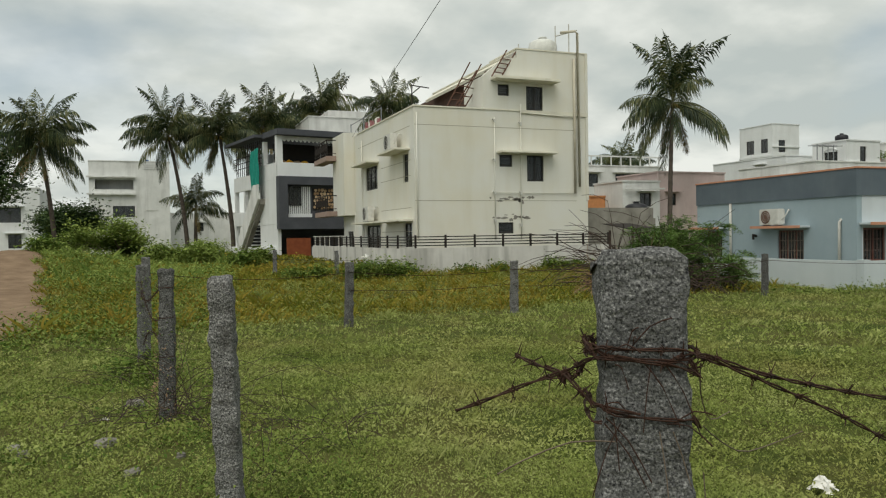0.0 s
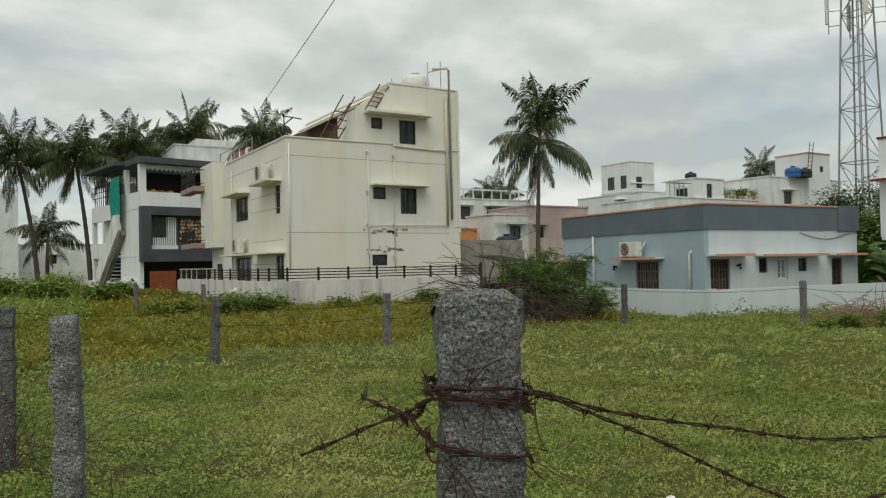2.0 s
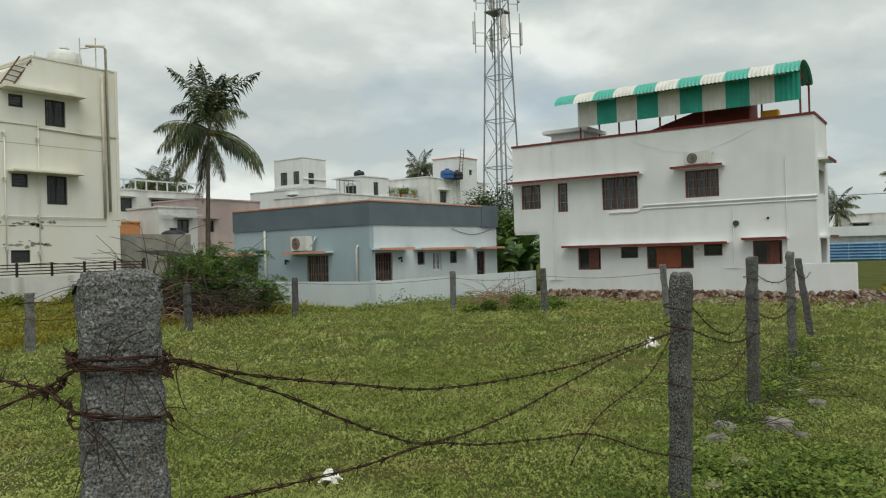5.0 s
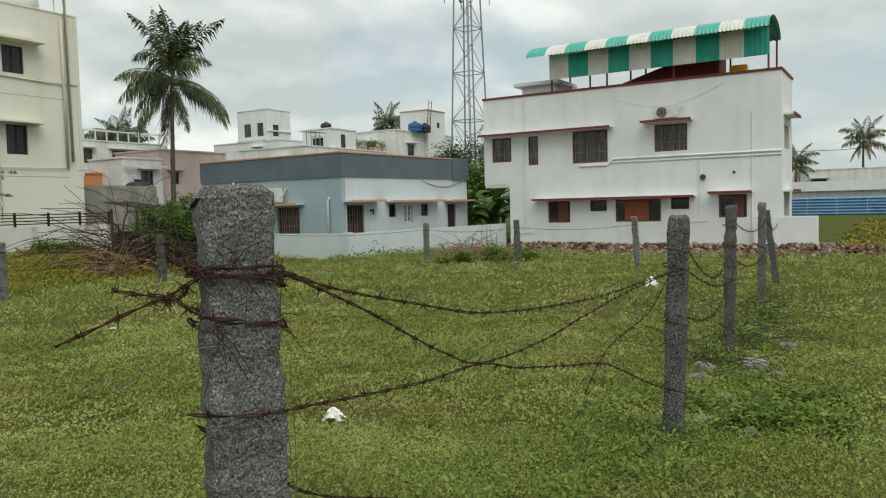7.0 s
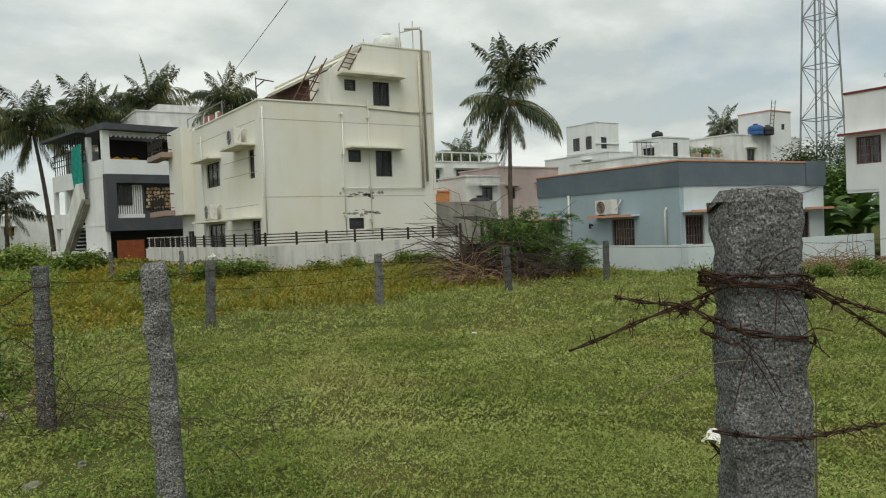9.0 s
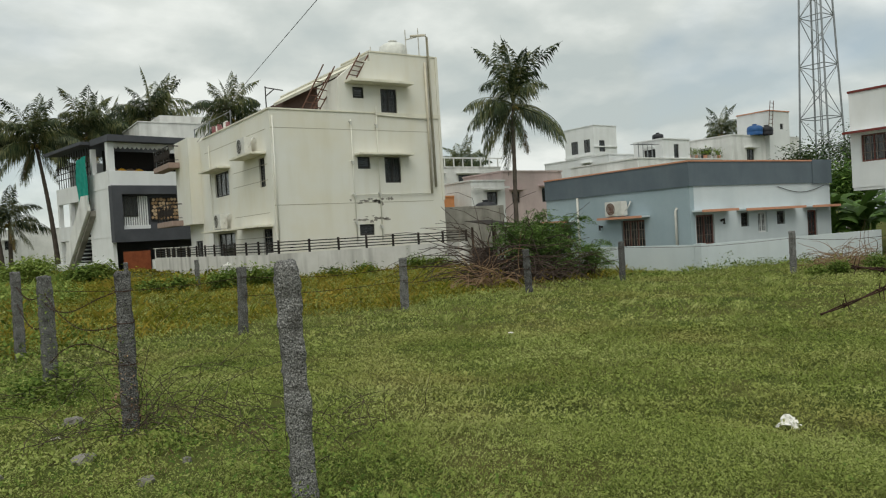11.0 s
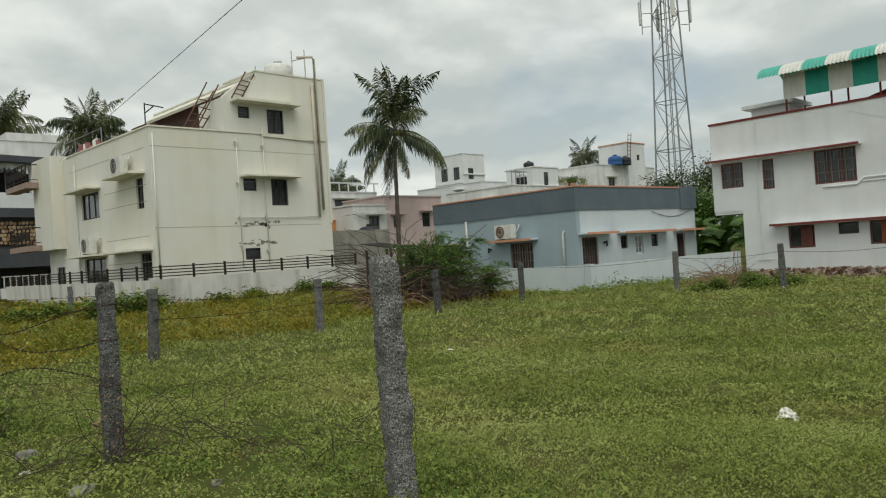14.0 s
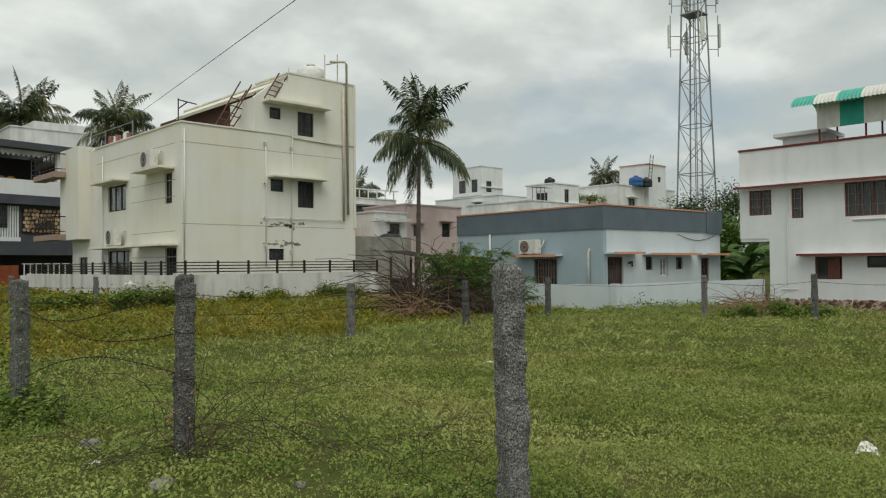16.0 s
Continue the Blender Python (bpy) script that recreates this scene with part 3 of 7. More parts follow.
# ---------------------------------------------------------------- cream three-storey house
CX, CY, CX1, CY1 = 10.23, 28.84, 18.52, 41.0
cream = thing("house", (CX, CY, 0.2), "cream three-storey house with dark windows and stair headroom", "house", "houses")
front = [(15.45, 16.27, 7.23, 8.28), (14.08, 14.62, 7.80, 8.29), (15.45, 16.27, 4.12, 5.26), (14.12, 14.74, 4.74, 5.26), (14.03, 14.76, 1.85, 2.33)]
bm = wall(bmesh.new(), "y", CY, CX, CX1, 0.1, 7.16, 0.23, front)
part("wall", bm, M["cream"], cream)
side = [(34.3, 36.4, 4.1, 5.25), (29.65, 30.3, 4.1, 5.3), (33.9, 36.4, 0.9, 2.34), (29.25, 30.3, 0.35, 2.35)]
part("wall", wall(bmesh.new(), "x", CX, CY + 0.23, 38.6, 0.1, 7.16, 0.23, side), M["cream"], cream)
part("wall", B1(CX1 - 0.23, CX1, CY + 0.23, CY1, 0.1, 7.16), M["cream"], cream)
part("wall", B1(CX, CX1, CY1, CY1 + 0.2, 0.1, 7.1), M["cream"], cream)
part("bay", B1(CX - 0.58, CX + 0.3, 38.6, CY1 + 0.2, 2.95, 7.35), M["cream"], cream)
part("wall", wall(bmesh.new(), "x", CX - 0.02, 38.6, CY1, 0.1, 2.95, 0.2, [(39.0, 40.2, 0.3, 2.1)]), M["cream"], cream)
part("terrace_slab", B1(CX + 0.23, CX1 - 0.23, CY + 0.23, CY1, 6.3, 6.45), M["slate"], cream)
# unseen inner floor, dark colour in place of room shade
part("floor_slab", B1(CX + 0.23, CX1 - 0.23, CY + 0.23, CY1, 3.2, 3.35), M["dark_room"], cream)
bm = bmesh.new()
for a in ((CX - 0.04, CX1 + 0.02, CY - 0.04, CY + 0.25), (CX - 0.04, CX + 0.25, CY + 0.25, 38.0)):
    box(bm, *a, 7.16, 7.22)
part("coping", bm, M["cream_trim"], cream)
# upper floor: tall room, and the sloping stair roof beside it
UP = [(15.45, 16.27, 7.23, 8.28), (14.08, 14.62, 7.80, 8.29)]
part("wall", wall(bmesh.new(), "y", CY, 13.38, 15.0, 7.222, 8.60, 0.23, [UP[1]]), M["cream"], cream)
part("wall", wall(bmesh.new(), "y", CY, 15.0, CX1, 7.222, 9.85, 0.23, [UP[0]]), M["cream"], cream)
bm = bmesh.new()
prof = [(13.38, 8.60), (15.0, 8.60), (15.0, 9.46), (14.4, 9.42)]
lo, hi = [bm.verts.new((x, CY, z)) for x, z in prof], [bm.verts.new((x, CY + 0.23, z)) for x, z in prof]
bm.faces.new(lo)
bm.faces.new(hi[::-1])
for i in range(4):
    bm.faces.new((lo[i], hi[i], hi[(i + 1) % 4], lo[(i + 1) % 4]))
bmesh.ops.recalc_face_normals(bm, faces=bm.faces)
part("wall", bm, M["cream"], cream)
part("wall", B1(15.0, 15.23, CY + 0.23, 31.6, 7.2, 9.85), M["cream"], cream)
part("wall", B1(CX1 - 0.23, CX1, CY + 0.23, 37.5, 7.2, 9.85), M["cream"], cream)
part("wall", B1(15.23, CX1 - 0.23, 31.4, 31.6, 7.2, 9.85), M["cream"], cream)
part("wall", B1(13.38, 13.6, CY + 0.23, 30.9, 6.45, 8.60), M["cream"], cream)

part("roof_slab", B1(14.98, CX1, CY + 0.1, 31.8, 9.62, 9.74), M["slate"], cream)
bm = bmesh.new()
for x in (15.0 - 0.03, ):
    box(bm, x, CX1 + 0.03, CY - 0.03, CY + 0.25, 9.85, 9.91)
    box(bm, x, x + 0.26, CY + 0.25, 31.6, 9.85, 9.91)
part("coping", bm, M["cream_trim"], cream)
bm = bmesh.new()
prof = [(13.95, 9.09), (14.4, 9.42), (15.9, 9.42), (15.9, 9.28), (14.45, 9.28), (14.0, 8.97)]
lo, hi = [bm.verts.new((x, CY + 0.24, z)) for x, z in prof], [bm.verts.new((x, 37.6, z)) for x, z in prof]
bm.faces.new(lo)
bm.faces.new(hi[::-1])
for i in range(6):
    bm.faces.new((lo[i], hi[i], hi[(i + 1) % 6], lo[(i + 1) % 6]))
bmesh.ops.recalc_face_normals(bm, faces=bm.faces)
part("stair_roof", bm, M["cream_trim"], cream, "sloping cream stair roof slab")
part("coping", B1(14.36, 14.5, CY + 0.24, 37.6, 9.422, 9.5), M["cream_trim"], cream)
for i, h in enumerate(front):
    if i in (1, 3, 4):
        w = window(cream, "y", CY, h, M["black_frame"], 1, 0 if i < 4 else 0, cloth=False)
        for k in range(4):
            z = h[2] + 0.08 + k * (h[3] - h[2] - 0.1) / 4
            part("louvre", B1(h[0] + 0.05, h[1] - 0.05, CY + 0.06, CY + 0.12, z, z + 0.02), M["black_frame"], w)
    else:
        window(cream, "y", CY, h, M["black_frame"], 2, 6)
for h, n in zip(side, (3, 2, 3, 2)):
    window(cream, "x", CX, h, M["black_frame"], n, 0)
window(cream, "x", CX - 0.02, (39.0, 40.2, 0.3, 2.1), M["black_frame"], 2)
sunshade(cream, "y", CY, 13.74, 16.85, 8.42, 0.6, 0.12)
sunshade(cream, "y", CY, 13.98, 16.72, 5.30, 0.55, 0.09)
sunshade(cream, "x", CX, 34.0, 37.0, 5.33, 0.6)
sunshade(cream, "x", CX, 29.4, 32.1, 5.42, 0.65)
sunshade(cream, "x", CX, 33.6, 37.0, 2.42, 0.65)
sunshade(cream, "x", CX, 29.1, 32.9, 2.42, 0.65)
for z in (6.42, 3.27):
    part("groove", B1(CX + 0.02, CX1 - 0.6, CY - 0.004, CY + 0.02, z - 0.012, z + 0.012), M["groove"], cream)
for z in (6.42, 5.0, 4.35, 3.0, 2.0):
    part("groove", B1(CX - 0.004, CX + 0.02, CY + 0.5, 33.7 if z < 6 else 37.8, z - 0.012, z + 0.012), M["groove"], cream)
part("ledge", B1(15.15, CX1, CY - 0.05, CY + 0.02, 7.05, 7.17), M["cream_trim"], cream)
part("ledge", B1(CX1 - 0.10, CX1 + 0.03, CY - 0.04, CY + 0.06, 3.3, 9.84), M["cream"], cream)
pipes = [([(13.86, CY - 0.07, 1.6), (13.86, CY - 0.07, 6.85)], 0.035), ([(15.1, CY - 0.07, 1.6), (15.13, CY - 0.07, 7.45)], 0.035),
         ([(17.82, CY - 0.09, 3.6), (17.82, CY - 0.09, 9.6)], 0.045), ([(18.05, CY - 0.1, 3.9), (18.0, CY - 0.1, 10.75), (17.9, CY - 0.05, 10.85), (17.3, CY + 0.2, 10.8)], 0.045),
         ([(13.7, CY - 0.07, 3.62), (17.82, CY - 0.07, 3.62)], 0.03), ([(CX + 0.1, CY - 0.06, 1.7), (CX + 0.1, CY - 0.06, 6.9)], 0.04),
         ([(CX - 0.06, 36.9, 0.4), (CX - 0.06, 36.9, 6.7)], 0.04), ([(15.13, CY - 0.06, 7.1), (17.8, CY - 0.06, 7.0)], 0.03)]
for pts, r in pipes[2:4]:
    part("pipe", T1(pts, 0.055, 10), M["duct_tan"], cream, smooth=True)
for pts, r in pipes[:2] + pipes[4:]:
    part("pipe", T1(pts, r * 0.65, 8), M["cream"], cream, smooth=True)
for x, z in ((13.86, 6.7), (13.86, 5.0), (13.86, 3.6), (15.12, 6.6), (15.1, 3.6), (13.86, 2.4), (15.1, 2.2)):
    part("pipe_joint", T1([(x, CY - 0.07, z - 0.07), (x, CY - 0.07, z + 0.07)], 0.055, 8), M["pvc"], cream)
    part("pipe_joint", T1([(x, CY - 0.07, z), (x - 0.1, CY - 0.09, z + 0.08)], 0.035, 8), M["pvc"], cream)
# peeled patches of plaster
rng = random.Random(5)
for i in range(34):
    x, z = 14.9 + rng.gauss(0, 0.5), 3.45 - abs(rng.gauss(0, 0.05)) - (0.75 if i % 3 == 0 else 0) - rng.random() * 0.15
    a, b = 0.05 + 0.13 * rng.random(), 0.02 + 0.05 * rng.random()
    bm = bmesh.new()
    bm.faces.new([bm.verts.new((x + a * math.cos(t) * (0.6 + 0.6 * rng.random()), CY - 0.004, z + b * math.sin(t) * (0.6 + 0.7 * rng.random()))) for t in [k * math.pi / 6 for k in range(12)]][::-1])
    part("peeled_patch", bm, M["old_wall"], cream, "grey patch of peeled plaster")
# balconies beyond the bay
# wall brown, darkened to hold the shade under the stair roof
SHADED_BROWN = plain("shaded_brown_wall", (0.085, 0.05, 0.037), 0.85)
BALCONY = plain("balcony_tile", (0.31, 0.225, 0.19), 0.8)
BX = CX - 1.15
for z in (2.95, 6.0):
    part("balcony_slab", B1(BX, CX - 0.582, 40.3, 43.6, z, z + 0.28, 0.01), BALCONY, cream)
    rail = part("balcony_railing", T1([(BX + 0.05, 40.35, z + 1.15), (BX + 0.05, 43.55, z + 1.15)], 0.03, 6), M["iron"], cream, "black iron balcony railing")
    part("rail", T1([(BX + 0.05, 40.35, z + 1.15), (CX - 0.6, 40.35, z + 1.15)], 0.03, 6), M["iron"], rail)
    part("rail", T1([(BX + 0.05, 40.35, z + 0.42), (BX + 0.05, 43.55, z + 0.42)], 0.02, 6), M["iron"], rail)
    part("rail", T1([(BX + 0.05, 40.35, z + 0.42), (CX - 0.6, 40.35, z + 0.42)], 0.02, 6), M["iron"], rail)
    for k in range(6):
        y = 40.35 + 0.63 * k
        part("post", T1([(BX + 0.05, y, z + 0.28), (BX + 0.05, y, z + 1.15)], 0.025, 6), M["iron"], rail)
    for k in range(15):
        y = 40.45 + 0.21 * k
        pts = [(BX + 0.05, y + 0.06 * math.cos(a * math.pi / 5), z + 0.75 + 0.22 * math.sin(a * math.pi / 5)) for a in range(11)]
        part("scroll", T1(pts, 0.014, 4), M["iron"], rail)
# added wall whose dark brown fills in the shade below the slab
part("wall", B1(14.45, 14.6, 30.9, 40.6, 6.45, 9.27), SHADED_BROWN, cream, "brown wall under the stair roof, darkened for the shade there")
ac_unit("x", CX, 30.5, 5.51, 1.0, 0.75)
ac_unit("x", CX, 34.3, 2.51, 1.0, 0.75)


def ladder(p0, p1, wide, n, label):
    """A welded steel ladder between two points."""
    p0, p1 = Vector(p0), Vector(p1)
    t = thing("ladder", p0, label, "ladder", "roof ladders")
    s = Vector((wide, 0.15, 0))
    for o in (Vector((0, 0, 0)), s):
        part("stile", T1([p0 + o, p1 + o], 0.03, 6), M["rust_light"], t)
    for k in range(1, n):
        q = p0.lerp(p1, k / n * 0.85)
        part("rung", T1([q, q + s], 0.022, 6), M["rust_light"], t)
    return t


ladder((11.5, 29.6, 6.45), (13.0, 29.3, 9.25), 0.6, 8, "rusted steel ladder leaning on the terrace parapet")
ladder((12.0, 30.2, 6.45), (13.45, 29.6, 9.0), 0.5, 6, "rusted steel ladder leaning on the terrace parapet")
ladder((13.7, 28.62, 8.545), (14.5, 28.76, 9.75), 0.5, 5, "short rusted steel ladder against the headroom")
tank = thing("water_tank", (17.05, 30.2, 9.74), "white plastic water tank on the flat roof", "water tank")
bm = bmesh.new()
r = [(0.75, 0.0), (0.78, 0.3), (0.75, 0.35), (0.78, 0.4), (0.78, 0.7), (0.75, 0.75), (0.74, 0.85), (0.5, 0.98), (0.2, 1.03), (0.2, 1.1)]
rings = [[bm.verts.new((a * math.cos(k * math.pi / 12), a * math.sin(k * math.pi / 12), z)) for k in range(24)] for a, z in r]
for q, w in zip(rings, rings[1:]):
    for k in range(24):
        bm.faces.new((q[k], q[(k + 1) % 24], w[(k + 1) % 24], w[k]))
bm.faces.new(rings[-1])
TANK_MESH = bm.copy()
bm.transform(Matrix.Diagonal((0.85, 0.85, 0.98, 1)))
part("barrel", bm, M["tank_white"], tank, "", True, True)
part("lid", T1([(0, 0, 1.06), (0, 0, 1.11)], 0.2, 16), M["tank_white"], tank, "", True)
pf = thing("roof_scaffold", (17.2, 29.6, 9.74), "thin galvanised pipe frame standing on the roof", "pipe frame")
for pts in ([(17.2, 29.3, 9.74), (17.2, 29.3, 11.15)], [(17.9, 29.3, 9.74), (17.9, 29.3, 11.3)], [(17.2, 29.3, 10.7), (18.2, 29.1, 11.0)], [(15.5, 29.6, 9.74), (15.5, 29.6, 10.3)]):
    part("bar", T1(pts, 0.03, 6), M["pvc"], pf)
# washing on the terrace
wash = thing("washing", (11.0, 36.5, 7.2), "red and white washing hung over the terrace parapet", "laundry")
for k in range(7):
    y = 34.1 + 0.36 * k
    bm = bmesh.new()
    g = [[bm.verts.new((CX + 0.1 + 0.1 * math.sin(a * 2.1 + k), y + 0.085 * a, 7.2 + (0.12 + 0.06 * math.sin(k * 2.3)) * b + 0.06 * math.sin(a * 1.3 + k))) for b in range(3)] for a in range(5)]
    for a in range(4):
        for b in range(2):
            bm.faces.new((g[a][b], g[a + 1][b], g[a + 1][b + 1], g[a][b + 1]))
    part("cloth", bm, (M["red_cloth"], M["litter"], M["red_cloth"])[k % 3], wash)
part("line", T1([(CX + 0.1, 33.8, 7.9), (CX + 0.1, 39.6, 7.9)], 0.02, 5), M["steel"], wash)
for y in (33.8, 37.0, 39.6):
    part("post", T1([(CX + 0.1, y, 7.16), (CX + 0.1, y, 7.95)], 0.03, 6), M["steel"], wash)
ant = thing("roof_bracket", (CX + 0.3, 29.6, 7.2), "thin steel bracket arm on the parapet corner", "bracket")
for pts in ([(CX + 0.1, 29.3, 7.2), (CX + 0.1, 29.3, 8.15)], [(CX + 0.1, 29.3, 8.1), (CX + 0.9, 29.4, 8.05)], [(CX + 0.1, 29.3, 7.75), (CX + 0.5, 29.4, 8.07)]):
    part("bar", T1(pts, 0.025, 5), M["iron"], ant)

# its compound wall with a bar railing
cwall = thing("compound_wall", (9.7, 27.3, 0.2), "weathered off-white compound wall with a dark bar railing", "wall", kind="structure")
part("wall", B1(9.55, 18.65, 27.3, 27.45, -0.1, 1.32), M["wall_wash"], cwall)
part("wall", B1(9.40, 9.549, 27.45, 46.0, -0.1, 1.30), M["wall_wash"], cwall)
part("pier", B1(9.3, 9.6, 27.22, 27.5, -0.1, 1.38, 0.015), M["wall_wash"], cwall)
part("pier", B1(11.3, 11.42, 27.27, 27.3, -0.1, 1.32), M["wall_wash"], cwall)
for k in range(4):
    z = 1.40 + 0.115 * k
    part("rail", B1(9.5, 18.6, 27.36, 27.39, z, z + 0.04), M["iron"], cwall)
    part("rail", B1(9.46, 9.49, 27.4, 46.0, z, z + 0.04), M["iron"], cwall)
for k in range(8):
    x = 9.72 + 1.27 * k
    part("post", B1(x - 0.035, x + 0.035, 27.35, 27.42, 1.3, 1.84), M["iron"], cwall)
for k in range(12):
    y = 28.9 + 1.45 * k
    part("post", B1(9.44, 9.51, y - 0.035, y + 0.035, 1.3, 1.84), M["iron"], cwall)

# ---------------------------------------------------------------- blue single-storey house
BT = -3.5
blue = thing("house", (21.4, 17.4, -0.15), "blue-grey single-storey house with a dark grey parapet band", "house", "houses", turn=BT)
UL, VL = 8.45, 8.2
lw = [(2.25, 3.5, 0.86, 1.95), (6.6, 7.6, 0.86, 1.95)]
rw = [(0.27, 1.25, 0.9, 2.0), (2.75, 3.2, 1.47, 2.0), (3.75, 4.3, 1.2, 1.98), (4.9, 5.4, 1.47, 1.98), (6.85, 7.5, 0.6, 1.95)]
part("wall", wall(bmesh.new(), "x", 0, 0.0, VL, -0.2, 3.06, 0.22, lw), M["blue_wall"], blue, local=True)
part("wall", wall(bmesh.new(), "y", 0, 0.222, UL, -0.2, 3.06, 0.22, rw), M["pale_blue"], blue, "pale blue-white side wall", local=True)
part("wall", B1(UL - 0.2, UL, 0.222, VL, -0.2, 3.06), M["pale_blue"], blue, local=True)
part("wall", B1(0.222, UL - 0.2, VL - 0.2, VL, -0.2, 3.06), M["pale_blue"], blue, local=True)
part("roof", B1(0.1, UL - 0.1, 0.1, VL - 0.1, 3.06, 3.2), M["slate"], blue, local=True)
for a in ((-0.05, 0.17, -0.05, VL), (0.17, UL, -0.05, 0.17), (UL - 0.2, UL, 0.17, VL), (0.17, UL - 0.2, VL - 0.2, VL)):
    p = part("parapet", B1(*a, 3.055, 3.93), M["grey_band"], blue, "dark grey parapet band", local=True)
    part("coping", B1(a[0] - 0.03, a[1] + 0.03, a[2] - 0.03, a[3] + 0.03, 3.93, 3.99, 0.008), M["orange_trim"], p, "terracotta coping", local=True)
part("pilaster", B1(UL - 1.25, UL + 0.02, -0.10, -0.05, 3.02, 4.0), M["grey_band"], blue, local=True)
for h in lw:
    window(blue, "x", 0, h, M["brown_wood"], 3, 9, local=True, bar_mat=M["grille_light"])
window(blue, "y", 0, rw[0], M["brown_wood"], 2, 7, local=True, bar_mat=M["grille_white"])
for h in (rw[1], rw[3]):
    window(blue, "y", 0, h, M["black_frame"], 1, 3, local=True, cloth=False)
window(blue, "y", 0, rw[2], M["white"], 2, 7, local=True, bar_mat=M["white"], cloth=False)
window(blue, "y", 0, rw[4], M["brown_wood"], 1, 3, local=True)
for axis, u0, u1, z in (("x", 1.95, 4.35, 2.04), ("x", 6.25, 8.1, 2.04), ("y", 0.1, 2.0, 2.10), ("y", 2.5, 6.05, 2.07), ("y", 6.55, 8.35, 2.06)):
    sunshade(blue, axis, 0, u0, u1, z, 0.5, 0.07, M["pale_blue"], M["orange_trim"], local=True)
for pts in ([(-0.07, 6.0, 0.4), (-0.07, 6.0, 3.05)], [(-0.07, 0.62, 0.2), (-0.07, 0.62, 2.2), (0.0, 0.62, 2.3)]):
    part("pipe", T1(pts, 0.05, 8), M["pvc"], blue, local=True, smooth=True)
part("cable", T1([(5.0 + 0.3 * k, -0.03, 2.95 - 0.25 * math.sin(k / 10 * math.pi)) for k in range(11)], 0.012, 5), M["iron"], blue, local=True)
part("lamp", T1([(1.6, -0.02, 1.75), (1.6, -0.16, 1.8), (1.6, -0.16, 1.62)], 0.05, 6), M["iron"], blue, "small dark wall lamp", local=True)
part("lamp", T1([(-0.02, 4.6, 1.75), (-0.16, 4.6, 1.8), (-0.16, 4.6, 1.62)], 0.05, 6), M["iron"], blue, "small dark wall lamp", local=True)
ac_unit("x", 21.62, 20.35, 1.965, 0.95, 0.62, label="air conditioner outdoor unit on a blue house's sunshade", turn=-90 + BT, fan="rust_light")

bwall = thing("compound_wall", (19.75, 15.8, 0), "pale blue-white plastered compound wall", "wall", kind="structure")
for (a, b, top) in (((19.75, 15.8), (30.0, 15.05), 0.86), ((19.70, 15.95), (19.45, 26.0), 0.86)):
    a, b = Vector((*a, 0)), Vector((*b, 0))
    bm = B1(0, (b - a).length, -0.075, 0.075, -0.45, top)
    bm.transform(Matrix.Translation(a) @ Matrix.Rotation(math.atan2(b.y - a.y, b.x - a.x), 4, "Z"))
    part("wall", bm, M["pale_blue"], bwall)
part("pier", B1(19.6, 19.86, 15.66, 15.92, -0.45, 0.9), M["pale_blue"], bwall)

# ---------------------------------------------------------------- white two-storey house with a striped roof canopy
WX, WY0, WY1 = 30.06, 3.55, 16.05
white = thing("house", (WX, WY0, -0.25), "white two-storey house with maroon trim and brown windows", "house", "houses")
up = [(14.67, 15.64, 3.62, 4.70), (13.36, 13.84, 3.42, 4.68), (10.2, 11.76, 3.39, 4.75), (6.95, 8.25, 3.69, 4.76)]
dn = [(11.9, 12.94, 0.87, 1.80), (10.26, 11.0, 1.34, 1.80), (8.0, 9.89, 0.88, 1.80), (6.89, 7.6, 1.37, 1.83), (4.74, 5.77, 1.01, 1.90)]
part("wall", wall(bmesh.new(), "x", WX, WY0, WY1, 2.60, 6.45, 0.23, up), M["white"], white)
part("wall", wall(bmesh.new(), "x", WX, WY0, 14.78, -0.5, 2.60, 0.23, dn), M["white"], white)
part("wall", wall(bmesh.new(), "y", WY0, WX + 0.23, 33.2, -0.5, 6.45, 0.23, [(30.9, 32.3, 3.6, 4.5), (30.9, 32.3, 0.9, 1.9)]), M["white"], white)
part("wall", B1(WX + 0.23, 33.2, WY1 - 0.23, WY1, 2.6, 6.45), M["white"], white)
part("wall", B1(WX + 0.23, 33.2, 14.55, 14.78, -0.5, 2.6), M["white"], white)
part("wall", B1(33.0, 33.2, WY0 + 0.23, WY1 - 0.23, -0.5, 6.45), M["white"], white)
part("terrace_slab", B1(WX + 0.2, 33.1, WY0 + 0.2, WY1 - 0.2, 5.5, 5.65), M["slate"], white)
part("floor_slab", B1(WX + 0.03, 33.1, WY0 + 0.23, WY1 - 0.02, 2.48, 2.6), M["white"], white)
c = part("coping", B1(WX - 0.05, WX + 0.27, WY0 - 0.04, WY1 + 0.04, 6.45, 6.54, 0.01), M["red_trim"], white, "maroon parapet coping")
part("coping", B1(WX + 0.27, 33.2, WY0 - 0.04, WY0 + 0.27, 6.45, 6.54), M["red_trim"], white, "maroon parapet coping")
for h, n in zip(up, (2, 1, 3, 3)):
    window(white, "x", WX, h, M["brown_wood"], n, 2 * n, bar_mat=M["grille_light"])
for h, n in zip(dn, (2, 1, 3, 1, 2)):
    window(white, "x", WX, h, M["brown_wood"] if n > 1 else M["black_frame"], n, 0, cloth=n > 1)
shut = part("shutter", B1(WX + 0.035, WX + 0.065, 8.5, 9.5, 0.93, 1.75), M["door_wood"], white, "reddish wooden shutter")
part("shutter", B1(WX + 0.035, WX + 0.065, 4.85, 5.2, 1.06, 1.85), M["brown_wood"], white)
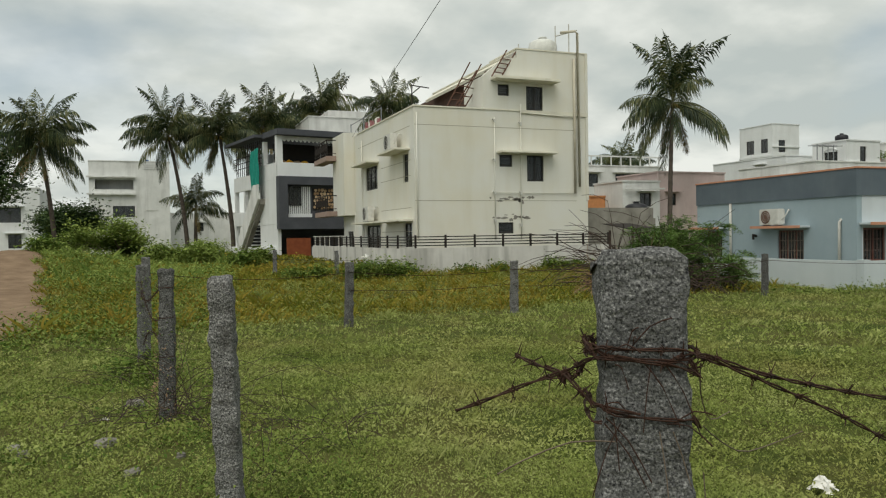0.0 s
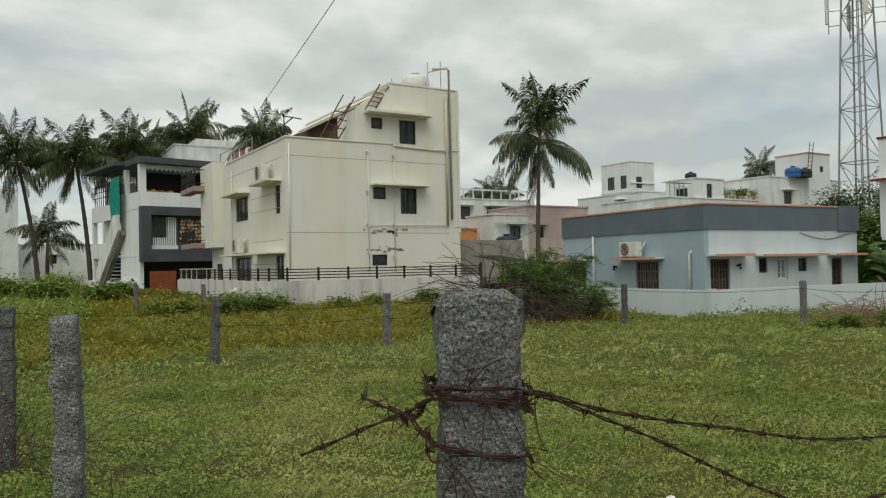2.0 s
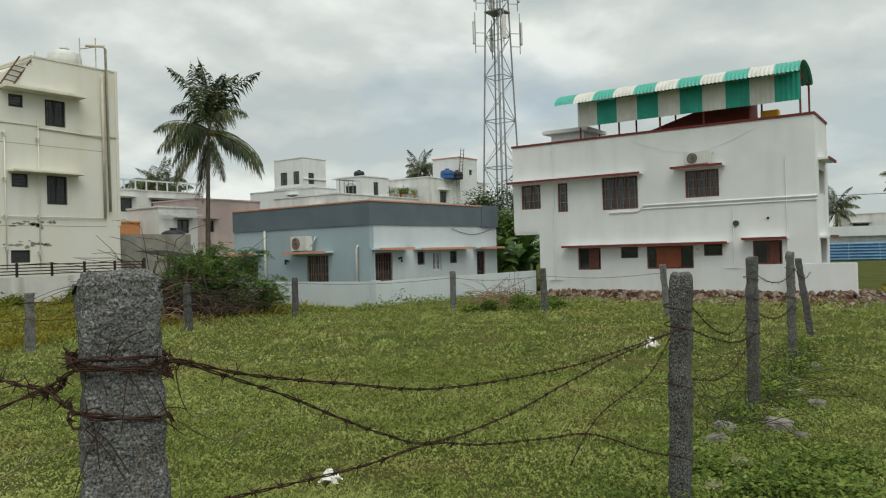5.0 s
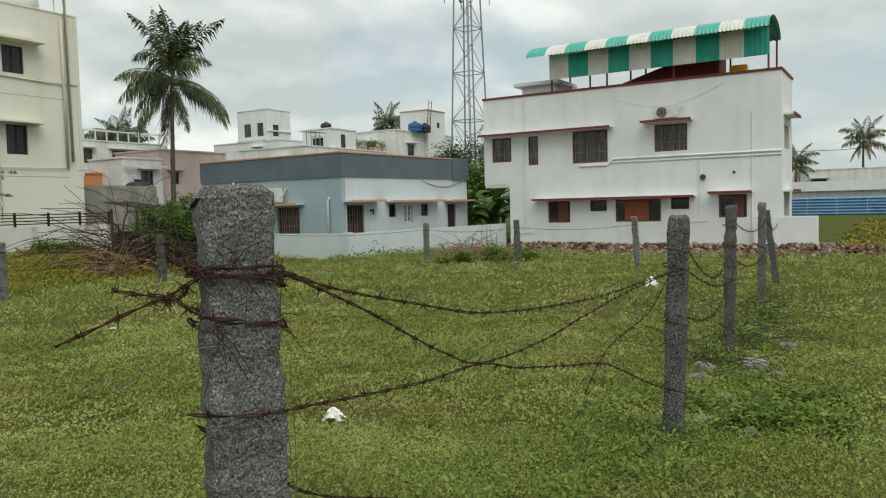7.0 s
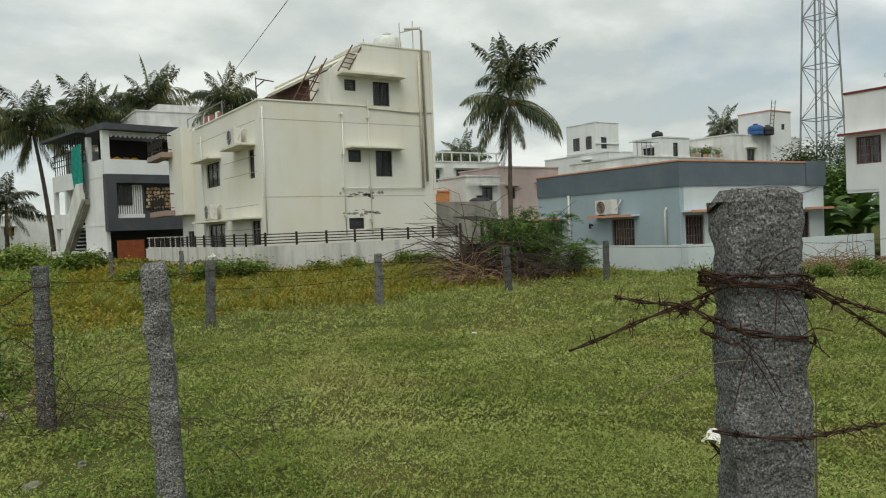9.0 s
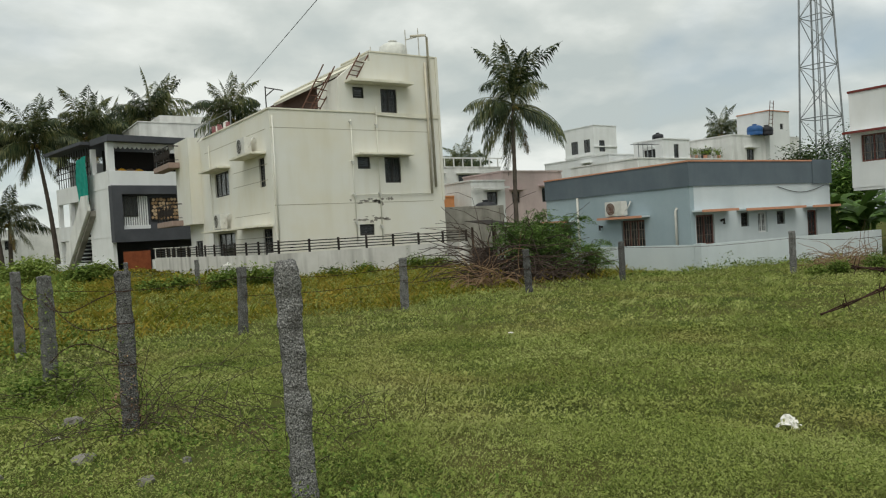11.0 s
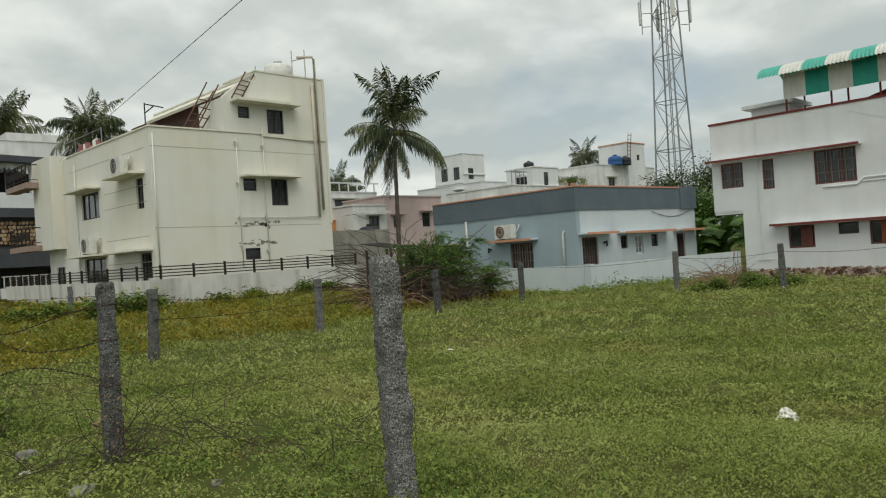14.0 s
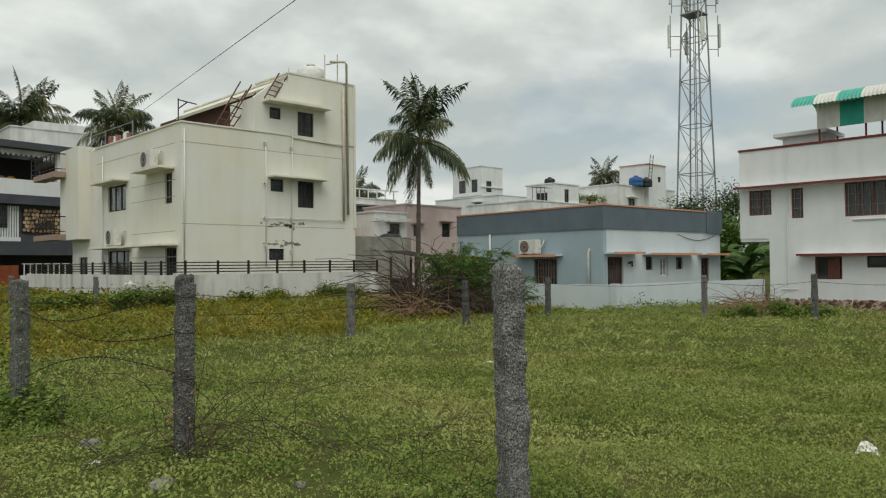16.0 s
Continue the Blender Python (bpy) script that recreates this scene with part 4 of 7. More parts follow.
part("shutter", B1(WX + 0.035, WX + 0.065, 12.0, 12.45, 0.92, 1.75), M["brown_wood"], white)
for u0, u1, z, pr in ((9.96, 16.1, 4.78, 0.5), (6.70, 8.66, 4.84, 0.55), (6.62, 13.5, 1.84, 0.45), (4.52, 6.08, 1.95, 0.45)):
    sunshade(white, "x", WX, u0, u1, z, pr, 0.07, M["white"], M["red_trim"])
for z in (4.85, 1.95):
    part("sunshade", B1(30.7, 32.6, WY0 - 0.38, WY0 + 0.05, z, z + 0.08), M["white"], white)
    part("edging", B1(30.68, 32.62, WY0 - 0.40, WY0 - 0.35, z - 0.01, z + 0.09), M["red_trim"], white)
bm = bmesh.new()
tube(bm, [(WX - 0.02, 3.5, 3.49), (WX - 0.02, 9.95, 3.49), (WX - 0.02, 10.2, 3.26), (WX - 0.02, 11.45, 3.26)], 0.05, 6)
tube(bm, [(WX - 0.02, 3.5, 3.35), (WX - 0.02, 10.05, 3.35)], 0.03, 6)
part("moulding", bm, M["white"], white, "white plaster moulding band")
for pts, r in (([(WX - 0.03, 4.55, 0.2), (WX - 0.03, 4.55, 5.0)], 0.03), ([(WX - 0.05, 14.0, 0.5), (WX - 0.05, 14.0, 6.4)], 0.035), ([(WX - 0.05, 6.45, 0.9), (WX - 0.05, 6.45, 3.3)], 0.03),
               ([(WX - 0.05, 13.6, 0.45), (WX - 0.05, 14.3, 0.45)], 0.03), ([(WX - 0.05, 6.2, 0.9), (WX - 0.05, 6.8, 0.9)], 0.025)):
    part("pipe", T1(pts, r * 0.65, 7), M["white"], white)
part("vent", T1([(WX - 0.08, 6.35, 2.6), (WX + 0.02, 6.35, 2.6)], 0.11, 16), M["ac_dark"], white, "round dark exhaust vent")
part("vent", T1([(WX - 0.05, 5.2, 2.75), (WX + 0.02, 5.2, 2.75)], 0.05, 10), M["ac_dark"], white)
part("lamp", T1([(WX - 0.02, 7.85, 1.62), (WX - 0.16, 7.85, 1.66), (WX - 0.16, 7.85, 1.5)], 0.05, 6), M["ac_white"], white)
part("cable", T1([(WX - 0.02, 5.5 + 0.35 * k, 6.2 - 0.7 * math.sin(k / 14 * math.pi)) for k in range(15)], 0.006, 4), M["white"], white)
part("boundary_wall", B1(WX - 0.6, WX - 0.42, 2.25, 4.4, -0.5, 1.05, 0.02), M["white"], white, "low white boundary wall beside the house")
ac_unit("x", WX, 7.2, 4.91, 0.95, 0.52)
# unseen back wall, added and coloured dark so the rooms read as unlit
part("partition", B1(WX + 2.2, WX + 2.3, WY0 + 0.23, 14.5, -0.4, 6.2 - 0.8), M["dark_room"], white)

canopy = thing("roof_canopy", (WX + 2, 8.5, 5.65), "arched green and white striped corrugated sheet canopy on posts", "canopy")


def arch(t):
    """The section of the barrel roof; t from 0 (front eave) to 1 (back eave)."""
    a = math.pi * (0.06 + 0.88 * t)
    return WX + 0.72 - 1.55 * math.cos(a), 7.80 + 0.74 * math.sin(a)


strips = [3.85 + k * (13.5 - 3.85) / 11 for k in range(12)]
for k in range(11):
    y0, y1 = strips[k], strips[k + 1]
    bm, rows, n = bmesh.new(), [], 13
    for j in range(n):
        y = y0 + (y1 - y0) * j / (n - 1)
        w = 0.022 * math.cos(j * math.pi)
        rows.append([bm.verts.new((arch(i / 14)[0], y, arch(i / 14)[1] + w)) for i in range(15)])
    for a, b in zip(rows, rows[1:]):
        for i in range(14):
            bm.faces.new((a[i], b[i], b[i + 1], a[i + 1]))
    part("roof_sheet", bm, M["green_roof"] if k % 2 == 0 else M["white_sheet"], canopy, smooth=False)
ps = [3.95 + k * (12.72 - 3.95) / 10 for k in range(11)]
for k in range(10):
    bm, n = bmesh.new(), 11
    low, high = [], []
    for j in range(n):
        y = ps[k] + (ps[k + 1] - ps[k]) * j / (n - 1)
        d = 0.012 * (-1) ** j
        low.append(bm.verts.new((WX - 0.12 + d, y, 7.02)))
        high.append(bm.verts.new((WX - 0.12 + d, y, 8.02)))
    for j in range(n - 1):
        bm.faces.new((low[j], low[j + 1], high[j + 1], high[j]))
    part("side_sheet", bm, M["green_sheet"] if k % 2 == 0 else M["white_sheet"], canopy)
for k in range(6):
    y = 4.0 + k * 1.74
    part("post", T1([(WX + 0.1, y, 6.5), (WX + 0.1, y, 8.3)], 0.04, 6), M["red_trim"], canopy)
    part("post", T1([(WX + 2.2, y, 5.65), (WX + 2.2, y, 8.2)], 0.04, 6), M["red_trim"], canopy)
    part("rafter", T1([(WX + 0.1, y, 8.0), (WX + 2.2, y, 8.0)], 0.03, 6), M["red_trim"], canopy)
part("beam", B1(WX + 0.06, WX + 0.14, 3.95, 12.7, 7.96, 8.04), M["red_trim"], canopy)
hr = thing("roof_room", (WX + 2, 8, 5.65), "dark red sloping stair room roof under the canopy", "roof")
bm = bmesh.new()
prof = [(6.0, 5.65), (11.6, 5.65), (10.6, 6.55), (7.0, 7.6), (6.0, 7.6)]
lo, hi = [bm.verts.new((WX + 1.2, y, z)) for y, z in prof], [bm.verts.new((WX + 2.7, y, z)) for y, z in prof]
bm.faces.new(lo)
bm.faces.new(hi[::-1])
for i in range(5):
    bm.faces.new((lo[i], hi[i], hi[(i + 1) % 5], lo[(i + 1) % 5]))
bmesh.ops.recalc_face_normals(bm, faces=bm.faces)
part("roof", bm, M["red_trim"], hr)
pr = thing("parapet_room", (WX + 2, 15, 5.65), "small white roof structure with an overhanging slab", "roof room")
part("wall", B1(WX + 0.9, WX + 2.5, 12.9, 14.5, 5.65, 7.0), M["white"], pr)
part("slab", B1(WX + 0.6, WX + 2.8, 12.6, 14.8, 7.0, 7.16, 0.01), M["white"], pr)
bx = thing("amber_box", (WX + 1.4, 5.2, 5.65), "amber yellow panel box standing on the white roof", "box")
part("body", B1(WX + 1.2, WX + 1.6, 4.95, 5.6, 6.62, 6.98, 0.02), M["gold"], bx)
part("stand", B1(WX + 1.22, WX + 1.58, 4.5, 5.9, 5.65, 6.62), M["white"], bx)

# ---------------------------------------------------------------- charcoal and white house beyond
dark = thing("house", (7.9, 50.2, 0.42), "white and charcoal three-storey house with an outside stair", "house", "houses", turn=11)
L = dict(local=True)
part("wall", wall(bmesh.new(), "x", 0, 0.0, 3.6, -0.4, 6.45, 0.23), M["white"], dark, **L)
part("wall", wall(bmesh.new(), "x", 0.9, 3.6, 9.5, -0.4, 6.0, 0.23, [(5.0, 6.6, 3.2, 5.0), (5.0, 6.4, 0.2, 2.0)]), M["white"], dark, **L)
part("wall", B1(0.23, 10.5, 2.2, 2.4, -0.4, 5.5), M["charcoal"], dark, "charcoal porch back wall", **L)
part("wall", B1(10.3, 10.5, 0.0, 9.5, -0.4, 6.45), M["white"], dark, **L)
part("wall", B1(0.9, 10.5, 9.3, 9.5, -0.4, 8.0), M["white"], dark, **L)
for z in (2.3, 5.35):
    part("floor_slab", B1(-0.02, 10.5, 0.0, 9.5, z, z + 0.15), M["white"], dark, **L)
part("parapet", B1(0, 10.5, -0.12, 0.1, 5.5, 6.45), M["white"], dark, "white terrace parapet", **L)
for a in ((-0.05, 0.55, 1.95, 5.5), (0.55, 10.5, 4.95, 5.5), (0.55, 10.5, 1.95, 2.75)):
    part("fascia_frame", B1(a[0], a[1], -0.5, 0.05, a[2], a[3]), M["charcoal"], dark, "charcoal fascia frame", **L)
part("wall", B1(0.55, 10.5, 0.0, 0.2, 2.75, 4.95), M["charcoal"], dark, **L)
for k in range(11):
    part("slat", B1(0.78 + 0.145 * k, 0.86 + 0.145 * k, -0.08, 0.0, 2.95, 4.85), M["white"], dark, **L)
part("slat_base", B1(0.72, 2.42, -0.1, 0.0, 2.76, 3.0), M["white"], dark, **L)
win = part("window", B1(0.78, 1.66, -0.12, -0.085, 3.55, 4.85), M["black_frame"], dark, **L)
for k in range(3):
    part("pane", B1(0.82 + 0.28 * k, 1.06 + 0.28 * k, -0.13, -0.122, 3.6, 4.8), M["glass"], win, **L)
panel = part("cladding_panel", B1(2.5, 5.6, -0.1, 0.0, 3.3, 4.72), M["dark_room"], dark, "panel of round brown timber ends", **L)
rng = random.Random(8)
for iz in range(6):
    for iu in range(13):
        u, z, r = 2.62 + 0.24 * iu + rng.uniform(-0.04, 0.04) + 0.1 * (iz % 2), 3.42 + 0.24 * iz + rng.uniform(-0.03, 0.03), rng.uniform(0.09, 0.125)
        if u > 5.55:
            continue
        bm = bmesh.new()
        n = 8
        f, b = [[bm.verts.new((u + r * math.cos(k * math.pi / 4) * rng.uniform(0.85, 1.1), y, z + r * math.sin(k * math.pi / 4) * rng.uniform(0.85, 1.1))) for k in range(n)] for y in (-0.13, -0.1)]
        bm.faces.new(f)
        for k in range(n):
            bm.faces.new((f[k], b[k], b[(k + 1) % n], f[(k + 1) % n]))
        part("timber_end", bm, M["firewood"], panel, **L)
for u in (0.0, 4.6, 9.9):
    part("column", B1(u, u + 0.42, -0.05, 0.3, 6.45, 8.26), M["white"], dark, **L)
part("column", B1(0.0, 0.3, 2.6, 2.9, 6.45, 8.1), M["white"], dark, **L)
part("roof", B1(-0.1, 10.6, -0.5, 2.5, 8.25, 8.66, 0.02), M["charcoal"], dark, "charcoal terrace roof fascia", **L)
bm = bmesh.new()
prof = [(2.5, 8.55), (9.6, 8.55), (9.6, 8.35), (2.5, 8.35)]
lo, hi = [bm.verts.new((-0.7, v, z)) for v, z in prof], [bm.verts.new((6.0, v, z + 0.25)) for v, z in prof]
bm.faces.new(lo)
bm.faces.new(hi[::-1])
for i in range(4):
    bm.faces.new((lo[i], hi[i], hi[(i + 1) % 4], lo[(i + 1) % 4]))
bmesh.ops.recalc_face_normals(bm, faces=bm.faces)
part("side_roof", bm, M["charcoal"], dark, **L)
# back wall coloured dark for the shade deep in the terrace
part("wall", B1(1.0, 10.2, 3.2, 3.4, 6.0, 8.1), M["dark_room"], dark, **L)
for k in range(14):
    part("baluster", B1(0.02, 0.06, 3.0 + 0.46 * k, 3.05 + 0.46 * k, 6.0, 8.3), M["iron"], dark, **L)
for z in (6.6, 7.0, 7.4):
    part("rail", B1(0.0, 0.05, 2.9, 9.5, z, z + 0.05), M["iron"], dark, **L)
for (v0, v1, z0, z1) in ((3.6, 9.5, 4.9, 6.0), (5.4, 9.5, 2.3, 3.3)):
    part("balcony_parapet", B1(-0.05, 0.12, v0, v1, z0, z1, 0.015), M["white"], dark, **L)
for v in (6.9, 9.2):
    part("column", B1(-0.03, 0.25, v, v + 0.3, -0.4, 5.0), M["white"], dark, **L)
part("garden_wall", B1(-0.2, 0.0, 0.4, 10.0, -0.4, 0.75), M["white"], dark, **L)
bm = bmesh.new()
prof = [(7.0, 0.1), (7.0, 1.35), (3.4, 5.1), (2.4, 5.1), (2.4, 4.1)]
lo, hi = [bm.verts.new((-0.55, v, z)) for v, z in prof], [bm.verts.new((-0.35, v, z)) for v, z in prof]
bm.faces.new(lo)
bm.faces.new(hi[::-1])
for i in range(5):
    bm.faces.new((lo[i], hi[i], hi[(i + 1) % 5], lo[(i + 1) % 5]))
bmesh.ops.recalc_face_normals(bm, faces=bm.faces)
part("stair_parapet", bm, M["white_old"], dark, "sloping white stair parapet", **L)
for k in range(14):
    part("step", B1(-0.35, 0.85, 2.8 + 0.28 * k, 3.1 + 0.28 * k, 4.2 - 0.26 * k - 0.17, 4.2 - 0.26 * k), M["charcoal"], dark, **L)
bm = bmesh.new()
prof = [(2.5, 4.12), (6.9, 0.1), (6.9, -0.2), (2.5, 3.75)]
lo, hi = [bm.verts.new((-0.348, v, z)) for v, z in prof], [bm.verts.new((-0.004, v, z)) for v, z in prof]
bm.faces.new(lo)
bm.faces.new(hi[::-1])
for i in range(4):
    bm.faces.new((lo[i], hi[i], hi[(i + 1) % 4], lo[(i + 1) % 4]))
bmesh.ops.recalc_face_normals(bm, faces=bm.faces)
# soffit in cement grey: the colour carries the shade under the stair
part("stair_soffit", bm, M["old_wall"], dark, "sloping underside of the stair, its shade in the grey colour", **L)
part("gate", B1(0.5, 2.2, -0.3, -0.22, -0.1, 1.35), M["door_wood"], dark, "brown wooden gate", **L)
part("low_wall", B1(2.3, 9.0, -0.35, -0.2, -0.4, 0.75), M["white"], dark, **L)
for k in range(9):
    part("baluster", B1(2.5 + 0.35 * k, 2.56 + 0.35 * k, -0.3, -0.25, 0.75, 1.4), M["ac_white"], dark, **L)
part("rail", B1(2.4, 6.0, -0.3, -0.25, 1.4, 1.46), M["ac_white"], dark, **L)
bm = bmesh.new()
for k in range(14):
    u = 0.46 + 0.295 * k
    drop = [(u + 0.295 * j / 6, 8.02 - 0.16 * math.sin(math.pi * j / 6)) for j in range(7)]
    bm.faces.new([bm.verts.new((p, 0.12, z)) for p, z in [(u, 8.25)] + drop + [(u + 0.295, 8.25)]])
part("awning_fringe", bm, M["white_old"], dark, "scalloped white awning fringe", **L)
lt = thing("ladder", dark.matrix_basis @ Vector((3.5, 0.9, 5.5)), "pale steel ladder standing on the terrace", "ladder", "roof ladders", turn=11)
for u in (0.0, 0.5):
    part("stile", T1([(u, 0, 0), (u + 0.25, 0.5, 2.7)], 0.035, 6), M["steel"], lt, **L)
for k in range(9):
    part("rung", T1([(0.025 * k + 0.02, 0.055 * k, 0.3 * k + 0.2), (0.52 + 0.025 * k, 0.055 * k, 0.3 * k + 0.2)], 0.025, 6), M["steel"], lt, **L)
for k in range(4):
    sk = thing("sack", dark.matrix_basis @ Vector((0.9 + 0.55 * k, 1.5, 6.3)), "yellow-brown sack lying on a terrace stack", "sack", "terrace sacks", turn=11)
    bm = bmesh.new()
    bmesh.ops.create_icosphere(bm, subdivisions=2, radius=0.3)
    for v in bm.verts:
        v.co = Vector((v.co.x * 1.15, v.co.y, v.co.z * 0.8 + 0.24)) * (1 + 0.12 * noise.noise(v.co * 5 + Vector((k, 0, 0))))
    part("body", bm, M["gold" if k % 2 else "straw"], sk, "", True, True)
part("terrace_stand", B1(0.6, 3.0, 1.2, 1.9, 5.5, 6.32), M["brown_wood"], dark, "dark wooden stand on the terrace", **L)
net = thing("shade_net", dark.matrix_basis @ Vector((-0.2, 3.2, 4.7)), "green shade net sheet hung at the stair", "shade net", turn=11)
bm = bmesh.new()
g = [[bm.verts.new((-0.25 + 0.06 * math.sin(a * 1.7 + b), -0.9 + 1.9 * a / 8, 0.0 + 3.0 * b / 6 - 0.25 * a / 8)) for b in range(7)] for a in range(9)]
for a in range(8):
    for b in range(6):
        bm.faces.new((g[a][b], g[a + 1][b], g[a + 1][b + 1], g[a][b + 1]))
part("sheet", bm, M["green_net"], net, **L)
part("pole", T1([(-0.22, -0.9, -0.2), (-0.22, -0.9, 3.1)], 0.03, 6), M["iron"], net, **L)

# ---------------------------------------------------------------- houses in the distance
def plain_house(loc, w, d, h, mat, label, front=(), side=(), turn=0.0, parapet=None, shade=None, name="house", verandas=()):
    """A flat-roofed block: walls with windows, sunshades, a parapet with coping."""
    t = thing(name, loc, label, "house", "houses", turn=turn)
    part("wall", wall(bmesh.new(), "y", 0, 0.22, w, -0.5, h, 0.22, list(front) + list(verandas)), mat, t, **L)
    for q in verandas:
        part("veranda_wall", B1(q[0], q[1], 1.5, 1.6, q[2] - 0.3, q[3] + 0.3), mat, t, **L)
    part("wall", wall(bmesh.new(), "x", 0, 0, d, -0.5, h, 0.22, side), mat, t, **L)
    part("wall", B1(w - 0.2, w, 0.22, d, -0.5, h), mat, t, **L)
    part("wall", B1(0.22, w - 0.2, d - 0.2, d, -0.5, h), mat, t, **L)
    part("roof", B1(0.2, w - 0.18, 0.2, d - 0.18, h - 0.75, h - 0.6), M["slate"], t, **L)
    c = parapet or mat
    for a in ((-0.06, 0.26, -0.06, d + 0.04), (0.26, w + 0.04, -0.06, 0.26)):
        part("coping", B1(*a, h, h + 0.09), c, t, **L)
    for ax, hs in (("y", front), ("x", side)):
        for q in hs:
            window(t, ax, 0, q, M["black_frame"], 2 if q[1] - q[0] > 0.7 else 1, 0, local=True, cloth=False)
            if shade is not False:
                sunshade(t, ax, 0, q[0] - 0.25, q[1] + 0.25, q[3] + 0.08, 0.45, 0.08, shade or mat, local=True)
    return t


def roof_tank(x, y, z, mat, label, s=1.0):
    t = thing("water_tank", (x, y, z), label, "water tank", "water tanks")
    bm = TANK_MESH.copy()
    bm.transform(Matrix.Scale(s, 4))
    part("barrel", bm, mat, t, "", True, True)
    part("lid", T1([(0, 0, 1.08 * s), (0, 0, 1.15 * s)], 0.25 * s, 14), mat, t, "", True)
    return t


# grey boundary wall and pink house behind the cream house
gw = thing("boundary_wall", (19, 30, 0), "old mossy grey cement wall behind thorn bushes", "wall", kind="structure")
part("wall", B1(18.9, 22.95, 30.0, 30.2, -0.2, 3.0), M["old_wall"], gw)
part("wall", B1(22.75, 22.95, 30.2, 36, -0.2, 2.9), M["old_wall"], gw)
plain_house((28.3, 36.6, 0), 5.0, 4.2, 5.35, M["pink"], "faded pink two-storey house with small dark windows", [(0.7, 1.3, 3.4, 4.1), (3.2, 3.9, 3.4, 4.3)], [(0.7, 1.2, 3.4, 4.1), (2.2, 2.7, 3.4, 4.1)])
bk = plain_house((25.5, 36.2, 0), 2.6, 3.0, 4.75, M["white_old"], "weathered white balcony block beside a pink house", [(1.2, 2.0, 3.3, 4.1)])
part("rail", B1(0.0, 2.75, -0.32, -0.2, 4.3, 4.4), M["white_old"], bk, **L)
oh = plain_house((22.4, 38.0, 0), 4.0, 3.0, 3.95, M["orange_wall"], "small orange-washed house behind a grey wall")
roof_tank(24.5, 33.5, 2.55, M["tank_black"], "black plastic water tank behind the grey wall", 0.8)
part("stand", B1(23.8, 25.2, 32.8, 34.2, 0, 2.55), M["old_wall"], tagged(thing("tank_stand", (24.9, 33.5, 0), "grey cement tank stand", "stand")))
bb = plain_house((29.5, 49.5, 0), 9.0, 6.0, 7.0, M["white_old"], "weathered white house with open balconies", [(1.0, 3.0, 5.4, 6.4), (4.6, 6.6, 5.4, 6.4)], [(1.2, 3.0, 5.4, 6.4)])
for k in range(10):
    part("baluster", B1(0.4 + 0.9 * k, 0.48 + 0.9 * k, -0.3, -0.22, 7.0, 7.7), M["white_old"], bb, **L)
part("rail", B1(0.0, 9.0, -0.32, -0.2, 7.7, 7.8), M["white_old"], bb, **L)
wb = plain_house((51.7, 49.6, 0), 6.3, 9.0, 8.25, M["white"], "white flat-roofed house with a roof-top stair room", [(1.5, 2.4, 6.0, 7.2)], [(2.4, 3.3, 6.45, 7.65)])
wt = plain_house((66.1, 65.4, 0), 4.0, 5.1, 13.88, M["white"], "white roof-top stair tower with two dark windows", [(0.9, 1.9, 10.7, 12.1)], [(0.7, 1.75, 10.7, 12.3), (2.8, 4.0, 10.7, 12.3)], shade=False)
part("ledge", B1(-0.14, 0.0, 0, 5.1, 10.2, 10.4), M["white"], wt, **L)
part("ledge", B1(-0.16, 4.0, -0.14, 0.0, 11.25, 11.4), M["white"], wt, **L)
te = plain_house((41.5, 37.2, 0), 10.0, 7.0, 6.35, M["white_old"], "long white house with a flat terrace", [(2, 3, 4.6, 5.5)], [(2, 3, 4.6, 5.5)])
tr = plain_house((44.4, 37.3, 0), 3.2, 2.8, 7.85, M["white"], "white stair room with an arched opening", [(1.3, 1.9, 6.2, 7.5)], [(0.7, 1.8, 6.2, 7.2)], shade=False)
part("arch", T1([(-0.02, 1.25 + 0.55 * math.cos(a * math.pi / 10), 7.2 + 0.25 * math.sin(a * math.pi / 10)) for a in range(11)], 0.05, 6), M["white"], tr, **L)
roof_tank(45.5, 38.6, 7.9, M["tank_black"], "black plastic water tank on a stair room", 0.55)
for k in range(4):
    wr = thing("pipe_stand", (42.3 + 0.5 * k, 37.8, 6.4), "thin pipe frame on a white terrace", "pipe frame", "terrace pipe frames")
    part("post", T1([(0, 0, -0.6), (0, 0, 1.2)], 0.035, 5), M["steel"], wr, **L)
    part("arm", T1([(-0.5, 0.3, 1.1), (0.5, -0.3, 1.1)], 0.03, 5), M["steel"], wr, **L)
th = plain_house((52.5, 37.0, 0), 10.0, 8.0, 8.3, M["white_old"], "tall white house with a terracotta-topped stair room", [(2.0, 3.0, 6.2, 7.2), (6.6, 7.2, 6.3, 7.2)], [(2.0, 3.0, 6.6, 7.4)])
tt = plain_house((57.2, 36.6, 0), 3.0, 3.0, 10.4, M["white"], "white stair room with a terracotta coping", [(1.6, 2.1, 8.9, 9.4)], parapet=M["orange_trim"], shade=False)
roof_tank(55.6, 36.9, 8.35, M["tank_blue"], "blue plastic water tank on a white roof", 0.8)
roof_tank(56.6, 36.5, 8.35, M["tank_black"], "black plastic water tank on a white roof", 0.7)
ld = thing("ladder", (56.9, 36.3, 8.3), "thin rusted steel ladder on the stair room", "ladder", "roof ladders")
for s in (0, 0.5):
    part("stile", T1([(56.4 + s, 36.2, 8.3), (56.9 + s, 36.2, 11.2)], 0.03, 5), M["rust_light"], ld)
for k in range(8):
    part("rung", T1([(56.45 + 0.06 * k, 36.2, 8.6 + 0.34 * k), (56.95 + 0.06 * k, 36.2, 8.6 + 0.34 * k)], 0.02, 5), M["rust_light"], ld)
rng = random.Random(3)
